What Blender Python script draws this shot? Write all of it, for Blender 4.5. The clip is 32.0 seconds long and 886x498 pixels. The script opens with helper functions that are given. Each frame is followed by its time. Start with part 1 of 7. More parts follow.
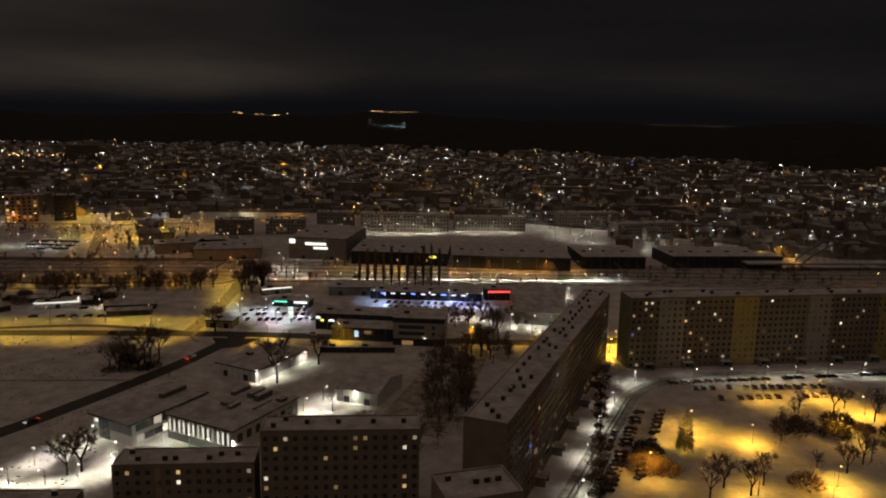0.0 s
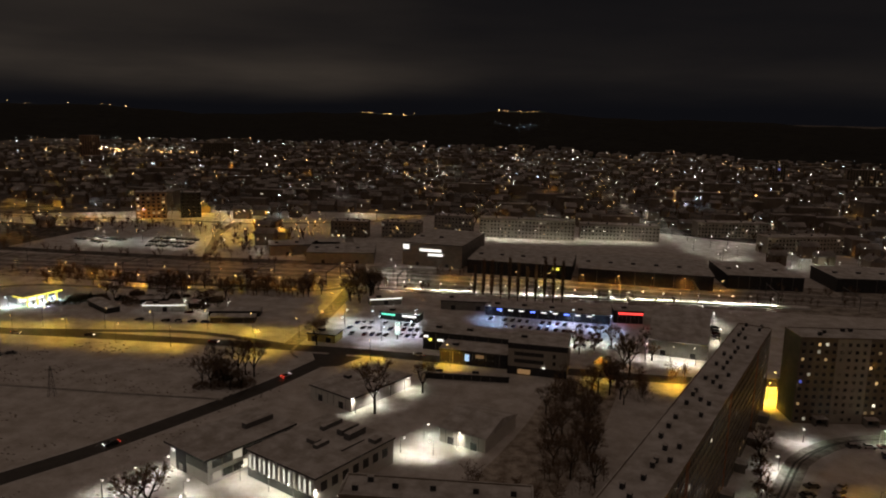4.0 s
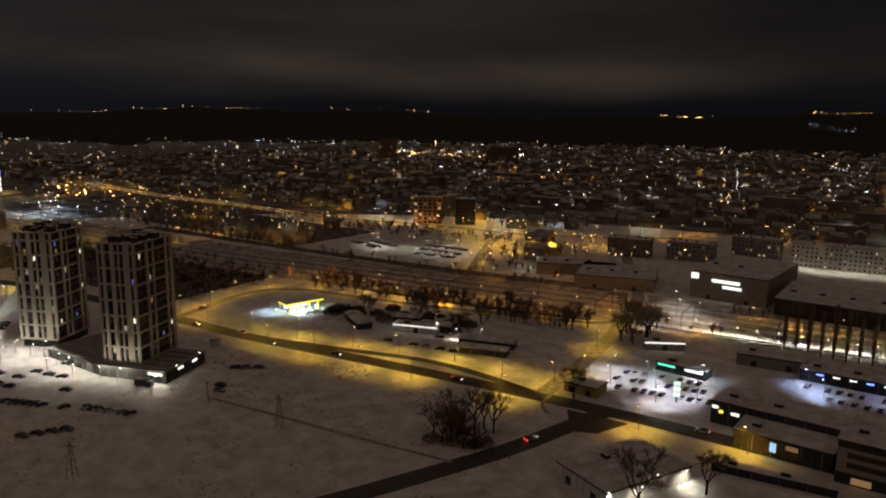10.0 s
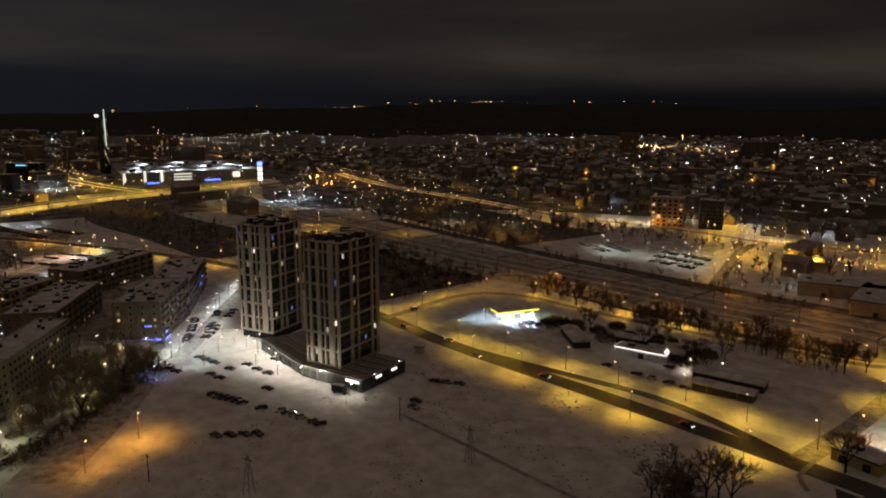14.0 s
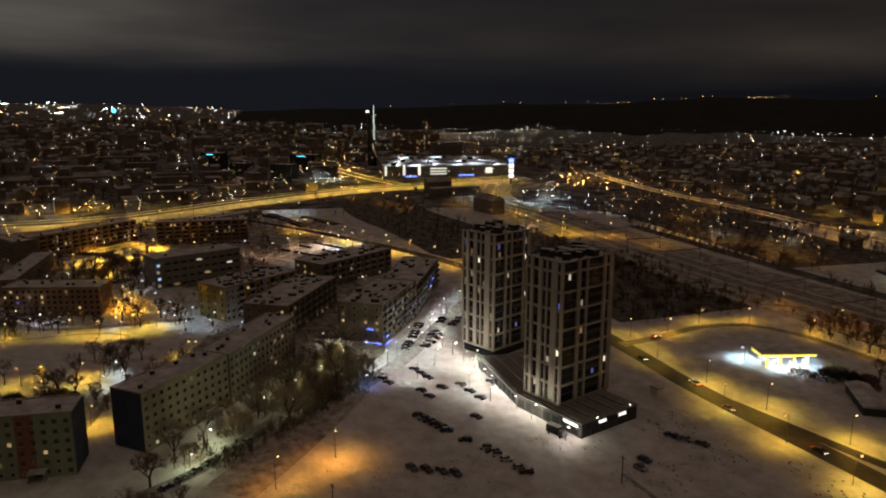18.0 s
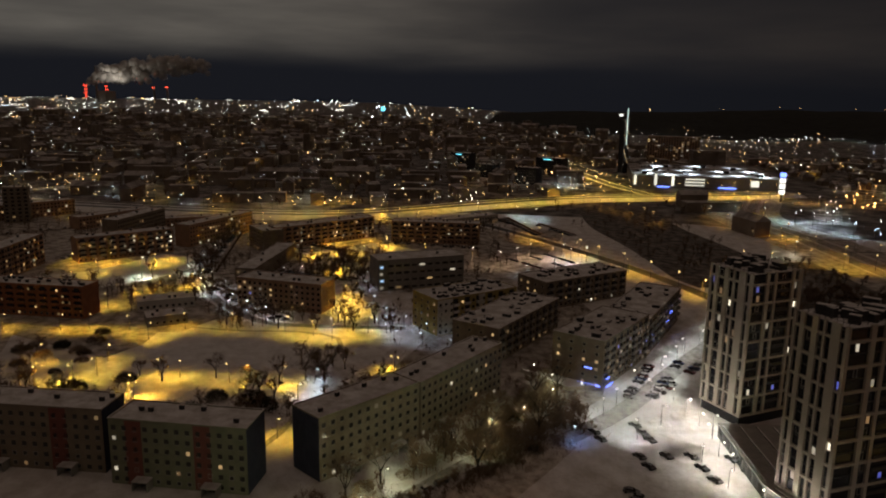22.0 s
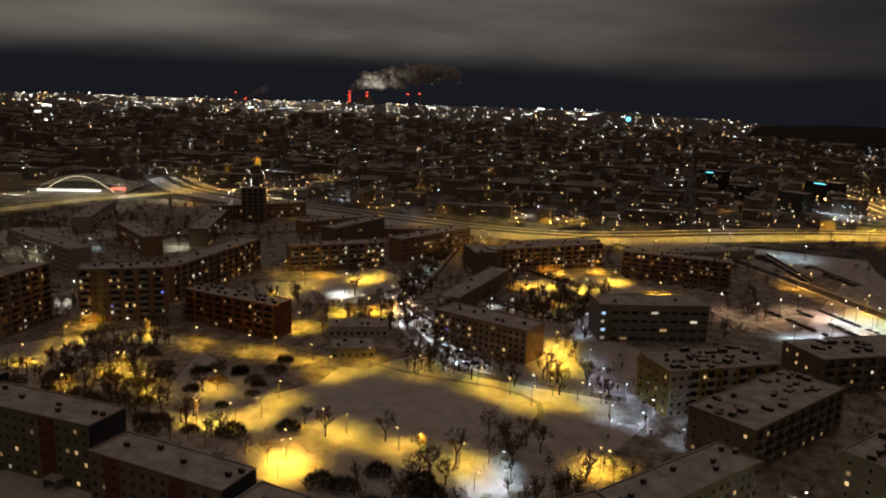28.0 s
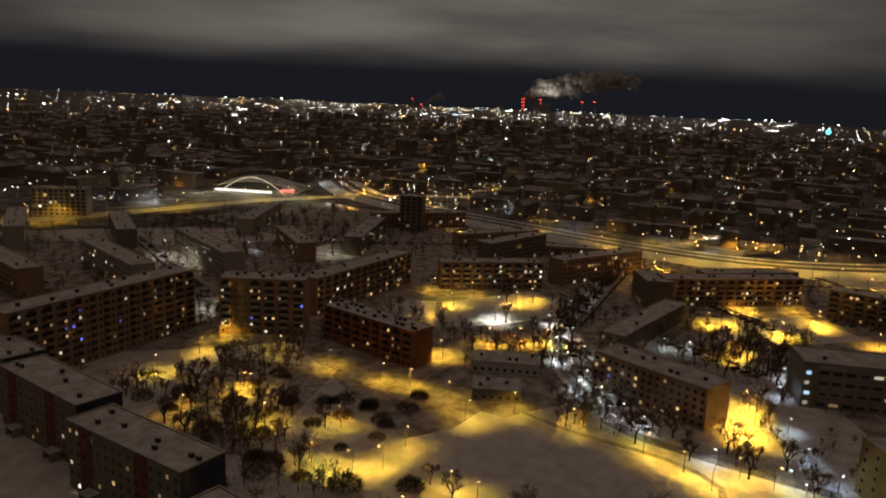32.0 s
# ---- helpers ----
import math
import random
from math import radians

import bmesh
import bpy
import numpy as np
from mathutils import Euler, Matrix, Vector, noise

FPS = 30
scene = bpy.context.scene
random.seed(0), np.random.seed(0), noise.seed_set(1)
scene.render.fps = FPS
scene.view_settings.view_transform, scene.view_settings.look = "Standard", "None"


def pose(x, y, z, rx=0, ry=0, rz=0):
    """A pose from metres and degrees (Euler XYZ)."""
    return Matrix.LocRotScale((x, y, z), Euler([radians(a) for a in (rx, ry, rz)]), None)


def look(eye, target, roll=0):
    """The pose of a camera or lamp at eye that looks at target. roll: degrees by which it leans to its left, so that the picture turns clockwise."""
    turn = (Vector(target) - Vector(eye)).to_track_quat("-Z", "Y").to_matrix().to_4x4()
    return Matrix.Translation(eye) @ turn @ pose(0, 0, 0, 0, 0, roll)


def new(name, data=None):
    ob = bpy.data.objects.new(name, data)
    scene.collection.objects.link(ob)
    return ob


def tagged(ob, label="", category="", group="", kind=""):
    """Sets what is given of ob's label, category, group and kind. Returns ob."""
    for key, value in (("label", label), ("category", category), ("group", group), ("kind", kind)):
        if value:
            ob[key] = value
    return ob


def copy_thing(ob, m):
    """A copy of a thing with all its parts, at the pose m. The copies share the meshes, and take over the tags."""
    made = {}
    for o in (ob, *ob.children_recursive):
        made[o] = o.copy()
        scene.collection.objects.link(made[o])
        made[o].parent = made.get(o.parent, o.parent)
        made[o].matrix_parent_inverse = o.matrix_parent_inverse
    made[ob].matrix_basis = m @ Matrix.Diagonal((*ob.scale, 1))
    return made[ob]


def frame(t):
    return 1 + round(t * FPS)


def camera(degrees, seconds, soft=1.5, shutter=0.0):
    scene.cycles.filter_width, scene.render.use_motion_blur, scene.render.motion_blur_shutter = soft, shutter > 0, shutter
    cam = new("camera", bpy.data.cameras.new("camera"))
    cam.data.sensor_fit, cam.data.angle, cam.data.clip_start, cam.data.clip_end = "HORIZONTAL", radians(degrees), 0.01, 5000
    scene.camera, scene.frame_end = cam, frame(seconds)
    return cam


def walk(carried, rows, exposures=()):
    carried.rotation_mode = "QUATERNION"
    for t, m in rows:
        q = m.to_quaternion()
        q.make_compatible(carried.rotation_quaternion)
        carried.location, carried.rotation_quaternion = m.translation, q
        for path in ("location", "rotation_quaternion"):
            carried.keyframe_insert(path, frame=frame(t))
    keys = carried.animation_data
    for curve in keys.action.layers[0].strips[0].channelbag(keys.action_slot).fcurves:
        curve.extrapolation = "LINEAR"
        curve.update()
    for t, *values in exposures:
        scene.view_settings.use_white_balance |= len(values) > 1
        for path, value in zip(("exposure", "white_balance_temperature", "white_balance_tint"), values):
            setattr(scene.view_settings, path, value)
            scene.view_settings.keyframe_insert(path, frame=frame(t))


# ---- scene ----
cam = camera(62.45, 32.0, soft=2.0)
PATH = [
    (0, (-0.00, 0.00, 100.80), (-0.00, 98.40, 83.00), 1.14),
    (0.5, (-0.03, 4.96, 100.64), (-1.94, 103.33, 82.74), 1.26),
    (1, (0.03, 9.81, 100.48), (-3.99, 108.09, 82.47), 1.38),
    (1.5, (0.02, 14.55, 100.30), (-6.08, 112.71, 82.25), 1.45),
    (2, (-0.20, 19.24, 100.15), (-8.38, 117.25, 82.05), 1.50),
    (2.5, (-0.52, 24.02, 100.07), (-10.78, 121.83, 81.97), 1.48),
    (3, (-0.67, 28.79, 100.03), (-13.06, 126.35, 81.92), 1.42),
    (3.5, (-0.94, 33.54, 100.05), (-15.45, 130.80, 81.89), 1.33),
    (5.5, (-2.97, 52.27, 100.35), (-25.79, 147.96, 82.37), 1.10),
    (6, (-3.73, 56.83, 100.38), (-28.99, 151.91, 82.44), 1.09),
    (6.5, (-4.67, 61.29, 100.38), (-32.69, 155.60, 82.48), 1.09),
    (7, (-5.70, 65.81, 100.40), (-36.88, 159.12, 82.46), 1.12),
    (7.5, (-6.76, 70.46, 100.41), (-41.34, 162.55, 82.44), 1.10),
    (8, (-8.12, 75.34, 100.39), (-46.04, 166.10, 82.36), 1.07),
    (8.5, (-9.75, 80.28, 100.36), (-51.25, 169.45, 82.29), 1.02),
    (9, (-11.41, 85.00, 100.36), (-56.43, 172.43, 82.19), 0.95),
    (9.5, (-13.05, 89.40, 100.38), (-61.72, 174.83, 82.11), 0.83),
    (10, (-14.81, 93.79, 100.35), (-66.82, 177.21, 82.01), 0.72),
    (10.5, (-16.72, 98.19, 100.26), (-72.06, 179.42, 81.84), 0.69),
    (11, (-18.91, 102.59, 100.17), (-77.43, 181.52, 81.61), 0.66),
    (11.5, (-21.27, 106.89, 100.07), (-82.87, 183.41, 81.34), 0.65),
    (12, (-23.69, 111.00, 99.94), (-88.32, 184.93, 81.05), 0.62),
    (12.5, (-25.81, 115.02, 99.77), (-93.40, 186.22, 80.74), 0.51),
    (13, (-27.88, 118.92, 99.59), (-98.35, 187.24, 80.45), 0.36),
    (13.5, (-30.16, 122.76, 99.44), (-103.34, 188.13, 80.13), 0.20),
    (14, (-32.79, 126.70, 99.36), (-108.65, 188.89, 79.95), 0.06),
    (14.5, (-35.58, 130.46, 99.34), (-114.05, 189.29, 79.80), -0.06),
    (16.5, (-47.64, 143.11, 99.34), (-135.30, 186.99, 79.57), -0.23),
    (17, (-51.03, 146.10, 99.40), (-140.51, 186.13, 79.65), -0.26),
    (17.5, (-54.80, 149.02, 99.54), (-145.96, 185.04, 79.69), -0.18),
    (18, (-58.91, 151.82, 99.69), (-151.44, 184.08, 79.72), -0.03),
    (18.5, (-63.14, 154.40, 99.78), (-156.87, 182.92, 79.77), 0.19),
    (19, (-67.37, 156.71, 99.81), (-162.09, 181.73, 79.79), 0.37),
    (19.5, (-71.66, 158.84, 99.83), (-167.23, 180.48, 79.85), 0.43),
    (20, (-75.99, 160.88, 99.76), (-172.45, 178.03, 79.73), 0.50),
    (20.5, (-80.29, 162.81, 99.66), (-177.43, 175.49, 79.63), 0.61),
    (21, (-84.66, 164.44, 99.56), (-182.28, 172.75, 79.54), 0.67),
    (21.5, (-89.50, 166.02, 99.52), (-187.40, 169.93, 79.53), 0.77),
    (22, (-94.34, 167.37, 99.52), (-192.34, 166.89, 79.60), 0.92),
    (22.5, (-99.21, 168.32, 99.55), (-197.10, 163.55, 79.66), 1.09),
    (23, (-104.18, 169.06, 99.62), (-201.80, 160.27, 79.79), 1.28),
    (23.5, (-109.18, 169.59, 99.73), (-206.45, 157.35, 80.00), 1.49),
    (24, (-114.08, 169.91, 99.88), (-211.05, 155.42, 80.22), 1.63),
    (24.5, (-118.97, 170.03, 100.10), (-215.59, 153.31, 80.50), 1.67),
    (25, (-123.80, 169.90, 100.31), (-219.99, 150.85, 80.71), 1.67),
    (25.5, (-128.77, 169.54, 100.44), (-224.52, 148.33, 80.92), 1.76),
    (27.5, (-149.66, 166.55, 100.49), (-243.19, 137.09, 80.91), 1.91),
    (28, (-154.65, 165.39, 100.45), (-247.48, 133.78, 80.84), 1.92),
    (28.5, (-159.42, 164.09, 100.36), (-251.51, 130.43, 80.69), 1.93),
    (29, (-164.20, 162.82, 100.27), (-255.50, 127.07, 80.59), 1.98),
    (29.5, (-168.92, 161.38, 100.12), (-259.36, 123.55, 80.41), 2.10),
    (30, (-173.76, 159.76, 99.98), (-263.14, 119.48, 80.29), 2.23),
    (30.5, (-178.63, 157.96, 99.86), (-266.90, 115.26, 80.22), 2.33),
    (31, (-183.37, 156.08, 99.76), (-270.14, 110.44, 80.07), 2.42),
    (31.5, (-188.03, 154.27, 99.70), (-273.00, 105.33, 80.06), 2.48),
    (32, (-192.51, 152.46, 99.67), (-275.69, 100.49, 80.21), 2.53),
]
walk(cam, [(t, look(eye, target, roll)) for t, eye, target, roll in PATH], exposures=((0, -0.04), (12, -0.06), (18, 0.0), (24, 0.04), (28, 0.13), (32, 0.15)))

# ---- night sky: cloud deck lit by the city, dark gap over the horizon ----
world = bpy.data.worlds.new("night_sky")
scene.world = world
world.use_nodes = True
wn, wl = world.node_tree.nodes, world.node_tree.links
wn.clear()


def wnode(kind, **kw):
    n = wn.new(kind)
    for k, v in kw.items():
        if k == "op":
            n.operation = v
        elif k == "interp":
            n.interpolation_type = v
        elif k == "blend":
            n.blend_type = v
    return n


def wmath(op, a, b=None, c=None):
    n = wnode("ShaderNodeMath", op=op)
    for i, v in enumerate((a, b, c)):
        if v is None:
            continue
        if isinstance(v, (int, float)):
            n.inputs[i].default_value = v
        else:
            wl.new(v, n.inputs[i])
    return n.outputs[0]


def wsmooth(v, lo, hi, to_lo=0.0, to_hi=1.0):
    n = wnode("ShaderNodeMapRange", interp="SMOOTHSTEP")
    wl.new(v, n.inputs["Value"])
    for k, x in (("From Min", lo), ("From Max", hi), ("To Min", to_lo), ("To Max", to_hi)):
        n.inputs[k].default_value = x
    return n.outputs["Result"]


coord = wnode("ShaderNodeTexCoord")
split = wnode("ShaderNodeSeparateXYZ")
wl.new(coord.outputs["Generated"], split.inputs[0])
sx, sy, sz = split.outputs
# how far a direction turns towards the bright side of the town
toward = wmath("ADD", wmath("MULTIPLY", sx, -0.85), wmath("MULTIPLY", sy, -0.52))
stretch = wnode("ShaderNodeMapping")
stretch.inputs["Scale"].default_value = (1.6, 1.6, 11.0)
wl.new(coord.outputs["Generated"], stretch.inputs["Vector"])
clouds = wnode("ShaderNodeTexNoise")
clouds.inputs["Scale"].default_value = 1.6
clouds.inputs["Detail"].default_value = 5.0
clouds.inputs["Roughness"].default_value = 0.5
wl.new(stretch.outputs[0], clouds.inputs["Vector"])
cn = clouds.outputs["Fac"]
wob = wmath("MULTIPLY_ADD", cn, 0.030, -0.015)
el = wmath("ADD", sz, wob)
deck_low = wsmooth(el, 0.008, 0.062)
deck_high = wsmooth(el, 0.036, 0.098)
side = wsmooth(toward, 0.52, 1.08)
raised = wsmooth(toward, 0.15, 0.80)
mixdeck = wmath("ADD", wmath("MULTIPLY", deck_low, wmath("SUBTRACT", 1.0, raised)), wmath("MULTIPLY", deck_high, raised))
fade = wsmooth(sz, 0.035, 0.10, 1.0, 0.36)
high = wsmooth(sz, 0.20, 0.75, 0.0, 1.0)
lobe = wsmooth(wmath("ADD", wmath("MULTIPLY", sx, -0.66), wmath("MULTIPLY", sy, 0.75)), 0.80, 1.0)
bright = wmath("ADD", wmath("ADD", wsmooth(toward, -0.9, -0.2, 0.0100, 0.0150), wmath("MULTIPLY", lobe, 0.026)), wmath("MULTIPLY", side, 0.112))
amount = wmath("MULTIPLY", mixdeck, wmath("MULTIPLY", bright, wmath("MAXIMUM", fade, side)))
amount = wmath("MULTIPLY", amount, wsmooth(cn, 0.30, 0.72, 0.55, 1.2))
tint = wnode("ShaderNodeMix")
tint.data_type = "RGBA"
tint.inputs[6].default_value = (1.0, 0.76, 0.54, 1)
tint.inputs[7].default_value = (1.0, 0.90, 0.74, 1)
wl.new(side, tint.inputs[0])
lum = wnode("ShaderNodeVectorMath", op="SCALE")
wl.new(tint.outputs[2], lum.inputs[0])
wl.new(amount, lum.inputs["Scale"])
over = wnode("ShaderNodeVectorMath", op="SCALE")
over.inputs[0].default_value = (0.090, 0.0605, 0.0425)
wl.new(high, over.inputs["Scale"])
summed = wnode("ShaderNodeVectorMath", op="ADD")
wl.new(lum.outputs[0], summed.inputs[0])
wl.new(over.outputs[0], summed.inputs[1])
base = wnode("ShaderNodeVectorMath", op="ADD")
wl.new(summed.outputs[0], base.inputs[0])
low = wnode("ShaderNodeMix")
low.data_type = "RGBA"
low.inputs[6].default_value = (0.0042, 0.0042, 0.0054, 1)
low.inputs[7].default_value = (0.0086, 0.0092, 0.0122, 1)
wl.new(wsmooth(toward, 0.0, 0.9), low.inputs[0])
wl.new(low.outputs[2], base.inputs[1])
bg = wnode("ShaderNodeBackground")
wl.new(base.outputs[0], bg.inputs["Color"])
bg.inputs["Strength"].default_value = 1.0
wout = wnode("ShaderNodeOutputWorld")
wl.new(bg.outputs[0], wout.inputs[0])

# colours of the lamps
AVENUE_LAMP = (1.0, 0.53, 0.055)
SODIUM, AMBER, WHITE, COOL = (1.0, 0.52, 0.045), (1.0, 0.46, 0.08), (1.0, 0.90, 0.72), (0.72, 0.86, 1.0)
PINK = (1.0, 0.60, 0.36)


# ---- materials ----
def material(name, col, rough=0.8, metal=0.0, col2=None, size=1.0, bump=0.0, fine=0.0, island=0.0, spec=0.3):
    """Surface with stains at the given size in metres, fine grain, relief and a random shade per piece."""
    m = bpy.data.materials.new(name)
    m.use_nodes = True
    nt, lk = m.node_tree.nodes, m.node_tree.links
    b = nt["Principled BSDF"]
    b.inputs["Roughness"].default_value, b.inputs["Metallic"].default_value = rough, metal
    b.inputs["Specular IOR Level"].default_value = spec
    b.inputs["Base Color"].default_value = (*col, 1)
    if col2 is None:
        return m
    tc = nt.new("ShaderNodeTexCoord")
    n1 = nt.new("ShaderNodeTexNoise")
    n1.inputs["Scale"].default_value, n1.inputs["Detail"].default_value = 1.0 / size, 6
    n1.inputs["Roughness"].default_value = 0.62
    lk.new(tc.outputs["Object"], n1.inputs["Vector"])
    ramp = nt.new("ShaderNodeValToRGB")
    ramp.color_ramp.elements[0].position, ramp.color_ramp.elements[0].color = 0.36, (*col2, 1)
    ramp.color_ramp.elements[1].position, ramp.color_ramp.elements[1].color = 0.64, (*col, 1)
    lk.new(n1.outputs["Fac"], ramp.inputs[0])
    out = ramp.outputs[0]
    if fine or island:
        hsv = nt.new("ShaderNodeHueSaturation")
        add = nt.new("ShaderNodeMath")
        add.operation = "ADD"
        add.inputs[0].default_value = add.inputs[1].default_value = 0.5
        if fine:
            n2 = nt.new("ShaderNodeTexNoise")
            n2.inputs["Scale"].default_value, n2.inputs["Detail"].default_value = 9.0 / size, 3
            lk.new(tc.outputs["Object"], n2.inputs["Vector"])
            r2 = nt.new("ShaderNodeMapRange")
            r2.inputs["To Min"].default_value, r2.inputs["To Max"].default_value = 0.5 - fine, 0.5 + fine
            lk.new(n2.outputs["Fac"], r2.inputs["Value"])
            lk.new(r2.outputs[0], add.inputs[0])
        if island:
            oi = nt.new("ShaderNodeObjectInfo")
            r3 = nt.new("ShaderNodeMapRange")
            r3.inputs["To Min"].default_value, r3.inputs["To Max"].default_value = 0.5 - island, 0.5 + island
            lk.new(oi.outputs["Random"], r3.inputs["Value"])
            lk.new(r3.outputs[0], add.inputs[1])
        lk.new(add.outputs[0], hsv.inputs["Value"])
        lk.new(out, hsv.inputs["Color"])
        out = hsv.outputs[0]
    lk.new(out, b.inputs["Base Color"])
    if bump:
        bp = nt.new("ShaderNodeBump")
        bp.inputs["Strength"].default_value, bp.inputs["Distance"].default_value = bump, 0.3 * size
        lk.new(n1.outputs["Fac"], bp.inputs["Height"])
        lk.new(bp.outputs[0], b.inputs["Normal"])
    return m


def glow(name, col, power, vary=0.0):
    """A light source's own face. vary: pieces differ in strength."""
    m = bpy.data.materials.new(name)
    m.use_nodes = True
    nt, lk = m.node_tree.nodes, m.node_tree.links
    b = nt["Principled BSDF"]
    b.inputs["Base Color"].default_value = (0.3, 0.3, 0.3, 1)
    b.inputs["Emission Color"].default_value = (*col, 1)
    b.inputs["Emission Strength"].default_value = power
    if vary:
        geo = nt.new("ShaderNodeNewGeometry")
        oi = nt.new("ShaderNodeObjectInfo")
        s = nt.new("ShaderNodeMath")
        s.operation = "ADD"
        lk.new(geo.outputs["Random Per Island"], s.inputs[0])
        lk.new(oi.outputs["Random"], s.inputs[1])
        f = nt.new("ShaderNodeMath")
        f.operation = "FRACT"
        lk.new(s.outputs[0], f.inputs[0])
        p = nt.new("ShaderNodeMath")
        p.operation = "POWER"
        lk.new(f.outputs[0], p.inputs[0])
        p.inputs[1].default_value = 2.2
        r = nt.new("ShaderNodeMapRange")
        r.inputs["To Min"].default_value, r.inputs["To Max"].default_value = power * (1 - vary), power * (1 + vary)
        lk.new(p.outputs[0], r.inputs["Value"])
        lk.new(r.outputs[0], b.inputs["Emission Strength"])
    m.cycles.emission_sampling = "NONE"
    return m


M = {}
M["snow"] = material("snow", (0.80, 0.80, 0.81), 0.75, col2=(0.60, 0.59, 0.58), size=7.0, bump=0.4, fine=0.10)
M["field"] = material("trampled_snow", (0.78, 0.77, 0.77), 0.8, col2=(0.54, 0.515, 0.49), size=7.0, bump=0.45, fine=0.12)
M["roofsnow"] = material("roof_snow", (0.74, 0.74, 0.75), 0.75, col2=(0.44, 0.42, 0.40), size=4.5, bump=0.3, fine=0.10)
M["asphalt"] = material("wet_asphalt", (0.045, 0.042, 0.04), 0.5, col2=(0.075, 0.07, 0.066), size=3.0, bump=0.1, fine=0.12, spec=0.5)
M["slush"] = material("packed_slush", (0.44, 0.43, 0.41), 0.6, col2=(0.20, 0.19, 0.18), size=2.5, bump=0.2, fine=0.12)
M["rail"] = material("rail_steel", (0.16, 0.14, 0.13), 0.35, 0.8)
M["forest"] = material("forest", (0.022, 0.024, 0.02), 0.95, col2=(0.008, 0.009, 0.008), size=40.0, bump=0.6, fine=0.2)
M["panel"] = material("panel_plaster", (0.30, 0.25, 0.185), 0.85, col2=(0.22, 0.18, 0.135), size=4.0, fine=0.05)
M["panel_pale"] = material("pale_plaster", (0.50, 0.47, 0.40), 0.85, col2=(0.42, 0.39, 0.33), size=4.0, fine=0.05)
M["panel_green"] = material("greenish_plaster", (0.27, 0.275, 0.19), 0.85, col2=(0.20, 0.205, 0.14), size=4.0, fine=0.05)
M["panel_yellow"] = material("yellow_plaster", (0.52, 0.42, 0.16), 0.85, col2=(0.42, 0.34, 0.14), size=4.0, fine=0.05)
M["panel_rust"] = material("rust_plaster", (0.42, 0.18, 0.085), 0.85, col2=(0.32, 0.135, 0.065), size=4.0, fine=0.05)
M["panel_wine"] = material("wine_plaster", (0.24, 0.09, 0.07), 0.85, col2=(0.19, 0.07, 0.06), size=3.0, fine=0.05)
M["panel_navy"] = material("navy_gable_plaster", (0.06, 0.066, 0.10), 0.85, col2=(0.04, 0.046, 0.075), size=3.0, fine=0.05)
M["brick"] = material("orange_plaster", (0.46, 0.31, 0.205), 0.85, col2=(0.36, 0.235, 0.155), size=4.0, fine=0.06)
M["concrete"] = material("concrete", (0.34, 0.325, 0.30), 0.8, col2=(0.26, 0.25, 0.23), size=3.0, fine=0.06)
M["white"] = material("white_cladding", (0.72, 0.71, 0.68), 0.6, col2=(0.64, 0.63, 0.60), size=3.0, fine=0.04)
M["pier"] = material("light_cladding", (0.46, 0.42, 0.36), 0.6, col2=(0.40, 0.365, 0.31), size=3.0, fine=0.03)
M["dark"] = material("dark_cladding", (0.055, 0.054, 0.056), 0.5, col2=(0.038, 0.037, 0.039), size=2.0, fine=0.06)
M["glass"] = material("dark_window_glass", (0.04, 0.038, 0.036), 0.15, spec=0.6)
M["tower_glass"] = material("tower_glass", (0.012, 0.013, 0.017), 0.25, spec=0.3)
M["wframe"] = material("window_frame", (0.42, 0.40, 0.37), 0.6)
M["metal"] = material("galvanised_steel", (0.22, 0.22, 0.22), 0.5, 0.6, col2=(0.14, 0.14, 0.14), size=0.5)
M["bark"] = material("bark", (0.045, 0.036, 0.028), 0.95, col2=(0.025, 0.02, 0.016), size=0.4, fine=0.1)
M["twig"] = material("bare_twigs", (0.25, 0.175, 0.12), 0.95, col2=(0.14, 0.10, 0.07), size=0.6, island=0.15)
M["pine"] = material("evergreen", (0.075, 0.07, 0.04), 0.9, col2=(0.04, 0.038, 0.022), size=0.6, island=0.15)
M["tyre"] = material("tyre_rubber", (0.02, 0.02, 0.02), 0.9)
for key, c in (("paint_black", (0.02, 0.02, 0.022)), ("paint_grey", (0.12, 0.12, 0.125)), ("paint_silver", (0.38, 0.38, 0.38)),
               ("paint_red", (0.12, 0.012, 0.012)), ("paint_blue", (0.03, 0.05, 0.14)), ("paint_white", (0.7, 0.7, 0.7))):
    M[key] = material("car_" + key, c, 0.3, 0.2, col2=tuple(x * 0.8 for x in c), size=1.0, spec=0.6)
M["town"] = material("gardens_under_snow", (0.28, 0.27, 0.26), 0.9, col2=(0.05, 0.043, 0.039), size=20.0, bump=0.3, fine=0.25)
M["soil"] = material("dark_allotment_soil", (0.22, 0.20, 0.18), 0.9, col2=(0.05, 0.045, 0.04), size=6.0, bump=0.3, fine=0.2)
# the dark tone also takes in the shade lying between the housing blocks
M["estate"] = material("estate_yards", (0.58, 0.55, 0.51), 0.85, col2=(0.19, 0.165, 0.14), size=6.0, bump=0.4, fine=0.22)
M["litter"] = material("snow_with_litter", (0.62, 0.58, 0.53), 0.9, col2=(0.26, 0.22, 0.18), size=3.5, bump=0.4, fine=0.2)
M["far_roof"] = material("thawing_roof_snow", (0.52, 0.50, 0.48), 0.85, col2=(0.15, 0.13, 0.12), size=20.0, fine=0.15)
M["houses"] = material("house_plaster", (0.38, 0.32, 0.25), 0.9, col2=(0.20, 0.16, 0.13), size=30.0, island=0.2)
M["tile"] = material("tiled_roof", (0.12, 0.06, 0.045), 0.85, col2=(0.08, 0.045, 0.035), size=3.0)
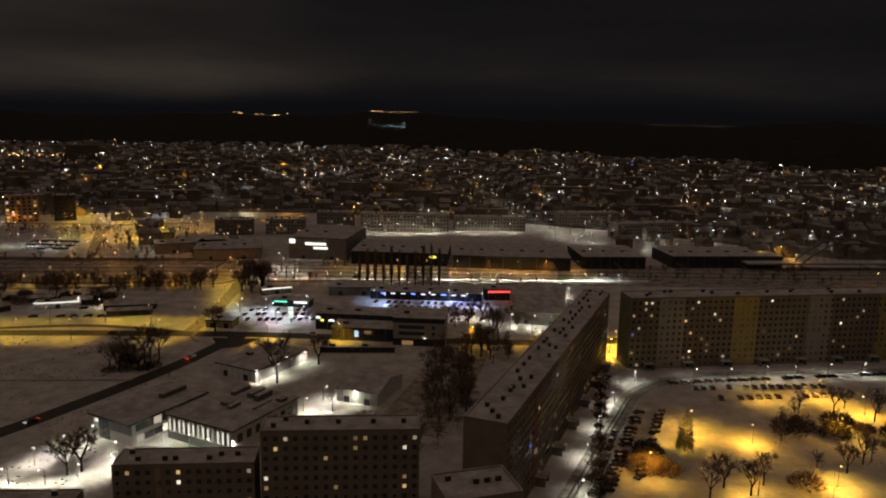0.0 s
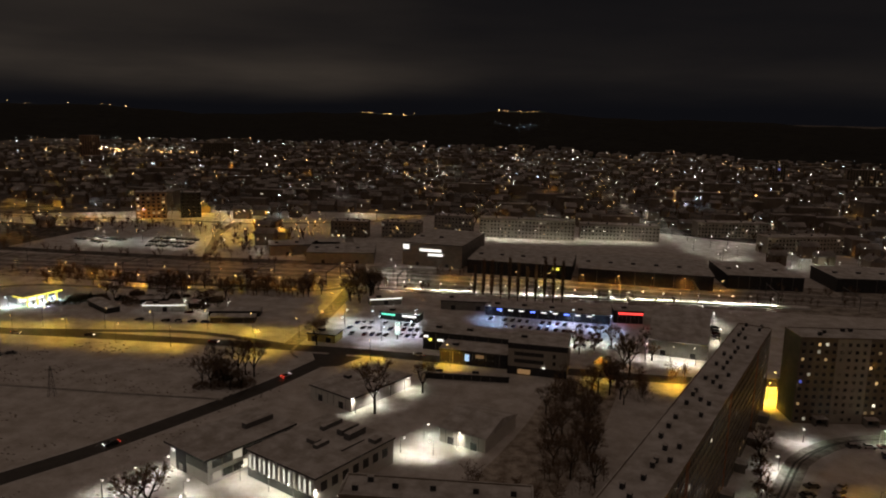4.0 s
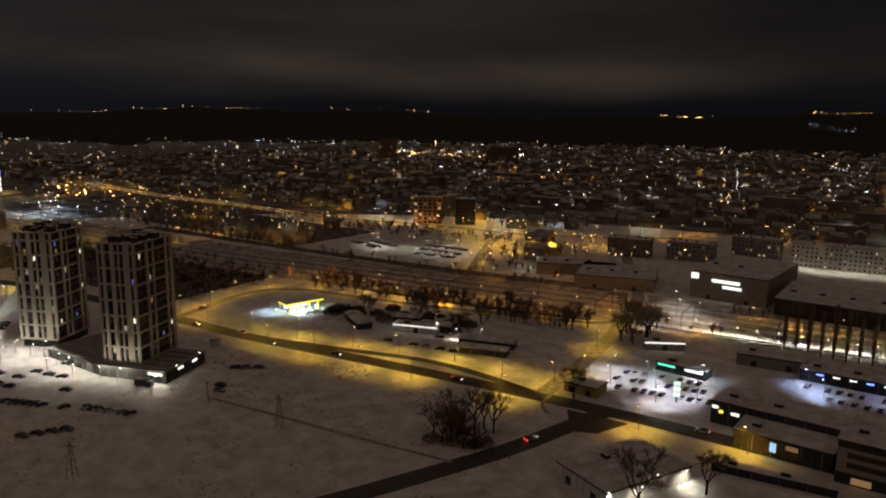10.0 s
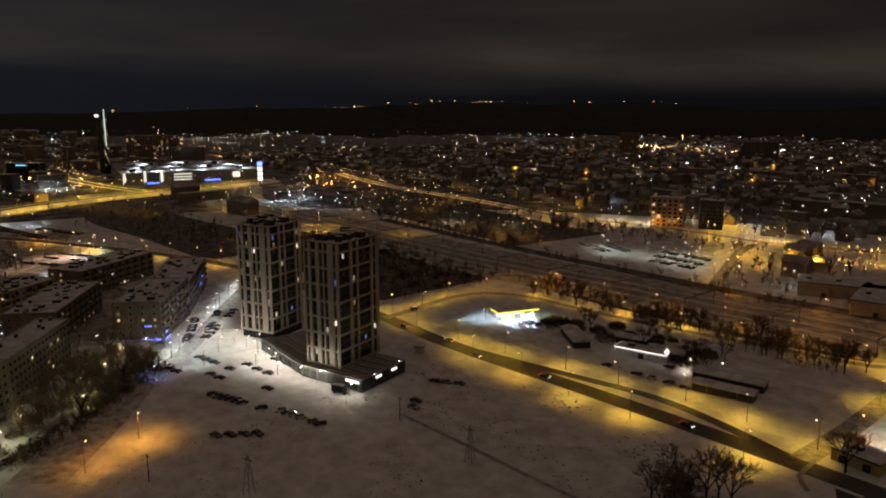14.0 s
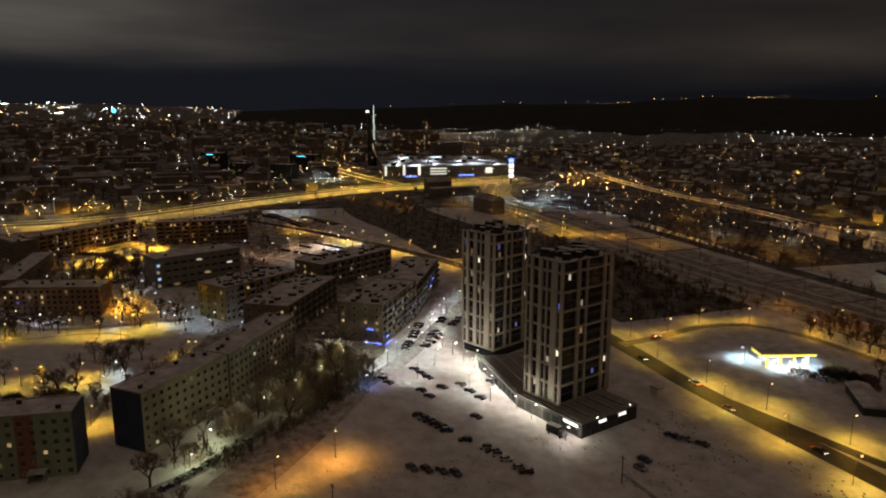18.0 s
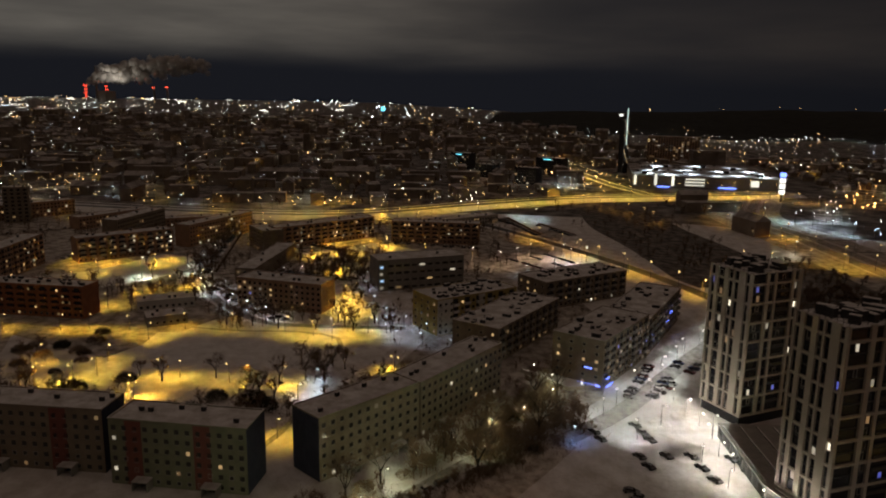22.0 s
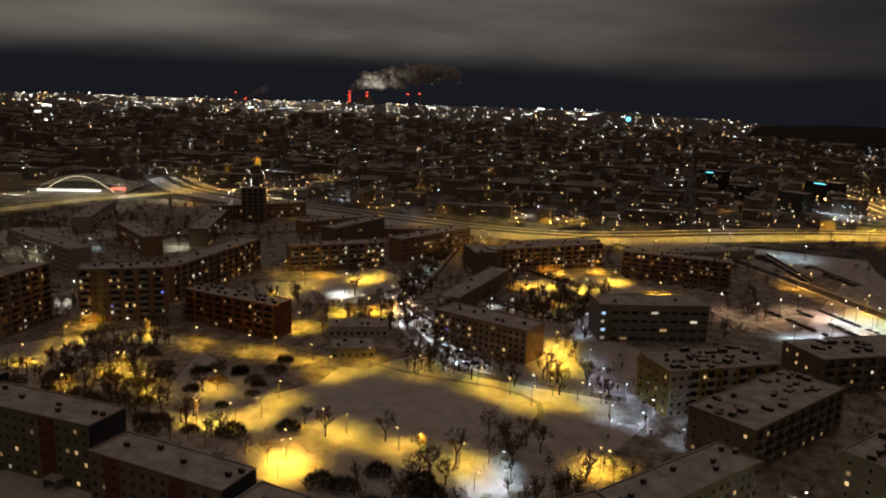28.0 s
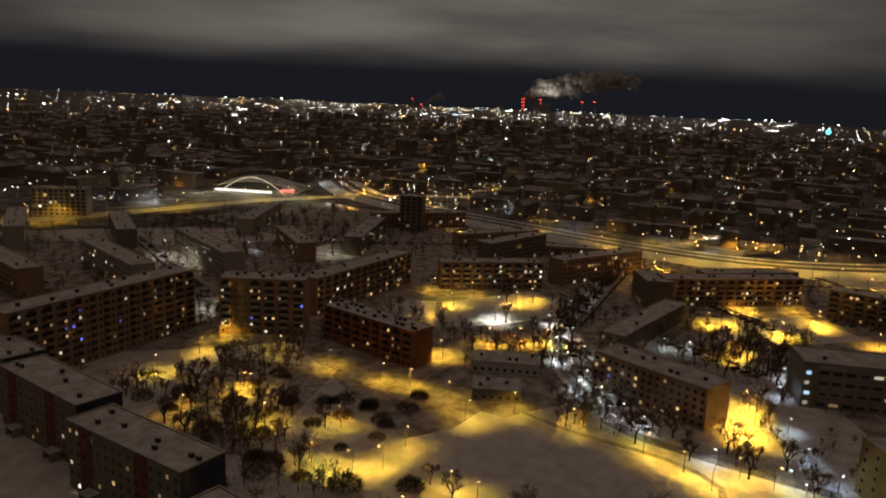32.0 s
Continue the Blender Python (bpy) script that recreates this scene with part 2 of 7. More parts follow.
M["lit_warm"] = glow("window_light_warm", (1.0, 0.62, 0.26), 0.6, 0.75)
M["lit_white"] = glow("window_light_white", (1.0, 0.88, 0.66), 0.85, 0.75)
M["lit_blue"] = glow("window_light_blue", (0.16, 0.2, 1.0), 0.7, 0.6)
M["lit_dim"] = glow("window_light_dim", (1.0, 0.55, 0.22), 0.22, 0.5)
M["bulb_sodium"] = glow("sodium_bulb", (1.0, 0.66, 0.24), 6.0)
M["bulb_white"] = glow("white_bulb", (1.0, 0.93, 0.8), 6.0)
M["bulb_cool"] = glow("cool_bulb", (0.8, 0.92, 1.0), 6.0)
M["bulb_red"] = glow("red_bulb", (1.0, 0.06, 0.03), 7.0)
M["bulb_blue"] = glow("blue_bulb", (0.12, 0.2, 1.0), 4.0)
M["bulb_cyan"] = glow("cyan_bulb", (0.15, 0.75, 1.0), 2.0)
M["far_amber"] = glow("far_amber_lights", (1.0, 0.56, 0.2), 9.0, 0.85)
M["far_white"] = glow("far_white_lights", (0.97, 0.96, 0.84), 9.0, 0.85)
M["far_cool"] = glow("far_cool_lights", (0.72, 0.88, 1.0), 9.0, 0.85)
M["sign_white"] = glow("sign_white", (1.0, 0.96, 0.88), 1.5)
M["school_light"] = glow("school_light", (1.0, 0.97, 0.80), 1.0, 0.15)
M["entrance_blue"] = glow("entrance_blue", (0.45, 0.7, 1.0), 0.9)
M["sign_cream"] = glow("sign_cream", (1.0, 0.88, 0.55), 0.9)
M["sign_yellow"] = glow("sign_yellow", (1.0, 0.85, 0.10), 1.5)
M["sign_mint"] = glow("sign_mint", (0.75, 1.0, 0.9), 1.1)
M["sign_red"] = glow("sign_red", (1.0, 0.06, 0.05), 2.0)
M["sign_green"] = glow("sign_green", (0.15, 1.0, 0.65), 1.2)
M["steam"] = material("steam", (0.8, 0.78, 0.75), 1.0)
M["steam"].node_tree.nodes["Principled BSDF"].inputs["Alpha"].default_value = 0.36


# ---- mesh helpers ----
class Geo:
    """Collects vertices, faces and their material slots for one mesh."""

    def __init__(self):
        self.v, self.f, self.m = [], [], []

    def add(self, verts, faces, slot=0):
        k = len(self.v)
        self.v += verts
        self.f += [tuple(i + k for i in f) for f in faces]
        self.m += [slot] * len(faces)
        return self

    def box(self, x0, y0, z0, x1, y1, z1, slot=0, top=None):
        vs = [(x0, y0, z0), (x1, y0, z0), (x1, y1, z0), (x0, y1, z0), (x0, y0, z1), (x1, y0, z1), (x1, y1, z1), (x0, y1, z1)]
        self.add(vs, [(0, 3, 2, 1), (0, 1, 5, 4), (1, 2, 6, 5), (2, 3, 7, 6), (3, 0, 4, 7)], slot)
        return self.add(vs, [(4, 5, 6, 7)], slot if top is None else top)

    def turned_box(self, cx, cy, z0, z1, length, width, ang, slot=0, top=None):
        c, s = math.cos(ang), math.sin(ang)
        p = [(cx + c * a - s * b, cy + s * a + c * b) for a, b in ((-length / 2, -width / 2), (length / 2, -width / 2), (length / 2, width / 2), (-length / 2, width / 2))]
        vs = [(x, y, z0) for x, y in p] + [(x, y, z1) for x, y in p]
        self.add(vs, [(0, 1, 5, 4), (1, 2, 6, 5), (2, 3, 7, 6), (3, 0, 4, 7)], slot)
        return self.add(vs, [(4, 5, 6, 7)], slot if top is None else top)

    def gable(self, cx, cy, z0, z1, length, width, ang, slot=0, over=0.4, thick=0.3):
        """A pitched roof with eaves and thickness."""
        c, s = math.cos(ang), math.sin(ang)
        a, b = length / 2 + over, width / 2 + over
        q = [(-a, -b, z0), (a, -b, z0), (a, b, z0), (-a, b, z0), (-a, 0, z1), (a, 0, z1)]
        q += [(-a, -b, z0 - thick), (a, -b, z0 - thick), (a, b, z0 - thick), (-a, b, z0 - thick)]
        vs = [(cx + c * x - s * y, cy + s * x + c * y, z) for x, y, z in q]
        return self.add(vs, [(0, 1, 5, 4), (2, 3, 4, 5), (0, 4, 3), (1, 2, 5), (6, 7, 1, 0), (7, 8, 2, 1), (8, 9, 3, 2), (9, 6, 0, 3), (9, 8, 7, 6)], slot)

    def stick(self, p, q, r0, r1, n=5, slot=0):
        p, q = Vector(p), Vector(q)
        d = (q - p).normalized()
        u = d.orthogonal().normalized()
        w = d.cross(u)
        vs = []
        for base_p, r in ((p, r0), (q, r1)):
            for k in range(n):
                a = 2 * math.pi * k / n
                vs.append(tuple(base_p + (u * math.cos(a) + w * math.sin(a)) * r))
        fs = [(k, (k + 1) % n, n + (k + 1) % n, n + k) for k in range(n)]
        return self.add(vs, fs + ([tuple(range(n))[::-1], tuple(range(n, 2 * n))] if n > 4 else []), slot)

    def gem(self, x, y, z, r, slot=0):
        vs = [(x + r, y, z), (x - r, y, z), (x, y + r, z), (x, y - r, z), (x, y, z + r), (x, y, z - r)]
        return self.add(vs, [(0, 2, 4), (2, 1, 4), (1, 3, 4), (3, 0, 4), (2, 0, 5), (1, 2, 5), (3, 1, 5), (0, 3, 5)], slot)

    def mesh(self, name, mats):
        me = bpy.data.meshes.new(name)
        me.from_pydata(self.v, [], self.f)
        for m in mats:
            me.materials.append(M[m])
        me.polygons.foreach_set("material_index", self.m)
        me.update()
        return me


def child(name, me, parent, loc=(0, 0, 0), rot=0.0, label="", kind=""):
    ob = new(name, me)
    ob.parent = parent
    ob.location = loc
    ob.rotation_euler = (0, 0, rot)
    return tagged(ob, label, kind=kind)


def part(name, geo, mats, parent, label="", kind=""):
    return child(name, geo.mesh(name, mats), parent, label=label, kind=kind)


def thing(name, x, y, ang, label, category, group="", z=0.0, data=None):
    ob = new(name, data)
    ob.location, ob.rotation_euler = (x, y, z), (0, 0, ang)
    return tagged(ob, label, category, group)


def setting(name, geo, mats, label, category=""):
    return tagged(new(name, geo.mesh(name, mats)), label, category or name.replace("_", " "), kind="structure")


def stuff(name, geo, mats, label, category):
    return tagged(new(name, geo.mesh(name, mats)), label, category, kind="stuff")


def lamp_at(kind, power, col, cone=150, size=0.25):
    d = bpy.data.lights.new("lamp_light", kind)
    d.energy, d.color, d.shadow_soft_size = power, col, size
    if kind == "SPOT":
        d.spot_size, d.spot_blend = radians(cone), 1.0
    return d


def ribbon(geo, pts, width, z, slot=0, step=8.0):
    """A strip of road along a smoothed line of points."""
    pts = [Vector((x, y, 0)) for x, y in pts]
    line = []
    n = len(pts)
    for i in range(n - 1):
        p0, p1, p2, p3 = pts[max(i - 1, 0)], pts[i], pts[i + 1], pts[min(i + 2, n - 1)]
        k = max(2, int((p2 - p1).length / step))
        for j in range(k):
            t = j / k
            line.append(0.5 * ((2 * p1) + (p2 - p0) * t + (2 * p0 - 5 * p1 + 4 * p2 - p3) * t * t + (3 * p1 - p0 - 3 * p2 + p3) * t ** 3))
    line.append(pts[-1])
    vs = []
    for i, p in enumerate(line):
        d = (line[min(i + 1, len(line) - 1)] - line[max(i - 1, 0)]).normalized()
        s = Vector((-d.y, d.x, 0)) * width / 2
        vs += [(p.x + s.x, p.y + s.y, z), (p.x - s.x, p.y - s.y, z)]
    geo.add(vs, [(2 * i, 2 * i + 1, 2 * i + 3, 2 * i + 2) for i in range(len(line) - 1)], slot)
    return line


# ---- ground, hills, roads ----
g = Geo()
rings = [0, 150, 300, 450, 600, 800, 1100, 1500, 2000, 2400, 2700, 3000, 3300, 3600, 4000, 4400, 4850]
SEG = 72
CX, CY = -150.0, 150.0


def ground_z(x, y):
    """Flat town that lifts slowly towards the far edge."""
    fade = max(0.0, min(1.0, (math.degrees(math.atan2(-x, y)) % 360 - 76) / 18))
    return 80.0 * fade * max(0.0, min(1.0, (math.hypot(x - CX, y - CY) - 2400) / 2450)) ** 1.5


for r in rings[1:]:
    for k in range(SEG):
        a = 2 * math.pi * k / SEG
        g.v.append((CX + r * math.cos(a), CY + r * math.sin(a), ground_z(CX + r * math.cos(a), CY + r * math.sin(a))))
g.v.append((CX, CY, 0.0))
for k in range(SEG):
    g.f.append((len(g.v) - 1, k, (k + 1) % SEG)), g.m.append(0)
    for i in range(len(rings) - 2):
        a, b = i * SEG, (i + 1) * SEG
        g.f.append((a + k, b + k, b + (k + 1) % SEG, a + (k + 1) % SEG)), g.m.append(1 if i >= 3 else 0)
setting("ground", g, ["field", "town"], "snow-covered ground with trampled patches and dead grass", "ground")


def hill_height(az, r):
    """Forested ridge north of the town: az in degrees left of north."""
    side = max(0.0, min(1.0, (95 - az) / 36)) * max(0.0, min(1.0, (az + 75) / 20))
    near = max(1480, min(2450, 1980 + 16 * az)) + 110 * math.sin(az * 0.55) + 70 * math.sin(az * 1.7 + 1)
    ramp = max(0.0, min(1.0, (r - near) / 1500.0))
    top = 96 + 14 * math.sin(az * 0.16 + 1.0) + 9 * math.sin(az * 0.41) + 5 * math.sin(az * 1.3)
    return side * top * (ramp * ramp * (3 - 2 * ramp)) - 1.0


hg = Geo()
AZ = [-78 + 2 * i for i in range(82)]
RR = [1500 + 180 * j for j in range(18)]
for az in AZ:
    for r in RR:
        h = hill_height(az, r)
        h += 4 * noise.noise(Vector((az * 0.9, r * 0.012, 3.0))) if h > 2 else 0
        hg.v.append((-math.sin(math.radians(az)) * r, math.cos(math.radians(az)) * r, h))
for i in range(len(AZ) - 1):
    for j in range(len(RR) - 1):
        k = i * len(RR) + j
        hg.f.append((k, k + 1, k + len(RR) + 1, k + len(RR))), hg.m.append(0)
setting("wooded_hills", hg, ["forest"], "dark forested hills along the horizon", "hills")

AVENUE = [(-700, 190), (-619, 239), (-522, 287), (-430, 314), (-315, 317), (-260, 316), (-201, 320), (-151, 323), (-92, 325), (-54, 324), (3, 321), (52, 322), (110, 332), (220, 350)]
SLIP = [(-245, 319), (-206, 327), (-171, 334), (-145, 332), (-118, 326)]
CAMPUS_ROAD = [(-92, 324), (-99, 303), (-107, 280), (-118, 256), (-135, 222), (-150, 198), (-180, 150), (-205, 110)]
TRACK = [(-215, 258), (-183, 260), (-160, 261), (-117, 264)]
LOOP = [(-308, 317), (-311, 337), (-317, 364), (-313, 385), (-294, 397), (-268, 400), (-235, 404), (-207, 409), (-181, 415), (-157, 420), (-137, 425), (-127, 434), (-125, 452)]
VIADUCT_ROAD = [(-117, 328), (-117, 365), (-121, 420), (-131, 485), (-160, 560), (-190, 640)]
HIGHWAY = [(-880, -430), (-815, -350), (-778, -270), (-756, -190), (-740, -115), (-727, -50), (-720, 5), (-720, 50), (-732, 95), (-756, 135), (-786, 176), (-816, 222), (-844, 270), (-866, 325), (-880, 385), (-895, 445), (-930, 560)]
EXIT_ROAD = [(-722, 62), (-714, 98), (-708, 118), (-690, 132), (-668, 150)]
FLYOVER = [(-700, 40), (-728, 112), (-752, 152), (-778, 200), (-806, 258), (-846, 300), (-905, 330)]
ARENA_ROAD = [(-380, -430), (-510, -396), (-600, -384), (-690, -374), (-800, -330), (-900, -240)]
SPUR = [(-900, 395), (-1000, 372), (-1150, 356), (-1350, 330)]
NORTH_STREET = [(-960, 690), (-880, 668), (-738, 645), (-604, 640), (-469, 625), (-398, 640), (-324, 645), (-293, 644), (-240, 662), (-185, 690), (-140, 745)]
RAMP = [(-293, 644), (-285, 600), (-264, 545), (-246, 502)]
RESIDENTIAL = [(-640, 5), (-574, 16), (-499, 27), (-454, 48), (-424, 72), (-408, 92), (-405, 150)]
PARKING_STREET = [(-450, 322), (-424, 306), (-363, 258), (-320, 226), (-298, 203)]
COURT_ROAD = [(-212, 60), (-228, 100), (-245, 133), (-255, 149), (-268, 161), (-283, 174), (-297, 188), (-310, 202)]
ESTATE_ROAD = [(10, 130), (36, 183), (61, 237), (76, 264), (106, 281), (187, 291), (300, 308)]
ROADS = {}
for name, pts, width, edge, label in (
        ("road_avenue", AVENUE, 8.5, 14, "wet asphalt avenue with slush along its edges"), ("road_slip", SLIP, 4.5, 8, "narrow wet asphalt slip road"),
        ("road_campus", CAMPUS_ROAD, 7.5, 10, "dark wet asphalt road through a snowy field"), ("road_track", TRACK, 1.6, 2.6, "faint trodden track in the snow"),
        ("road_loop", LOOP, 5.5, 9, "curving road of packed slush round the filling station"), ("road_viaduct", VIADUCT_ROAD, 7, 11, "slushy side road towards the railway"),
        ("road_highway", HIGHWAY, 8.5, 34, "one carriageway of a broad highway lit by yellow lamps"), ("road_exit", EXIT_ROAD, 6, 11, "short exit ramp lit by yellow lamps"), ("road_flyover", FLYOVER, 6, 11, "slip road beside the highway lit by yellow lamps"), ("road_arena", ARENA_ROAD, 10, 16, "wide street lit by yellow lamps"),
        ("road_north", NORTH_STREET, 9, 15, "slushy main street lit by amber lamps"), ("road_ramp", RAMP, 7, 12, "slushy ramp down from the main street"),
        ("road_spur", SPUR, 11, 18, "highway spur lit by yellow lamps"), ("road_residential", RESIDENTIAL, 5, 9, "narrow tree-lined residential street"),
        ("road_parking", PARKING_STREET, 7, 20, "snowy street with parked cars"), ("road_court", COURT_ROAD, 4.5, 7, "snowy lane along an apartment block"),
        ("road_estate", ESTATE_ROAD, 6.5, 12, "white-lit snowy estate road")):
    idx = len(ROADS)
    snowy = name in ("road_north", "road_ramp", "road_arena", "road_estate", "road_court", "road_residential", "road_parking", "road_loop", "road_track", "road_viaduct")
    eg, rg = Geo(), Geo()
    lift = 2.0 if name == "road_highway" else 0.0
    if lift:
        # raised on a snowy embankment
        mid = ribbon(Geo(), pts, width, 0)
        sec = ((-edge * 0.8, 0.0), (-edge / 2 + 2, lift), (edge / 2 - 2, lift), (edge * 0.8, 0.0))
        for i, p in enumerate(mid):
            d = (mid[min(i + 1, len(mid) - 1)] - mid[max(i - 1, 0)]).normalized()
            eg.v += [(p.x - d.y * o, p.y + d.x * o, z) for o, z in sec]
        for i in range(len(mid) - 1):
            eg.f += [(4 * i + j + 1, 4 * i + j, 4 * i + 4 + j, 4 * i + 5 + j) for j in range(3)]
        eg.m = [0] * len(eg.f)
    else:
        ribbon(eg, pts, edge, 0.02 + 0.0045 * idx)
    if lift:
        # two carriageways either side of a snowy median
        ROADS[name] = mid
        for o, title in ((7.2, name), (-7.2, name + "_return")):
            cg_ = Geo()
            ribbon(cg_, [(p.x - (mid[min(i + 1, len(mid) - 1)] - mid[max(i - 1, 0)]).normalized().y * o, p.y + (mid[min(i + 1, len(mid) - 1)] - mid[max(i - 1, 0)]).normalized().x * o) for i, p in enumerate(mid)][::3], width, lift + 0.12)
            setting(title, cg_, ["asphalt"], label, "road")
    else:
        ROADS[name] = ribbon(rg, pts, width, 0.09 + 0.0045 * idx)
    verge = setting(name + "_verge", eg, ["snow"], "packed snow along the road's edge", "verge")
    if not lift:
        setting(name, rg, ["slush" if snowy else "asphalt"], label, "road")
# wheel tracks of bare asphalt on the loop and parking street
for name, pts in (("road_loop_tracks", LOOP), ("road_estate_tracks", ESTATE_ROAD)):
    for off in (-0.9, 0.9):
        tg = Geo()
        ribbon(tg, [(x + off, y + off * 0.3) for x, y in pts], 0.7, 0.17)
        setting(name, tg, ["asphalt"], "bare wheel track in the slush", "wheel track")
# junction mouth
jg = Geo()
jg.add([(-104, 319, 0.16), (-82, 319, 0.16), (-88, 306, 0.16), (-96, 303, 0.16)], [(0, 1, 2, 3)])
setting("road_junction", jg, ["asphalt"], "wet asphalt mouth of the junction", "road")
# small curved path beside the junction
pg = Geo()
ribbon(pg, [(-108, 312), (-113, 318), (-114, 328)], 1.4, 0.15)
ribbon(pg, [(-404, 45), (-398, 78), (-398, 104), (-390, 122), (-372, 124), (-345, 121)], 2.2, 0.012)
ribbon(pg, [(-326, 122), (-300, 118), (-285, 112)], 2.2, 0.012)
setting("footpath", pg, ["slush"], "trodden footpath of grey slush", "path")

# open snow along the railway, dark allotments, estate lawns
og = Geo()
ribbon(og, [(-1050, 540), (-900, 500), (-760, 440), (-640, 440), (-520, 438), (-400, 440), (-300, 448), (-160, 462), (-60, 468), (80, 472), (300, 480), (620, 500)], 66, 0.008)
setting("rail_verge", og, ["estate"], "wide snowy strip along the railway", "verge")
yd = Geo()
yd.add([(-377, 529, 0.02), (-336, 512, 0.02), (-325, 545, 0.02), (-359, 553, 0.02)], [(0, 1, 2, 3)])
yd.add([(-322, 545, 0.02), (-299, 514, 0.02), (-268, 518, 0.02), (-273, 567, 0.02), (-307, 572, 0.02)], [(0, 1, 2, 3, 4)])
setting("car_yard", yd, ["snow"], "snow-covered yards for parked cars", "yard")
al = Geo()
ribbon(al, [(-490, 338), (-600, 332), (-690, 322), (-790, 330)], 74, 0.0065)
ribbon(al, [(-312, 424), (-250, 424), (-190, 428), (-135, 436)], 17, 0.007)
ribbon(al, [(-560, 489), (-400, 487), (-260, 490), (-150, 500)], 12, 0.0175)
ribbon(al, [(-108, 440), (-40, 441), (60, 442)], 9, 0.0075)
ribbon(al, [(-690, 560), (-560, 552), (-470, 545), (-392, 538)], 92, 0.006)
ribbon(al, [(-560, 372), (-470, 372), (-400, 372), (-335, 372)], 76, 0.005)
setting("allotment_ground", al, ["soil"], "dark allotment gardens with patchy snow", "garden")
wf = Geo()
ribbon(wf, [(-12, 222), (0, 262), (10, 312)], 24, 0.0055)
ribbon(wf, [(-386, -38), (-350, -24), (-318, -10)], 44, 0.0085)
ribbon(wf, [(-304, 204), (-270, 180), (-240, 156)], 16, 0.0095)
setting("wooded_ground", wf, ["litter"], "trodden snow with leaf litter under bare trees", "ground")
lw = Geo()
ribbon(lw, [(-640, 60), (-560, 30), (-480, 0), (-400, -40)], 170, 0.004)
ribbon(lw, [(-330, -330), (-430, -170), (-520, -120), (-640, -100)], 210, 0.0022)
ribbon(lw, [(-660, -330), (-640, -120), (-630, 100), (-590, 240)], 150, 0.003)
ribbon(lw, [(-560, 130), (-470, 190), (-400, 200), (-330, 180)], 78, 0.0048)
setting("estate_lawn", lw, ["estate"], "trodden snowy lawns and yards between the blocks, darkened for shade and clutter", "lawn")
cs = Geo()
ribbon(cs, [(-470, -52), (-486, -24), (-512, -8), (-545, 6)], 44, 0.0092)
ribbon(cs, [(-545, 82), (-565, 112), (-590, 132)], 40, 0.0098)
setting("court_snow", cs, ["snow"], "smooth snow of the courtyard playgrounds", "courtyard")
fl_ = Geo()
ribbon(fl_, [(-368, 44), (-368, 118)], 52, 0.006)
setting("snowy_pitch", fl_, ["snow"], "smooth untouched snow on a sports pitch", "pitch")

# railway: ballast bed, rails, platform
RAIL = [(-1050, 540), (-900, 500), (-760, 440), (-640, 440), (-520, 438), (-400, 440), (-300, 448), (-160, 462), (-60, 468), (80, 472), (300, 480), (620, 500)]
for k in range(5):
    pts = [(x + (k - 2) * 1.5, y + (k - 2) * 6.0 + 2) for x, y in RAIL]
    bed = Geo()
    ribbon(bed, pts, 3.0, 0.05 + k * 0.004)
    setting("rail_bed", bed, ["slush" if k % 2 else "field"], "snowy ballast bed of the railway", "rail bed")
    for s in (-0.75, 0.75):
        rail = Geo()
        ribbon(rail, [(x, y + s) for x, y in pts], 0.30, 0.24 + k * 0.004)
        setting("rail", rail, ["rail"], "steel rail on the railway line", "rail")
plat = Geo()
plat.turned_box(6, 445.5, 0, 0.9, 250, 5.5, 0.06)
setting("platform", plat, ["snow"], "long snowy railway platform under white lamps", "platform")


# ---- buildings ----
def window_mesh(w, h, key):
    """One connected window: outer frame, inner reveal and a set-back pane with a sill."""
    a, t = w / 2, 0.1
    rings = [[(-a, 0.02, 0), (a, 0.02, 0), (a, 0.02, h), (-a, 0.02, h)], [(-a, -0.07, 0), (a, -0.07, 0), (a, -0.07, h), (-a, -0.07, h)]]
    rings += [[(x, y, z) for x, z in ((-a + t, t), (a - t, t), (a - t, h - t), (-a + t, h - t))] for y in (-0.07, -0.03)]
    q = Geo()
    for r in rings:
        q.v += r
    for k in range(3):
        for i in range(4):
            q.f.append((4 * k + i, 4 * k + (i + 1) % 4, 4 * k + 4 + (i + 1) % 4, 4 * k + 4 + i)), q.m.append(0)
    q.f.append((12, 13, 14, 15)), q.m.append(1)
    return q.mesh("window", ["wframe", key])


WIN = {}


def win(w, h, key):
    if (w, h, key) not in WIN:
        WIN[w, h, key] = window_mesh(w, h, key)
    return WIN[w, h, key]


VENT = Geo().box(-0.6, -0.42, 0, 0.6, 0.42, 1.25).box(-0.7, -0.52, 1.25, 0.7, 0.52, 1.42, 1).mesh("chimney", ["dark", "roofsnow"])
BALC = Geo().box(-1.4, -1.1, 0, 1.4, 0.0, 0.16).box(-1.4, -1.1, 0.16, 1.4, -1.0, 1.1).box(-1.4, -1.0, 0.16, -1.3, 0.0, 1.1).box(1.3, -1.0, 0.16, 1.4, 0.0, 1.1)
BALC_MESH = {k: BALC.mesh("balcony", [k]) for k in ("panel", "panel_pale", "brick", "concrete", "panel_rust", "white")}
PORCH = Geo().box(-2.2, -3.2, 2.5, 2.2, 0, 2.75, 0, 1).box(-2.1, -3.1, 0, -1.9, -0.1, 2.5).box(1.9, -3.1, 0, 2.1, -0.1, 2.5).box(-1.3, -0.12, 0, 1.3, -0.02, 2.2, 2)
PORCH_MESH = PORCH.mesh("entrance_porch", ["concrete", "roofsnow", "glass"])
LITKEYS = ["lit_warm", "lit_white", "lit_warm", "lit_white", "lit_dim", "lit_warm"]


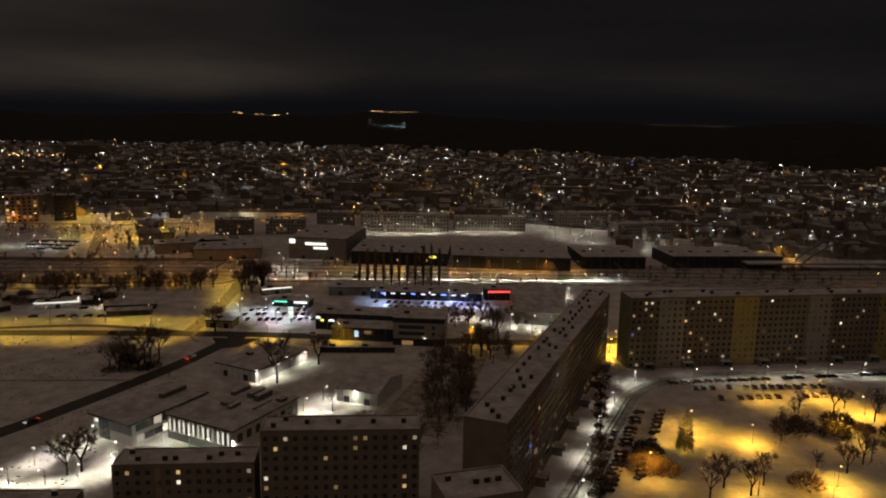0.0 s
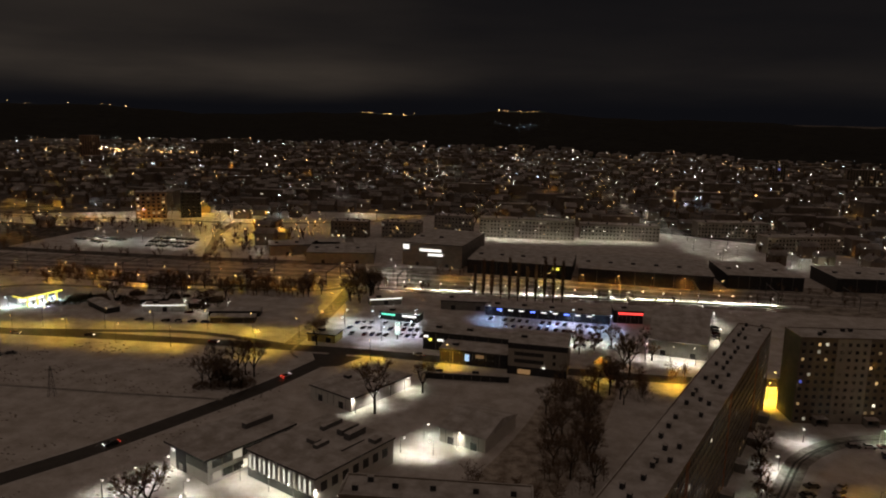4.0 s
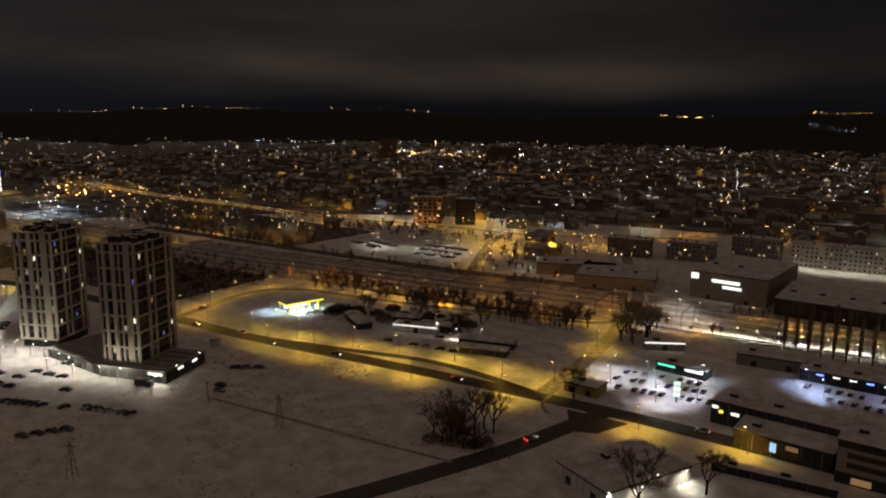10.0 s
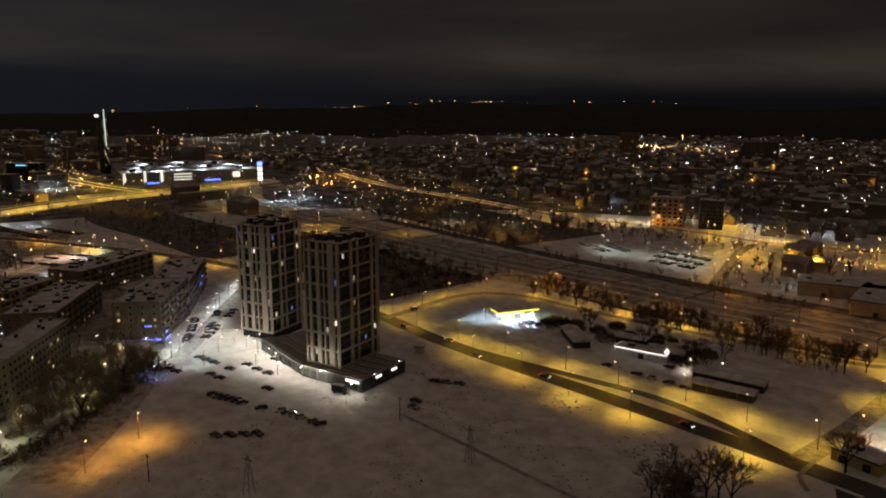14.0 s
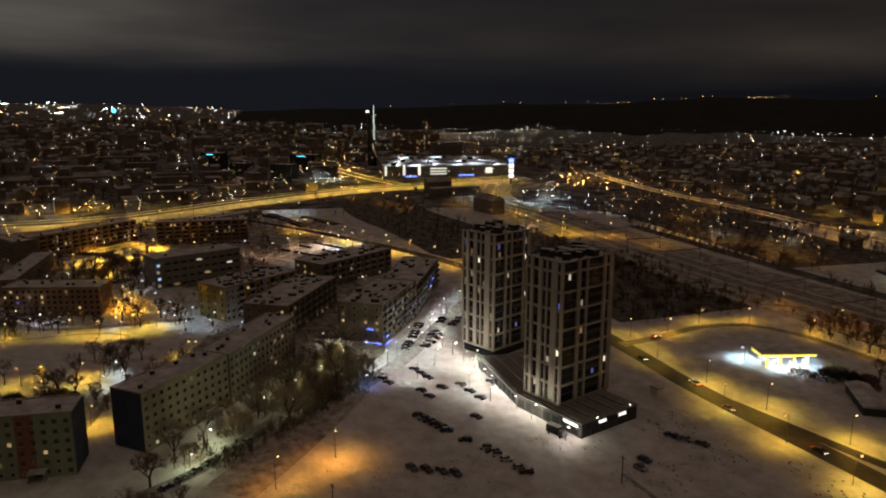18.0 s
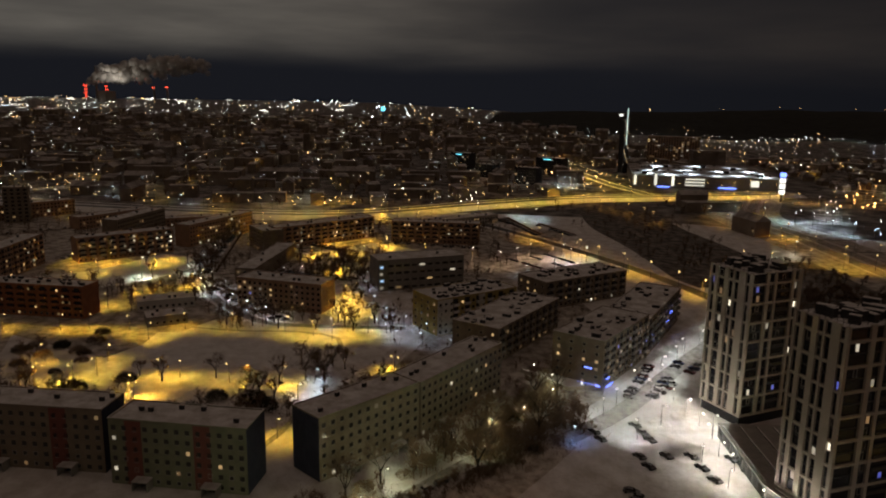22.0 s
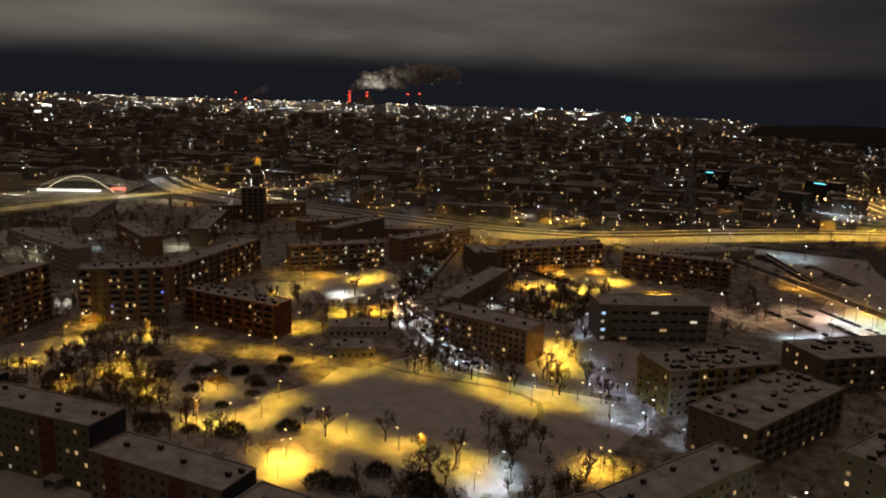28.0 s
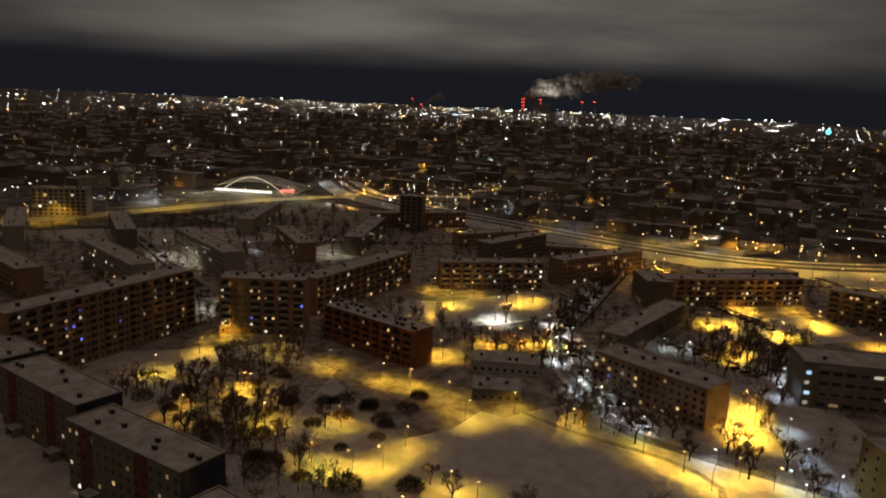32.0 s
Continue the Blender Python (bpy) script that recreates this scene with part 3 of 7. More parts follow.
def facade_windows(top, r, L, floors, fh, bay, y, turn, lit, keep, ww, wh, blues=0.0, skip=None, z0=0.0, joined=False):
    """Windows along one long side: lit ones and the first dark ones as parts, the rest joined."""
    n = max(1, int(L / bay))
    rest = Geo()
    kept = 0
    for f in range(floors):
        for i in range(n):
            x = (i + 0.5) * L / n
            if skip and skip(i, f):
                continue
            p = (x if turn == 0 else L - x, y, z0 + f * fh + 0.95)
            u = r.random()
            if u < lit and joined:
                s = -1 if turn == 0 else 1
                a, b = sorted((p[1], p[1] + s * 0.05))
                rest.box(p[0] - ww / 2, a, p[2], p[0] + ww / 2, b, p[2] + wh, r.choice((2, 3, 4)))
            elif u < lit:
                key = "lit_blue" if r.random() < blues else r.choice(LITKEYS)
                child("window", win(ww, wh, key), top, p, turn, "lit window")
            elif kept < keep and r.random() < 0.5:
                kept += 1
                child("window", win(ww, wh, "glass"), top, p, turn)
            else:
                s = -1 if turn == 0 else 1
                a, b = sorted((p[1], p[1] + s * 0.05))
                rest.box(p[0] - ww / 2, a, p[2], p[0] + ww / 2, b, p[2] + wh, 1)
                rest.box(p[0] - ww / 2 - 0.05, a + s * 0.02, p[2] - 0.14, p[0] + ww / 2 + 0.05, b + s * 0.06, p[2] - 0.04, 0)
    if rest.v:
        part("window_rest", rest, ["wframe", "glass", "lit_warm", "lit_white", "lit_dim"], top, "windows with sills", kind="stuff")


def slab_block(a, b, depth, floors, fh, wall, label, lit=0.07, keep=24, accents=(), balconies=None, seed=0, bay=2.8, ww=1.2, wh=1.25, vents=8,
               blues=0.012, gables=None, porches=0, name="apartment_block", group="apartment blocks", back=True, joined=False, gable_windows=False, junk=0):
    """A prefabricated block: long wall from a to b, with its depth to the left of that line."""
    r = random.Random(seed)
    L = math.hypot(b[0] - a[0], b[1] - a[1])
    ang = math.atan2(b[1] - a[1], b[0] - a[0])
    H = floors * fh + 0.9
    top = thing(name, a[0], a[1], ang, label, "building", group)
    w = Geo()
    levels = [(0.0, 0.0)]
    for f in range(1, floors + 1):
        zz = f * fh + 0.55
        levels += [(zz, 0.0), (zz, 0.05), (zz + 0.09, 0.05), (zz + 0.09, 0.0)]
    levels.append((H, 0.0))
    for zz, o in levels:
        w.v += [(-o, -o, zz), (L + o, -o, zz), (L + o, depth + o, zz), (-o, depth + o, zz)]
    for k in range(len(levels) - 1):
        w.f += [(4 * k + i, 4 * k + (i + 1) % 4, 4 * k + 4 + (i + 1) % 4, 4 * k + 4 + i) for i in range(4)]
    w.f.append(tuple(4 * (len(levels) - 1) + i for i in range(4)))
    w.m = [0] * len(w.f)
    part("wall", w, [wall], top)
    ro = Geo()
    ro.box(0.35, 0.35, H - 0.2, L - 0.35, depth - 0.35, H + 0.12)
    roof_ob = part("roof", ro, ["roofsnow"], top, "flat roof under snow")
    pa = Geo()
    pa.box(-0.12, -0.12, H, L + 0.12, 0.28, H + 0.42, 0, 1).box(-0.12, depth - 0.28, H, L + 0.12, depth + 0.12, H + 0.42, 0, 1)
    pa.box(-0.12, 0.28, H, 0.28, depth - 0.28, H + 0.42, 0, 1).box(L - 0.28, 0.28, H, L + 0.12, depth - 0.28, H + 0.42, 0, 1)
    part("parapet", pa, [wall, "roofsnow"], roof_ob)
    for x0, x1, key in accents:
        s = Geo()
        s.box(x0 * L, -0.09, 0.3, x1 * L, -0.01, H - 0.1)
        part("facade_strip", s, [key], top, "coloured stairwell strip")
    if gables:
        for gx in (-0.08, L + 0.01):
            s = Geo()
            s.box(gx, 0.05, 0.2, gx + 0.07, depth - 0.05, H - 0.05)
            part("gable_panel", s, [gables], top, "dark painted gable wall")
    facade_windows(top, r, L, floors, fh, bay, -0.04, 0.0, lit, keep, ww, wh, blues, joined=joined)
    if back:
        facade_windows(top, r, L, floors, fh, bay, depth + 0.04, math.pi, lit, 0, ww, wh, blues, joined=True)
    if gable_windows:
        n = max(1, int(depth / 5))
        for f in range(floors):
            for i in range(n):
                key = r.choice(("glass", "glass", "glass", "glass", "lit_warm"))
                child("window", win(ww, wh, key), top, (-0.04, (i + 0.5) * depth / n, f * fh + 0.95), -math.pi / 2)
    if balconies:
        n = max(1, int(L / (2 * bay)))
        # flat dark strips put the shade of recessed loggias into the colour
        lo = Geo()
        for i in range(n):
            c = (i + 0.5) * L / n
            lo.box(c - 1.3, -0.07, 2.4, c + 1.3, -0.02, H - 0.5)
            for f in range(1, floors):
                lo.box(c - 1.3, -0.14, f * fh - 0.2, c + 1.3, -0.075, f * fh + 0.62, 1)
        part("loggia_bay", lo, ["dark", balconies], top, "dark strips for the glass and shade of recessed loggias, with parapets")
        for i in range(n):
            for f in range(1, floors):
                if i % 2 == 0 or floors < 6:
                    child("balcony", BALC_MESH[balconies], top, ((i + 0.5) * L / n, -0.02, f * fh + 0.3))
    for k in range(vents):
        x = (k + 0.5 + r.uniform(-0.2, 0.2)) * L / vents
        for dx in ((0, 2.6) if r.random() < 0.5 else (0,)):
            child("chimney", VENT, roof_ob, (min(x + dx, L - 1.5), depth * (0.5 + 0.22 * r.choice((-1, 0, 1))), H + 0.1), 0)
    for k in range(junk):
        c = Geo()
        s1, s2, s3 = r.uniform(0.6, 1.8), r.uniform(0.5, 1.3), r.uniform(0.6, 1.6)
        c.box(-s1, -s2, 0, s1, s2, s3).box(-s1, -s2, s3, s1, s2, s3 + 0.12, 1)
        child("roof_unit", c.mesh("roof_unit", ["dark", "roofsnow"]), roof_ob, (r.uniform(2, L - 2), r.uniform(1.8, depth - 1.8), H + 0.1), r.choice((0, 0.4, 1.57)))
    for k in range(porches):
        child("entrance_porch", PORCH_MESH, top, ((k + 0.5) * L / porches, -0.02, 0))
    return top


slab_block((16, 162), (70, 297), 11, 11, 2.62, "panel", "long eleven-storey panel apartment block with a snowy roof", 0.035, 8, ((0.18, 0.2, "panel_rust"), (0.5, 0.52, "panel_rust"), (0.8, 0.82, "panel_rust")), None, 1, vents=26, porches=7, bay=2.6, ww=1.2, wh=1.25)
slab_block((77, 288), (212, 309), 12, 11, 2.62, "panel", "wide eleven-storey panel block with ochre stairwell strips", 0.10, 16, ((0.09, 0.17, "panel_pale"), (0.33, 0.41, "panel_yellow"), (0.58, 0.66, "panel_pale"), (0.82, 0.9, "panel_yellow")), None, 2, vents=10, porches=8, gables="panel_green", bay=2.5, ww=1.15, wh=1.2)
slab_block((-45, 172), (-5, 175), 9, 8, 2.66, "panel", "eight-storey plastered apartment block with a snowy roof", 0.13, 20, (), None, 3, vents=5, blues=0.0, bay=2.5, ww=1.15, wh=1.25)
slab_block((-81, 168), (-46.5, 171), 9, 5, 2.66, "panel", "five-storey wing of an apartment block", 0.08, 16, ((0.3, 0.34, "brick"),), None, 4, vents=4, blues=0.0, bay=2.4, ww=1.15, wh=1.25)
slab_block((-140, 148), (-84, 152), 9, 4, 2.66, "panel", "low apartment block with a snowy flat roof", 0.1, 10, (), None, 5, vents=4)
slab_block((2, 139), (18, 144), 12, 8, 2.7, "panel", "end section of a panel apartment block", 0.08, 10, (), None, 6, vents=3)

for i, (pa_, pb_, dp) in enumerate((((-269, 81), (-264, 118), 12), ((-277.5, 38), (-274, 77), 11.5), ((-288, -16), (-287.5, 28), 12.5), ((-297, -66), (-294, -22), 13), ((-303, -116), (-300, -70), 13))):
    slab_block(pa_, pb_, dp, 6, 2.85, "panel_green" if i % 2 == 0 else "panel", "six-storey panel block with wine-red strips and a snowy roof", 0.065, 12, ((0.12, 0.24, "panel_wine"), (0.62, 0.74, "panel_wine")), None, 20 + i, vents=4, porches=2, gables="panel_navy")
slab_block((-271, 135), (-297, 160), 12, 6, 2.85, "panel", "six-storey panel block with a dark gable", 0.05, 10, (), None, 30, vents=4, gables="panel_navy", porches=2)
slab_block((-297.6, 160.5), (-335, 187), 12, 6, 2.8, "panel", "six-storey section of a panel block", 0.06, 10, (), None, 31, vents=5, porches=2)

L = "plastered housing-estate block with balconies and a snowy roof"
slab_block((-312, -90), (-394, -98), 12, 9, 2.75, "brick", L, 0.15, 8, (), "brick", 40, vents=7, blues=0.12)
slab_block((-395, -84), (-415, -54), 13, 8, 2.9, "brick", L, 0.21, 8, ((0.2, 0.3, "panel_yellow"),), "panel_pale", 41, vents=4, blues=0.1)
slab_block((-418, -46), (-411, 4), 12, 5, 2.75, "panel_rust", "five-storey rust-orange block with a row of roof vents", 0.12, 8, (), "panel_rust", 42, vents=16)
slab_block((-440, -70), (-522, -74), 12, 6, 2.8, "brick", L, 0.15, 10, (), "brick", 43, vents=4, joined=True)
slab_block((-522, -54), (-561, -11), 12, 5, 2.8, "brick", L, 0.21, 8, ((0.3, 0.34, "panel_yellow"),), "panel_pale", 44, vents=4, joined=True, blues=0.1)
slab_block((-438, 66), (-425, 109), 15, 5, 2.6, "brick", "five-storey brown block with a snowy flat roof", 0.18, 8, (), None, 45, vents=4)
slab_block((-479, 53), (-478, 64), 74, 3, 2.6, "panel", "long low services building under snow", 0.05, 4, (), None, 46, vents=2)
slab_block((-570, 55), (-624, 114), 12, 5, 2.8, "brick", L, 0.21, 16, (), "brick", 47, vents=4, joined=True, blues=0.2)
slab_block((-606, 128), (-600, 190), 12, 5, 2.8, "brick", L, 0.15, 10, (), "brick", 48, vents=4, joined=True)
slab_block((-583, 33), (-560, 48), 14, 5, 2.7, "panel", L, 0.06, 4, (), None, 49, vents=4, joined=True)
slab_block((-575, -5), (-640, 20), 12, 5, 2.8, "brick", L, 0.12, 6, (), None, 50, vents=4, joined=True)
slab_block((-424, 23), (-435, 46), 13, 1, 3.4, "white", "low kindergarten pavilion under thick snow", 0.1, 4, (), None, 51, vents=3, name="pavilion", group="pavilions")
slab_block((-400, 37), (-408, 52), 13, 1, 3.2, "concrete", "low pavilion under thick snow", 0.0, 4, (), None, 52, vents=2, name="pavilion", group="pavilions")
slab_block((-395, 164), (-420, 200), 20, 5, 3.0, "panel_yellow", "modern five-storey block with yellow plaster and roof units", 0.12, 8, ((0.0, 0.18, "white"), (0.5, 0.58, "white")), "white", 53, vents=3, gable_windows=True, junk=26, name="modern_apartment_house", group="modern apartment houses")
slab_block((-363, 188), (-410, 218), 21, 4, 3.2, "panel", "modern block with many roof units in the snow", 0.12, 8, (), "concrete", 54, vents=3, gable_windows=True, junk=26, name="modern_apartment_house", group="modern apartment houses")
slab_block((-438, 216), (-468, 262), 22, 4, 3.2, "panel", "modern block with many roof units in the snow", 0.12, 14, (), "concrete", 55, vents=3, gable_windows=True, junk=22, name="modern_apartment_house", group="modern apartment houses")
curved = slab_block((-338, 223), (-373, 248), 20, 6, 2.8, "panel", "curved modern apartment house with balconies and blue fairy lights", 0.14, 8, (), "concrete", 56, vents=2, gable_windows=True, junk=16, blues=0.35, name="modern_apartment_house", group="modern apartment houses")
curved_end = slab_block((-374, 248.5), (-426, 277), 19, 5, 2.9, "panel", "curved modern apartment house with balconies and blue fairy lights", 0.16, 8, (), "concrete", 57, vents=2, gable_windows=True, junk=14, blues=0.3, name="modern_apartment_house", group="modern apartment houses")

for x0_, y0_, z0_, x1_, y1_, z1_ in ((0.4, -1.5, 1.2, 6.5, -1.3, 1.5), (-0.5, 0.5, 1.2, -0.3, 9, 1.5), (0.4, -1.5, 4.3, 3.0, -1.3, 4.55), (-0.5, 4, 7.2, -0.3, 7, 7.4)):
    part("fairy_lights", Geo().box(x0_, y0_, z0_, x1_, y1_, z1_), ["bulb_blue"], curved, "blue fairy lights along a balcony")
for x0_, z0_ in ((28, 7.4), (33, 10.2)):
    part("fairy_lights", Geo().box(x0_, -1.5, z0_, x0_ + 3.4, -1.3, z0_ + 0.25), ["bulb_blue"], curved_end, "blue fairy lights along a balcony")
tr = thing("garden_terrace", 0, 0, 0, "raised garden terrace under snow beside the curved house", "terrace")
tp_ = [(-354, 196), (-337, 211), (-339, 221.5), (-349.5, 206.5)]
tw_ = Geo()
for zz in (0.0, 1.5):
    tw_.v += [(x, y, zz) for x, y in tp_]
tw_.f = [(0, 1, 5, 4), (1, 2, 6, 5), (2, 3, 7, 6), (3, 0, 4, 7)]
tw_.m = [0] * 4
part("wall", tw_, ["pier"], tr)
part("lawn", Geo().add([(x, y, 1.5) for x, y in tp_], [(0, 1, 2, 3)]), ["snow"], tr, "snow-covered lawn")
# low town blocks west of the estate and round the highway
for i, (pa_, pb_, fl) in enumerate((((-527, -149), (-562, -202), 4), ((-560, -140), (-640, -180), 4), ((-470, -150), (-500, -230), 5), ((-632, -108), (-690, -74), 3), ((-590, -60), (-650, -50), 5),
                                    ((-420, -160), (-440, -235), 5), ((-380, -190), (-395, -270), 5), ((-480, -260), (-520, -330), 4), ((-560, -240), (-640, -290), 4), ((-650, -200), (-710, -150), 4),
                                    ((-300, -160), (-350, -190), 5), ((-430, -300), (-470, -370), 5), ((-640, -70), (-668, -14), 2), ((-640, 60), (-685, 105), 2), ((-655, 150), (-700, 210), 2))):
    slab_block(pa_, pb_, 12, fl, 2.8, ("brick", "panel", "panel_pale")[i % 3], L, 0.09, 4, (), None, 70 + i, vents=3, joined=True)


# ---- the twin towers on their podium ----
def tower(x, y, ang, wx, wy, z0, floors, fh, label, seed):
    """Square residential tower: pale piers and two-storey bands over dark glazing. Origin at its near corner; x runs away to the left face."""
    r = random.Random(seed)
    top = thing("residential_tower", x, y, ang, label, "tower", "residential towers")
    H = floors * fh
    core = Geo()
    core.box(-wx + 0.5, 0.5, 0, -0.5, wy - 0.5, z0 + H - 0.4)
    part("glazed_core", core, ["tower_glass"], top, "dark glazed core")
    slabs = Geo()
    for f in range(floors + 1):
        slabs.box(-wx + 0.28, 0.28, z0 + f * fh - 0.16, -0.28, wy - 0.28, z0 + f * fh + 0.16)
    part("floor_edge", slabs, ["dark"], top, "dark floor edges", kind="stuff")
    for f in range(0, floors + 1, 2):
        b = Geo()
        zz = z0 + min(f, floors) * fh
        b.box(-wx - 0.08, -0.08, zz - 0.34, 0.08, wy + 0.08, zz + 0.34)
        part("band", b, ["pier"], top)
    faces = {0: [(0, 0.04), (0.13, 0.21), (0.36, 0.46), (0.56, 0.60), (0.70, 0.86), (0.94, 1.0)], 1: [(0, 0.025), (0.28, 0.34), (0.45, 0.49), (0.79, 0.85), (0.92, 1.0)]}
    for face in range(4):
        Lf = wx if face % 2 == 0 else wy
        for c0, c1 in faces[face % 2]:
            p = Geo()
            u0, u1 = c0 * Lf, c1 * Lf
            if face == 0:
                p.box(-wx + u0, -0.12, z0 - 0.3, -wx + u1, 0.5, z0 + H + 0.6)
            elif face == 1:
                p.box(-0.5, u0, z0 - 0.3, 0.12, u1, z0 + H + 0.6)
            elif face == 2:
                p.box(-wx + u0, wy - 0.5, z0 - 0.3, -wx + u1, wy + 0.12, z0 + H + 0.6)
            else:
                p.box(-wx - 0.12, u0, z0 - 0.3, -wx + 0.5, u1, z0 + H + 0.6)
            part("pier", p, ["pier"], top)
    for f in range(floors):
        for face in (0, 1, 2):
            Lf = wx if face % 2 == 0 else wy
            cl = faces[face % 2]
            for i in range(len(cl) - 1):
                if r.random() > 0.3:
                    continue
                c = (cl[i][1] + cl[i + 1][0]) / 2 + r.uniform(-0.02, 0.02)
                u = r.random()
                key = "lit_blue" if u < 0.03 else ("lit_warm" if u < 0.09 else ("lit_white" if u < 0.19 else ("lit_dim" if u < 0.26 else "tower_glass")))
                zz = z0 + f * fh + 0.5
                loc, rot = {0: ((-wx + c * Lf, 0.42, zz), 0.0), 1: ((-0.42, c * Lf, zz), math.pi / 2), 2: ((-wx + c * Lf, wy - 0.42, zz), math.pi)}[face]
                child("window", win(1.2, 2.0, key), top, loc, rot)
    # recessed corner balconies
    for f in range(1, floors):
        bb = Geo()
        bb.box(-0.5, 0.52 * wy, z0 + f * fh + 0.16, 0.02, 0.76 * wy, z0 + f * fh + 0.95)
        part("balcony", bb, ["dark"], top, "dark glass balcony")
    ro = Geo()
    ro.box(-wx + 0.4, 0.4, z0 + H, -0.4, wy - 0.4, z0 + H + 0.25)
    part("roof", ro, ["roofsnow"], top, "flat snowy roof")
    rail = Geo()
    for x0_, y0_, x1_, y1_ in ((-wx + 1.2, 1.2, -1.2, 1.2), (-1.2, 1.2, -1.2, wy - 1.2), (-1.2, wy - 1.2, -wx + 1.2, wy - 1.2), (-wx + 1.2, wy - 1.2, -wx + 1.2, 1.2)):
        for zz in (0.9, 1.7):
            rail.stick((x0_, y0_, z0 + H + zz), (x1_, y1_, z0 + H + zz), 0.06, 0.06, 4)
        for j in range(8):
            px_, py_ = x0_ + (x1_ - x0_) * j / 8, y0_ + (y1_ - y0_) * j / 8
            rail.stick((px_, py_, z0 + H), (px_, py_, z0 + H + 1.75), 0.06, 0.06, 4)
    part("roof_railing", rail, ["dark"], top, "dark steel roof railing")
    for k in range(20):
        c = Geo()
        s1, s2, s3 = r.uniform(0.6, 2.2), r.uniform(0.6, 1.5), r.uniform(0.8, 2.8)
        c.box(-s1, -s2, 0, s1, s2, s3).box(-s1, -s2, s3, s1, s2, s3 + 0.1, 1)
        child("roof_unit", c.mesh("roof_unit", ["dark", "roofsnow"]), top, (-r.uniform(2.5, wx - 2.5), r.uniform(2.5, wy - 2.5), z0 + H + 0.25), r.choice((0, 0.5)))
    return top


tower(-251, 257.5, radians(19), 16, 24, 5.2, 15, 3.04, "tall residential tower with pale piers over dark glazing", 5)
tower(-309.5, 260, radians(24), 17.5, 21, 3.6, 15, 3.03, "tall residential tower with pale piers and dark balconies", 6)


def podium_box(name, x, y, ang, wx, wy, h, label):
    top = thing(name, x, y, ang, label, "podium")
    part("wall", Geo().box(-wx, 0, 0, 0, wy, h - 0.3), ["dark"], top)
    part("roof", Geo().box(-wx - 0.3, -0.3, h - 0.3, 0.3, wy + 0.3, h), ["concrete"], top, "dark roof terrace")
    for k in range(int(wy / 5)):
        part("planter", Geo().box(-wx + 2, k * 5 + 0.6, h, -2, k * 5 + 1.0, h + 0.35, 0, 1), ["dark", "roofsnow"], top)
    n = int(wx / 4)
    for k in range(n):
        part("shop_window", Geo().box(-wx + k * 4 + 0.5, -0.1, 0.5, -wx + k * 4 + 3.5, -0.02, 3.2), ["glass"], top)
    for k in range(int(wy / 4)):
        part("shop_window", Geo().box(0.02, k * 4 + 0.5, 0.5, 0.1, k * 4 + 3.5, 3.2), ["glass"], top)
    return top


pod = podium_box("podium", -237.5, 258, radians(16.5), 29, 25, 4.8, "dark two-storey podium with a roof terrace at the tower's foot")
for u, v in ((-6, -0.12), (0.12, 9), (0.12, 18), (-3, -0.12)):
    s = Geo().box(u - 1.6, v - 0.1, 3.0, u + 1.6, v + 0.02, 3.9) if u < 0 else Geo().box(u - 0.02, v - 1.6, 3.0, u + 0.1, v + 1.6, 3.9)
    part("shop_sign", s, ["sign_white"], pod, "white glowing shop sign")
podium_box("podium", -266, 250, radians(-2), 37, 27, 4.2, "dark roof deck joining the two towers")

# ---- campus: school, halls ----
sc = thing("school", -85, 215, math.atan2(-12, 24), "low white school with a row of tall lit windows", "school")
part("wall", Geo().box(0, 0, 0, 26.5, 31, 7.6), ["white"], sc)
part("plinth", Geo().box(-0.08, -0.08, 0, 26.58, -0.01, 2.6), ["dark"], sc, "dark plinth")
sc_roof = part("roof", Geo().box(-0.4, -0.4, 7.6, 26.9, 31.4, 8.1, 0, 1), ["dark", "roofsnow"], sc, "flat snowy roof")
for k in range(13):
    u = 0.75 + k * 1.98
    part("window", Geo().box(u, -0.10, 2.8, u + 0.72, -0.02, 6.5), ["school_light" if k not in (6, 9) else "lit_white"], sc, "tall lit window")
    part("pier", Geo().box(u + 0.78, -0.32, 2.6, u + 1.9, -0.02, 7.5), ["concrete" if k % 2 else "white"], sc)
for k in range(7):
    part("window", Geo().box(26.52, 2 + k * 4.0, 3.4, 26.6, 4.2 + k * 4.0, 6.0), ["glass"], sc)
for u, v, l, w, h in ((6.5, 21, 1.5, 8, 1.3), (12.5, 22, 2.2, 7, 1.7), (16.2, 21, 2.2, 7, 1.9), (9.5, 13, 3.6, 2.4, 1.2), (13.6, 11.5, 1.5, 5, 1.1), (21, 15, 0.5, 9, 0.5), (23, 24, 2.5, 3, 1.2)):
    part("roof_unit", Geo().box(u, v, 8.1, u + l, v + w, 8.1 + h, 0, 1), ["metal", "roofsnow"], sc_roof, "long ventilation unit")
wing = thing("school_wing", -109, 216, math.atan2(-9, 17), "school wing with white cladding and dark windows", "school")
part("wall", Geo().box(0, 0, 0, 18, 30, 7.4), ["white"], wing)
wing_roof = part("roof", Geo().box(-0.4, -1.6, 7.4, 18.9, 30.4, 8.0, 0, 1), ["dark", "roofsnow"], wing, "flat snowy roof")
part("upper_cladding", Geo().box(8.2, -0.12, 3.6, 17.98, -0.02, 7.3), ["metal"], wing, "grey upper cladding")
# the entrance is a flat dark panel on the wall, not cut into it
part("entrance_recess", Geo().box(3, -0.12, 0.2, 8, -0.02, 6.9), ["dark"], wing)
part("entrance_door", Geo().box(4.4, -0.16, 0.2, 6.4, -0.125, 2.5), ["glass"], wing)
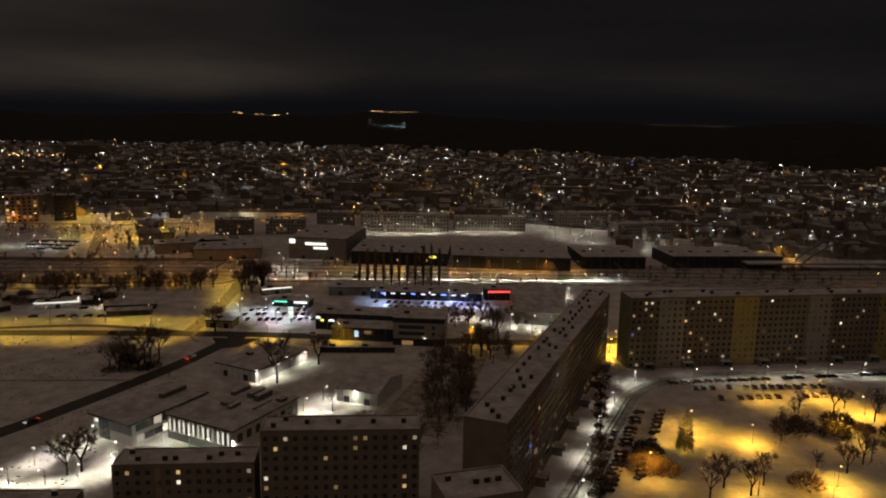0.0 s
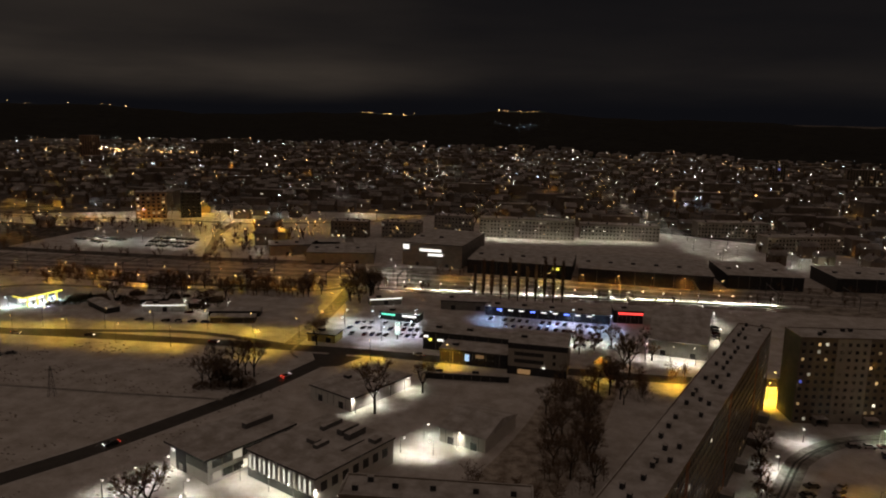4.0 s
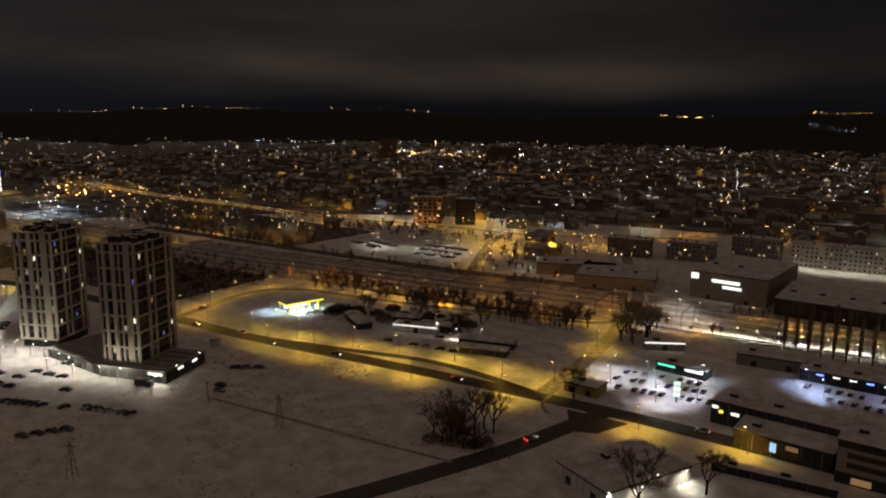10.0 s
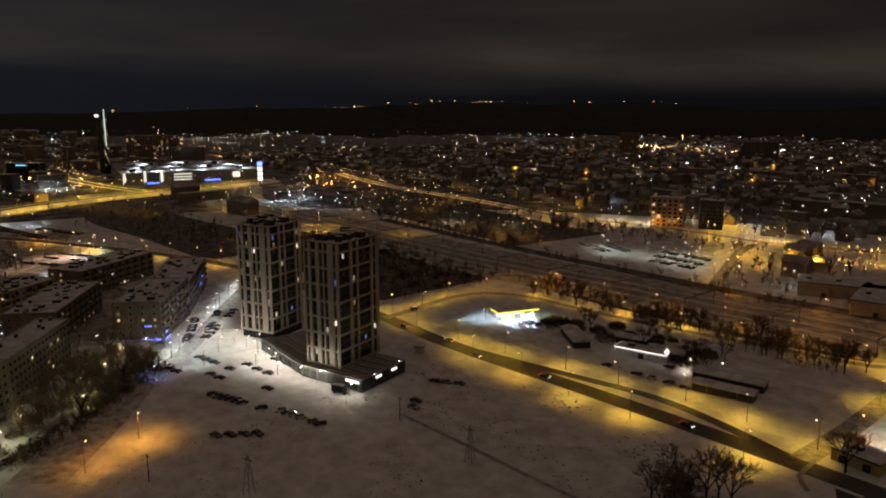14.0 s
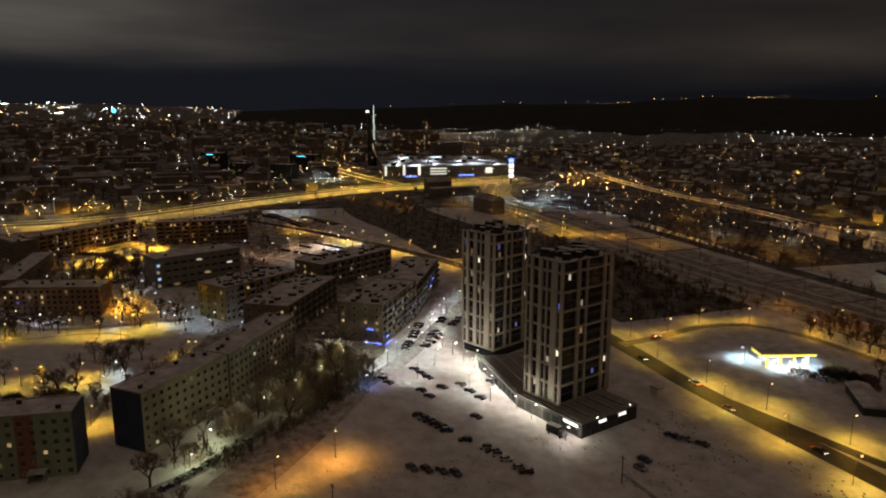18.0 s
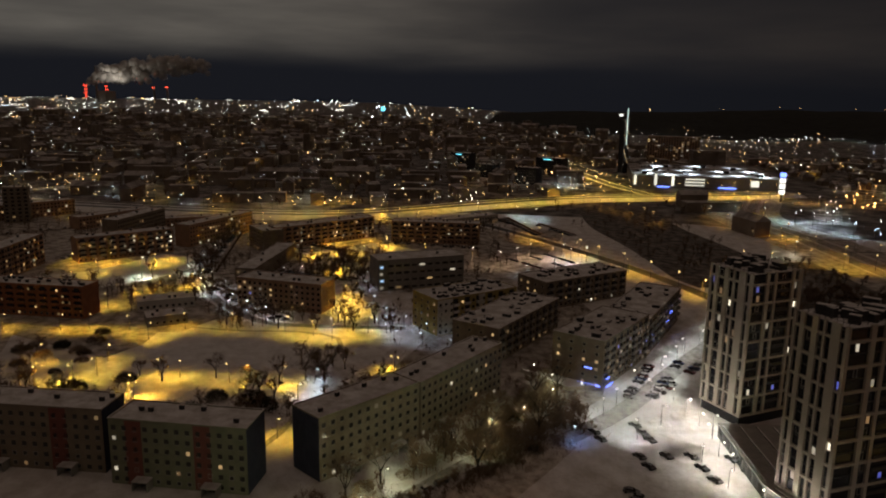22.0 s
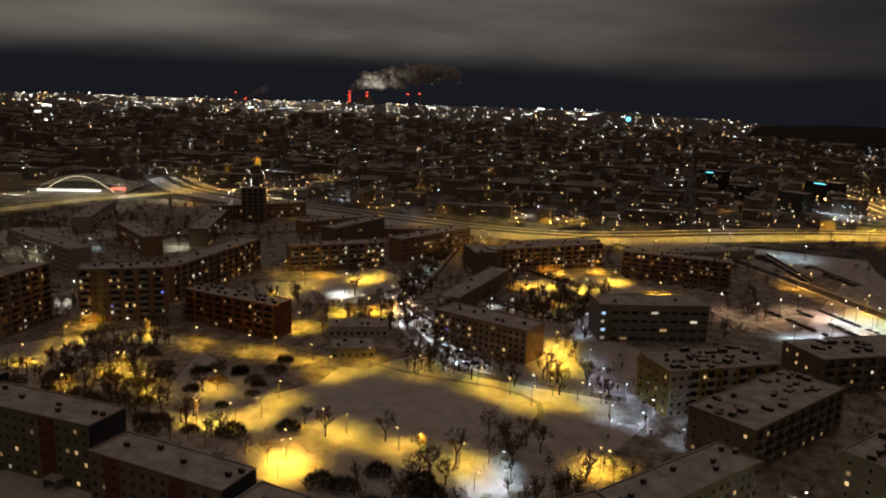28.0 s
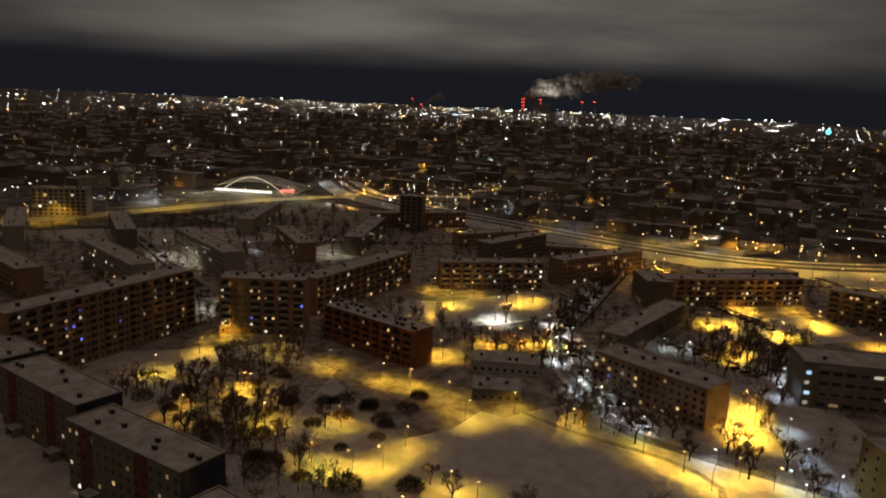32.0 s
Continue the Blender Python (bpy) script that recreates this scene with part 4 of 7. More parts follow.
for k in range(8):
    for zz in (0.9, 4.5):
        lit_ = (k + int(zz)) % 3 == 0
        part("window", Geo().box(18.02, 1.4 + k * 3.4, zz, 18.1, 4.3 + k * 3.4, zz + 2.2), ["lit_white" if lit_ else "glass"], wing, "" if not lit_ else "lit window")
        part("window_mullion", Geo().box(18.02, 4.36 + k * 3.4, zz - 0.1, 18.2, 4.66 + k * 3.4, zz + 2.3), ["concrete"], wing)
part("roof_unit", Geo().box(9, 18, 8.0, 11, 28, 9.6, 0, 1), ["metal", "roofsnow"], wing_roof, "long ventilation unit")
part("entrance_lamp", Geo().box(1.5, -0.3, 5.2, 2.6, -0.14, 5.8), ["sign_white"], wing)
link = thing("glazed_link", -87.4, 225, math.atan2(-9, 17), "bright glazed link between two school wings", "link")
part("roof", Geo().box(-3.6, 0, 6.6, 4.6, 8, 7.0, 0, 1), ["white", "roofsnow"], link)
part("glazing", Geo().box(-3.2, 0.4, 0.3, 4.2, 0.6, 6.5), ["school_light"], link, "lit glass front")


def hall(a, b, depth, h, wall, label, name="hall", pitched=False, category="hall", roof="roofsnow", doors=2, bays=6):
    """Single-storey hall: long wall from a to b, depth to the left."""
    L = math.hypot(b[0] - a[0], b[1] - a[1])
    top = thing(name, a[0], a[1], math.atan2(b[1] - a[1], b[0] - a[0]), label, category, category + "s")
    part("wall", Geo().box(0, 0, 0, L, depth, h), [wall], top)
    if pitched:
        part("roof", Geo().gable(L / 2, depth / 2, h + 0.3, h + 0.3 + depth * 0.12, L, depth, 0), [roof], top, "shallow snowy roof")
    else:
        flat = part("roof", Geo().box(-0.3, -0.3, h, L + 0.3, depth + 0.3, h + 0.5, 0, 1), ["dark", roof], top, "flat snowy roof")
        for k in range(max(1, int(L / 14))):
            part("roof_unit", Geo().box(k * 14 + 4, depth * 0.4, h + 0.5, k * 14 + 6.5, depth * 0.4 + 1.8, h + 1.6, 0, 1), ["dark", "roofsnow"], flat)
    for k in range(bays):
        part("panel_joint", Geo().box((k + 1) * L / (bays + 1) - 0.1, -0.06, 0.1, (k + 1) * L / (bays + 1) + 0.1, -0.01, h - 0.1), ["concrete"], top)
    for k in range(doors):
        x = (k + 0.5) * L / doors
        part("door", Geo().box(x - 1.1, -0.08, 0, x + 1.1, -0.015, 2.4), ["dark"], top)
    return top


hall((-37, 248), (-22, 242.5), 22, 4.6, "white", "white gymnasium with a shallow snowy roof", "gymnasium", True, "gymnasium")
hall((-88, 273), (-70, 263.5), 31, 4.4, "white", "low white annexe under snow", "annexe", False, "annexe")
bl = hall((-60, 336), (-20, 332.5), 15, 7.6, "dark", "black two-storey shop building with glowing signs", "shop_building", False, "shop")
for u, w, z, key in ((0.4, 2.0, 5.4, "sign_white"), (6.5, 2.6, 4.2, "sign_white"), (11.5, 4.2, 3.2, "sign_cream"), (21, 4.0, 4.2, "sign_white"), (25.5, 2.2, 4.1, "sign_white"), (33, 1.4, 3.4, "sign_white"), (2.6, 1.4, 4.1, "sign_yellow"), (17, 1.2, 3.6, "sign_green")):
    part("sign", Geo().box(u, -0.3, z, u + w, -0.1, z + 0.9), [key], bl, "glowing shop sign")
fa = hall((-50, 321), (-22.5, 318.5), 13, 5.4, "dark", "dark shop annexe with a glazed blue-lit entrance", "shop_annexe", False, "annexe", doors=1, bays=9)
for u, w, z, h_, key in ((1.0, 4.2, 0.8, 3.6, "glass"), (6.0, 3.6, 0.8, 3.6, "glass"), (15.0, 3.4, 3.2, 1.4, "lit_dim"), (19.5, 3.4, 3.2, 1.4, "glass"), (15.0, 8.0, 0.7, 1.6, "glass")):
    part("shop_window", Geo().box(u, -0.12, z, u + w, -0.02, z + h_), [key], fa)
part("entrance_light", Geo().box(10.6, -0.3, 1.6, 12.4, -0.05, 4.4), ["entrance_blue"], fa, "blue-white lit entrance glass")
hall((-52, 301), (-20, 303), 2.6, 2.0, "dark", "row of dark bins and low sheds under snow", "low_shed", False, "shed", doors=4, bays=8)
cube = hall((-21.5, 313.5), (1.5, 312), 19, 12.4, "pier", "grey office cube with dark horizontal window bands", "office_cube", False, "office", bays=3)
part("dark_base", Geo().box(-0.1, -0.07, 0.1, 23.1, -0.03, 3.4), ["dark"], cube, "black ground-floor cladding")
part("roof_band", Geo().box(-0.1, -0.09, 10.6, 23.1, -0.04, 12.3), ["dark"], cube, "black fascia under the roof")
part("wall_lamp", Geo().box(13.6, -0.5, 3.5, 14.6, -0.1, 3.9), ["sign_white"], cube)
for z in (5.0, 7.9):
    part("window_band", Geo().box(2.5, -0.14, z, 14, -0.05, z + 1.5), ["glass"], cube, "dark ribbon window")
    part("window_band", Geo().box(17.5, -0.14, z, 18.6, -0.05, z + 1.5), ["glass"], cube)
part("ground_floor_light", Geo().box(4, -0.16, 0.5, 9, -0.08, 2.4), ["lit_dim"], cube, "dim lit shop window")
mA = hall((-109, 509), (-68, 504), 62, 15, "concrete", "large market hall with a snowy roof and a white sign", "market_hall", False, "market hall")
part("sign", Geo().box(12, -0.4, 10.2, 27, -0.1, 11.8), ["sign_white"], mA, "white glowing sign")
part("sign", Geo().box(18, -0.4, 7.4, 28, -0.1, 8.8), ["sign_white"], mA, "white glowing sign")
part("sign", Geo().box(0.5, -0.4, 11.0, 4.5, -0.1, 14.0), ["sign_white"], mA, "white glowing sign")
mB = hall((-63, 494), (3, 490), 50, 8.5, "dark", "long dark warehouse with a snowy roof", "warehouse", False, "warehouse")
part("sign", Geo().box(54, -0.4, 5.6, 58.5, -0.1, 7.0), ["sign_yellow"], mB, "yellow glowing sign")
hall((7, 486), (86, 482), 52, 8.5, "dark", "long dark warehouse with a snowy roof", "warehouse", False, "warehouse")
hall((96, 492), (140, 495), 46, 8, "dark", "dark warehouse with a snowy roof", "warehouse", False, "warehouse")
hall((160, 500), (240, 508), 38, 8, "dark", "long workshop with a snowy roof", "warehouse", False, "warehouse")
kiosk = hall((-112, 335), (-99, 334), 9, 3.4, "panel_yellow", "small flat-roofed kiosk at the junction", "kiosk", False, "kiosk")
dl = hall((-40, 397), (22, 394), 13, 4.2, "dark", "low dark dealership with blue-white lamps", "dealership", False, "dealership")
hall((-64, 402), (-38, 404), 14, 4.5, "concrete", "low shop with a snowy roof", "shop_building", False, "shop")
dome = hall((36, 352), (60, 348), 62, 6.5, "concrete", "wide shed with a broad snowy roof", "broad_shed", True, "shed")
for k in range(9):
    part("lamp_strip", Geo().box(6 + k * 5.6, -0.3, 3.2, 8.4 + k * 5.6, -0.1, 3.7), ["sign_white" if k % 3 else "bulb_blue"], dl, "glowing strip")
redb = hall((24, 398), (38, 399), 10, 6, "dark", "dark pavilion with a red glowing sign", "car_showroom", False, "showroom")
part("sign", Geo().box(2, -0.4, 4.6, 14, -0.1, 5.5), ["sign_red"], redb, "red glowing sign")
hall((-172, 495), (-128, 505), 40, 7, "concrete", "low concrete depot with a snowy roof", "depot", False, "depot")
hall((-205, 512), (-160, 533), 20, 7, "concrete", "low concrete depot with a snowy roof", "depot", False, "depot")

for a_, b_, dp, fl, wl_, sd in (((-73, 637), (5, 639), 14, 5, "panel_pale", 60), ((10, 648), (74, 654), 14, 4, "panel_pale", 61), ((-112, 640), (-80, 640), 14, 5, "concrete", 62), ((-150, 610), (-118, 612), 14, 4, "concrete", 63),
                                ((150, 620), (210, 640), 16, 4, "panel_pale", 64), ((110, 690), (170, 700), 16, 4, "panel_pale", 65), ((-190, 600), (-160, 604), 14, 4, "panel", 66)):
    slab_block(a_, b_, dp, fl, 3.0, wl_, "town office block with a snowy roof", 0.10, 20, (), None, sd, vents=4, name="office_block", group="office blocks", back=False)
of = slab_block((-468, 132), (-486, 177), 18, 4, 3.9, "concrete", "grey office building with long horizontal window bands", 0.10, 20, ((0.0, 0.12, "panel_green"),), None, 58, vents=2, name="office_building", group="office blocks", bay=4.2, ww=3.2, wh=1.3)
for k, (x0, x1) in enumerate(((0.8, 2.4), (0.8, 2.6), (0.6, 2.0), (0.8, 2.4))):
    part("lit_stair_window", Geo().box(x0, -0.2, 1.2 + k * 3.7, x1, -0.1, 2.4 + k * 3.7), ["entrance_blue" if k % 2 else "lit_white"], of, "bright stair window")

# market sheds and a lit shop inside the loop road
for a_, b_, dp in (((-240, 364), (-222, 352), 7), ((-198, 368), (-184, 372), 8), ((-172, 360), (-148, 366), 7), ((-166, 350), (-146, 355), 6), ((-216, 372), (-204, 376), 6)):
    sh = hall(a_, b_, dp, 2.8, "dark", "row of low dark market sheds under snow", "market_shed", True, "market shed", doors=3, bays=3)
ls = hall((-207, 360), (-187, 366), 7, 3.2, "white", "small shop outlined with bright fairy lights", "lit_shop", False, "shop", doors=1, bays=2)
part("light_string", Geo().box(-0.3, -0.5, 3.2, 21, -0.3, 3.6), ["sign_white"], ls, "string of white lights")
part("light_string", Geo().box(-0.5, -0.3, 3.2, -0.3, 7, 3.6), ["sign_white"], ls, "string of white lights")
fk = hall((-101, 399), (-86, 407), 6, 3.2, "concrete", "kiosk outlined with warm fairy lights", "fairy_lit_kiosk", False, "kiosk", doors=1, bays=2)
part("light_string", Geo().box(-0.3, -0.5, 3.2, 17, -0.3, 3.7), ["sign_white"], fk, "string of warm lights")
gs = hall((-90, 377), (-70, 374), 7, 3.4, "dark", "low shop with green-white signs", "sign_shop", False, "shop", doors=1, bays=2)
part("sign", Geo().box(1, -0.4, 2.4, 8, -0.1, 3.2), ["sign_green"], gs, "green glowing sign")
part("sign", Geo().box(12, -0.4, 2.4, 19, -0.1, 3.2), ["sign_white"], gs, "white glowing sign")
tm = thing("price_totem", -74, 347, 0.2, "tall sign totem with green-white panels", "totem")
part("mast", Geo().box(-0.3, -0.3, 0, 0.3, 0.3, 8), ["metal"], tm)
for k in range(3):
    part("sign", Geo().box(-1.1, -0.4, 2.2 + k * 2, 1.1, 0.4, 3.6 + k * 2), ["sign_mint" if k != 1 else "sign_white"], tm, "glowing panel")
for x_, y_ in ((-176, 254), (-199, 198)):
    lp = thing("lattice_pylon", x_, y_, 0.4, "small steel lattice pylon in the snowy field", "pylon", "pylons")
    for sx_, sy_ in ((-1, -1), (1, -1), (1, 1), (-1, 1)):
        part("leg", Geo().stick((sx_ * 1.1, sy_ * 1.1, 0), (sx_ * 0.2, sy_ * 0.2, 11), 0.09, 0.06, 5), ["metal"], lp)
    for k in range(5):
        w0, w1 = 1.1 - k * 0.18, 1.1 - (k + 1) * 0.18
        part("brace", Geo().stick((-w0, -w0, k * 2.2), (w1, -w1, k * 2.2 + 2.2), 0.05, 0.05, 4).stick((w0, w0, k * 2.2), (-w1, w1, k * 2.2 + 2.2), 0.05, 0.05, 4), ["metal"], lp)
    part("cross_arm", Geo().box(-1.6, -0.08, 9.6, 1.6, 0.08, 9.8), ["metal"], lp)
tc_ = thing("transformer_hut", -258, 299, 0.3, "small white transformer hut in the snow", "hut")
part("wall", Geo().box(-1.6, -1.4, 0, 1.6, 1.4, 3.0), ["white"], tc_)
part("roof", Geo().box(-1.9, -1.7, 3.0, 1.9, 1.7, 3.3, 0, 1), ["dark", "roofsnow"], tc_)

# ---- filling station ----
fs = thing("filling_station", -268, 352, radians(72), "filling station canopy with yellow edge lighting", "filling station")
part("canopy", Geo().box(0, -1, 4.6, 21, 7, 5.6, 0, 1), ["dark", "roofsnow"], fs, "flat canopy under snow")
for x0, y0, x1, y1 in ((0, -1.2, 21, -1.05), (0, 7.05, 21, 7.2), (-0.2, -1, -0.05, 7), (21.05, -1, 21.2, 7)):
    part("canopy_edge", Geo().box(x0, y0, 4.7, x1, y1, 5.4), ["sign_yellow"], fs, "glowing yellow edge")
for k in range(4):
    part("column", Geo().box(2.5 + k * 5.2, -0.4, 0, 3.1 + k * 5.2, 0.2, 4.6), ["sign_yellow"], fs, "yellow lit column")
    part("fuel_pump", Geo().box(2.2 + k * 5.2, 2.6, 0, 3.4 + k * 5.2, 3.3, 1.9), ["white"], fs)
part("shop", Geo().box(3, 9, 0, 18, 17, 3.6, 0, 1), ["white", "roofsnow"], fs, "white station shop")
part("shop_window", Geo().box(4, 8.9, 0.6, 17, 8.98, 2.8), ["sign_white"], fs)

# ---- distant landmarks ----
def plain_tower(name, x, y, ang, wx, wy, floors, fh, wall, label, lit, seed):
    return slab_block((x, y), (x + math.cos(ang) * wx, y + math.sin(ang) * wx), wy, floors, fh, wall, label, lit, 6, (), None, seed, name=name, group="", vents=3, back=False, bay=4.0, ww=2.2, wh=1.7)


plain_tower("office_tower", -389, 642, 0.5, 26, 18, 7, 3.3, "brick", "mid-rise office with blue light on its roof", 0.22, 90)
plain_tower("office_tower", -355, 660, 0.5, 18, 18, 7, 3.2, "dark", "dark glass office tower beside the railway quarter", 0.06, 91)
plain_tower("slab_tower", -885, 1250, 0.6, 34, 14, 15, 3.1, "brick", "orange-lit residential slab tower among houses", 0.08, 92)
plain_tower("slab_tower", -690, 1330, 0.5, 60, 14, 12, 3.0, "panel", "dim high-rise residential slab far off", 0.05, 93)
plain_tower("high_rise", -1310, 495, 1.25, 82, 16, 15, 3.1, "brick", "wide dim high-rise slab of flats", 0.12, 94)
plain_tower("high_rise", 310, 1270, 0.0, 24, 14, 11, 3.0, "panel", "dim high-rise block near the hills", 0.1, 95)
plain_tower("high_rise", 410, 1230, 0.0, 50, 14, 10, 3.0, "panel", "dim high-rise block near the hills", 0.1, 96)
plain_tower("high_rise", 700, 1180, 0.0, 34, 14, 11, 3.0, "panel", "dim high-rise with many lit windows", 0.3, 97)
plain_tower("high_rise", -655, -178, 2.0, 18, 14, 9, 3.0, "panel", "dark mid-rise block near the highway", 0.04, 98)
plain_tower("hotel", -500, -420, 2.3, 40, 14, 7, 3.0, "panel_pale", "pale mid-rise block beside the arena road", 0.12, 99)
nt_ = thing("needle_tower", -1170, 421, 0.4, "slim office tower with a glowing green-white edge line", "tower")
part("wall", Geo().box(-3, -4, 0, 9, 4, 78), ["dark"], nt_)
part("edge_light", Geo().box(9.1, -0.6, 40, 9.6, 0.3, 92), ["sign_mint"], nt_, "glowing vertical edge line")
part("crown_light", Geo().box(-4, -5.4, 81, 3, -4, 84.5), ["sign_white"], nt_)
for k in range(26):
    part("window", Geo().box(9.05, -4.6 + (k * 7 % 8), 12 + 2.6 * k, 9.2, -3 + (k * 7 % 8), 13.2 + 2.6 * k), ["lit_warm" if k % 3 else "lit_white"], nt_)
sm = thing("shopping_centre", -985, 392, math.atan2(170, 35), "bright shopping centre with a lit parking roof", "shopping centre")
part("wall", Geo().box(0, 0, 0, 172, 190, 14), ["concrete"], sm)
sm_deck = part("roof_deck", Geo().box(0, 0, 14, 172, 190, 14.4), ["far_roof"], sm, "floodlit roof deck")
for u, w, z0_, z1_, key in ((2, 3, 3, 15, "school_light"), (26, 3, 3, 17, "school_light"), (46, 3, 3, 16, "school_light"), (62, 22, 4, 5.2, "school_light"), (62, 22, 7.5, 8.7, "school_light"), (62, 22, 11, 12.2, "school_light"), (136, 9, 5, 12, "school_light"), (100, 20, 2, 3, "bulb_blue"), (30, 14, 1, 2, "bulb_blue")):
    part("sign", Geo().box(u, -0.6, z0_, u + w, -0.1, z1_), [key], sm, "glowing facade panel")
rk = random.Random(8)
for k in range(36):
    uu, vv = rk.uniform(6, 166), rk.uniform(8, 182)
    part("roof_car", Geo().box(uu - 2.1, vv - 0.9, 14.45, uu + 2.1, vv + 0.9, 15.2).box(uu - 1.2, vv - 0.8, 15.2, uu + 0.9, vv + 0.8, 15.9), ["paint_grey"], sm_deck, "car parked on the roof deck")
for k in range(9):
    part("stair_head", Geo().box(12 + k * 17, 20 + (k * 53) % 140, 14.4, 18 + k * 17, 26 + (k * 53) % 140, 18, 0, 1), ["dark", "roofsnow"], sm_deck)
py = thing("sign_pylon", -865, 520, 0.8, "tall pylon sign with white and violet light", "pylon")
part("mast", Geo().box(-1, -1, 0, 1, 1, 30), ["metal"], py)
for k in range(4):
    part("sign", Geo().box(-2.4, -2.0, 8 + k * 6, 2.4, 2.0, 12.5 + k * 6), ["sign_white" if k != 3 else "bulb_blue"], py)
ar = thing("sports_arena", -720, -410, radians(115), "low domed arena with a glowing arch", "arena")
dm = Geo()
for i in range(13):
    for j in range(9):
        u, v = i / 12, j / 8
        dm.v.append((u * 90 - 45, v * 60, 3 + 15 * math.sin(math.pi * u) ** 0.6 * (0.45 + 0.55 * math.sin(math.pi * min(v + 0.12, 1)))))
for i in range(12):
    for j in range(8):
        k = i * 9 + j
        dm.f.append((k, k + 9, k + 10, k + 1)), dm.m.append(0)
part("roof", dm, ["roofsnow"], ar, "broad snowy dome")
part("wall", Geo().box(-43, 1, 0, 43, 59, 5), ["concrete"], ar)
ag = Geo()
for i in range(16):
    p0, p1 = [(-34 + 68 * t, -2, 2 + 16 * math.sin(math.pi * t)) for t in (i / 16, (i + 1) / 16)]
    ag.stick(p0, p1, 0.3, 0.3, 5)
part("arch", ag, ["sign_cream"], ar, "glowing white arch")
# added lights with no lamp behind them, to brighten the dome
arl = bpy.data.lights.new("arena_fill", "POINT")
arl.energy, arl.color, arl.shadow_soft_size = 9000, (1.0, 0.86, 0.6), 0.6
for u_ in (-50, 0, 48):
    child("flood_lamp", arl, ar, (u_, -14, 9))
part("sign", Geo().box(30, -1, 5, 44, -0.5, 7), ["sign_red"], ar, "red and white sign")
part("window_band", Geo().box(-40, -0.6, 2.5, 20, -0.1, 4.2), ["sign_white"], ar)
br = thing("arch_bridge", 250, 505, 0.1, "dark steel arch bridge over the railway", "bridge")
for s in (-5, 5):
    bg_ = Geo()
    for i in range(14):
        p0, p1 = [(70 * t, s, 5 + 17 * math.sin(math.pi * t)) for t in (i / 14, (i + 1) / 14)]
        bg_.stick(p0, p1, 0.6, 0.6, 6)
    part("arch", bg_, ["metal"], br)
    for i in range(1, 13):
        part("hanger", Geo().stick((70 * i / 13, s, 5), (70 * i / 13, s, 5 + 17 * math.sin(math.pi * i / 13)), 0.12, 0.12, 4), ["metal"], br)
part("deck", Geo().box(-40, -6, 4.2, 110, 6, 5.4, 0, 1), ["concrete", "snow"], br)
pw = thing("power_station", -4230, -1690, 0, "far power station with red-lit chimneys", "power station")
pw.location.z = ground_z(-4230, -1690) - 1
for along, h in ((-141, 90), (-90, 195), (-38, 88), (205, 85), (275, 90), (-810, 63), (-752, 28)):
    u, v = -0.39 * along, 0.92 * along
    stack = part("chimney", Geo().stick((u, v, 0), (u, v, h), 7, 4, 10), ["concrete"], pw)
    for zz in ((0.35, 0.55, 0.76, 0.97) if h < 150 and along in (-141, -38) else (0.97,) if h < 150 else ()):
        for du, dv in ((8, -5), (8, 5)):
            part("warning_light", Geo().gem(u + du, v + dv, h * zz, 2.8), ["bulb_red"], stack, "red warning light")
part("boiler_house", Geo().box(-60, -60, 0, 70, -20, 60), ["concrete"], pw)
sg = Geo()
rs = random.Random(3)
for k in range(560):
    big = k < 470
    t = rs.random()
    if big:
        along, up = -141 + 640 * t ** 1.1, 92 + 118 * (1 - math.exp(-3.2 * t))
        rad = 12 + 190 * min(t, 0.28) * (1.0 if t < 0.55 else 1.35 - 0.65 * t)
        if rs.random() < 0.5 * t:
            continue
    else:
        along, up, rad = -752 + 120 * t, 30 + 62 * t, 5 + 16 * t
    # billows: puffs gather round a few centres
    lump = 0.8 * rad * math.sin(9.0 * t + 1.0) * (1 if k % 3 else -0.4)
    s_ = along + rs.gauss(0, 0.33) * rad
    cxx, cyy, czz = -0.39 * s_ + rs.gauss(0, 0.4) * rad, 0.92 * s_, up + 0.35 * lump + rs.gauss(0, 0.36) * rad
    rr_ = rad * rs.uniform(0.22, 0.5)
    ico = [(cxx + rr_ * x, cyy + rr_ * y, czz + rr_ * z) for x, y, z in ((0, 0, 1), (0.89, 0, 0.45), (0.28, 0.85, 0.45), (-0.72, 0.53, 0.45), (-0.72, -0.53, 0.45), (0.28, -0.85, 0.45), (0.72, 0.53, -0.45), (-0.28, 0.85, -0.45), (-0.89, 0, -0.45), (-0.28, -0.85, -0.45), (0.72, -0.53, -0.45), (0, 0, -1))]
    sg.add(ico, [(0, 1, 2), (0, 2, 3), (0, 3, 4), (0, 4, 5), (0, 5, 1), (1, 6, 2), (2, 7, 3), (3, 8, 4), (4, 9, 5), (5, 10, 1), (6, 7, 2), (7, 8, 3), (8, 9, 4), (9, 10, 5), (10, 6, 1), (11, 7, 6), (11, 8, 7), (11, 9, 8), (11, 10, 9), (11, 6, 10)])
sme = sg.mesh("steam_plume", ["steam"])
for p in sme.polygons:
    p.use_smooth = True
child("steam_plume", sme, pw, label="drifting pale plume", kind="stuff")
# unseen spot added below the plume, pointing up to make it pale
stl = bpy.data.lights.new("steam_fill", "SPOT")
stl.spot_size, stl.spot_blend = radians(140), 1.0
stl.energy, stl.color, stl.shadow_soft_size = 900000, (1.0, 0.9, 0.76), 4.0
child("flood_lamp", stl, pw, (120, 60, 30)).rotation_euler = (math.pi, 0, 0)
bd = thing("ferris_wheel", -2780, -70, 0.1, "far round structure lit blue", "landmark")
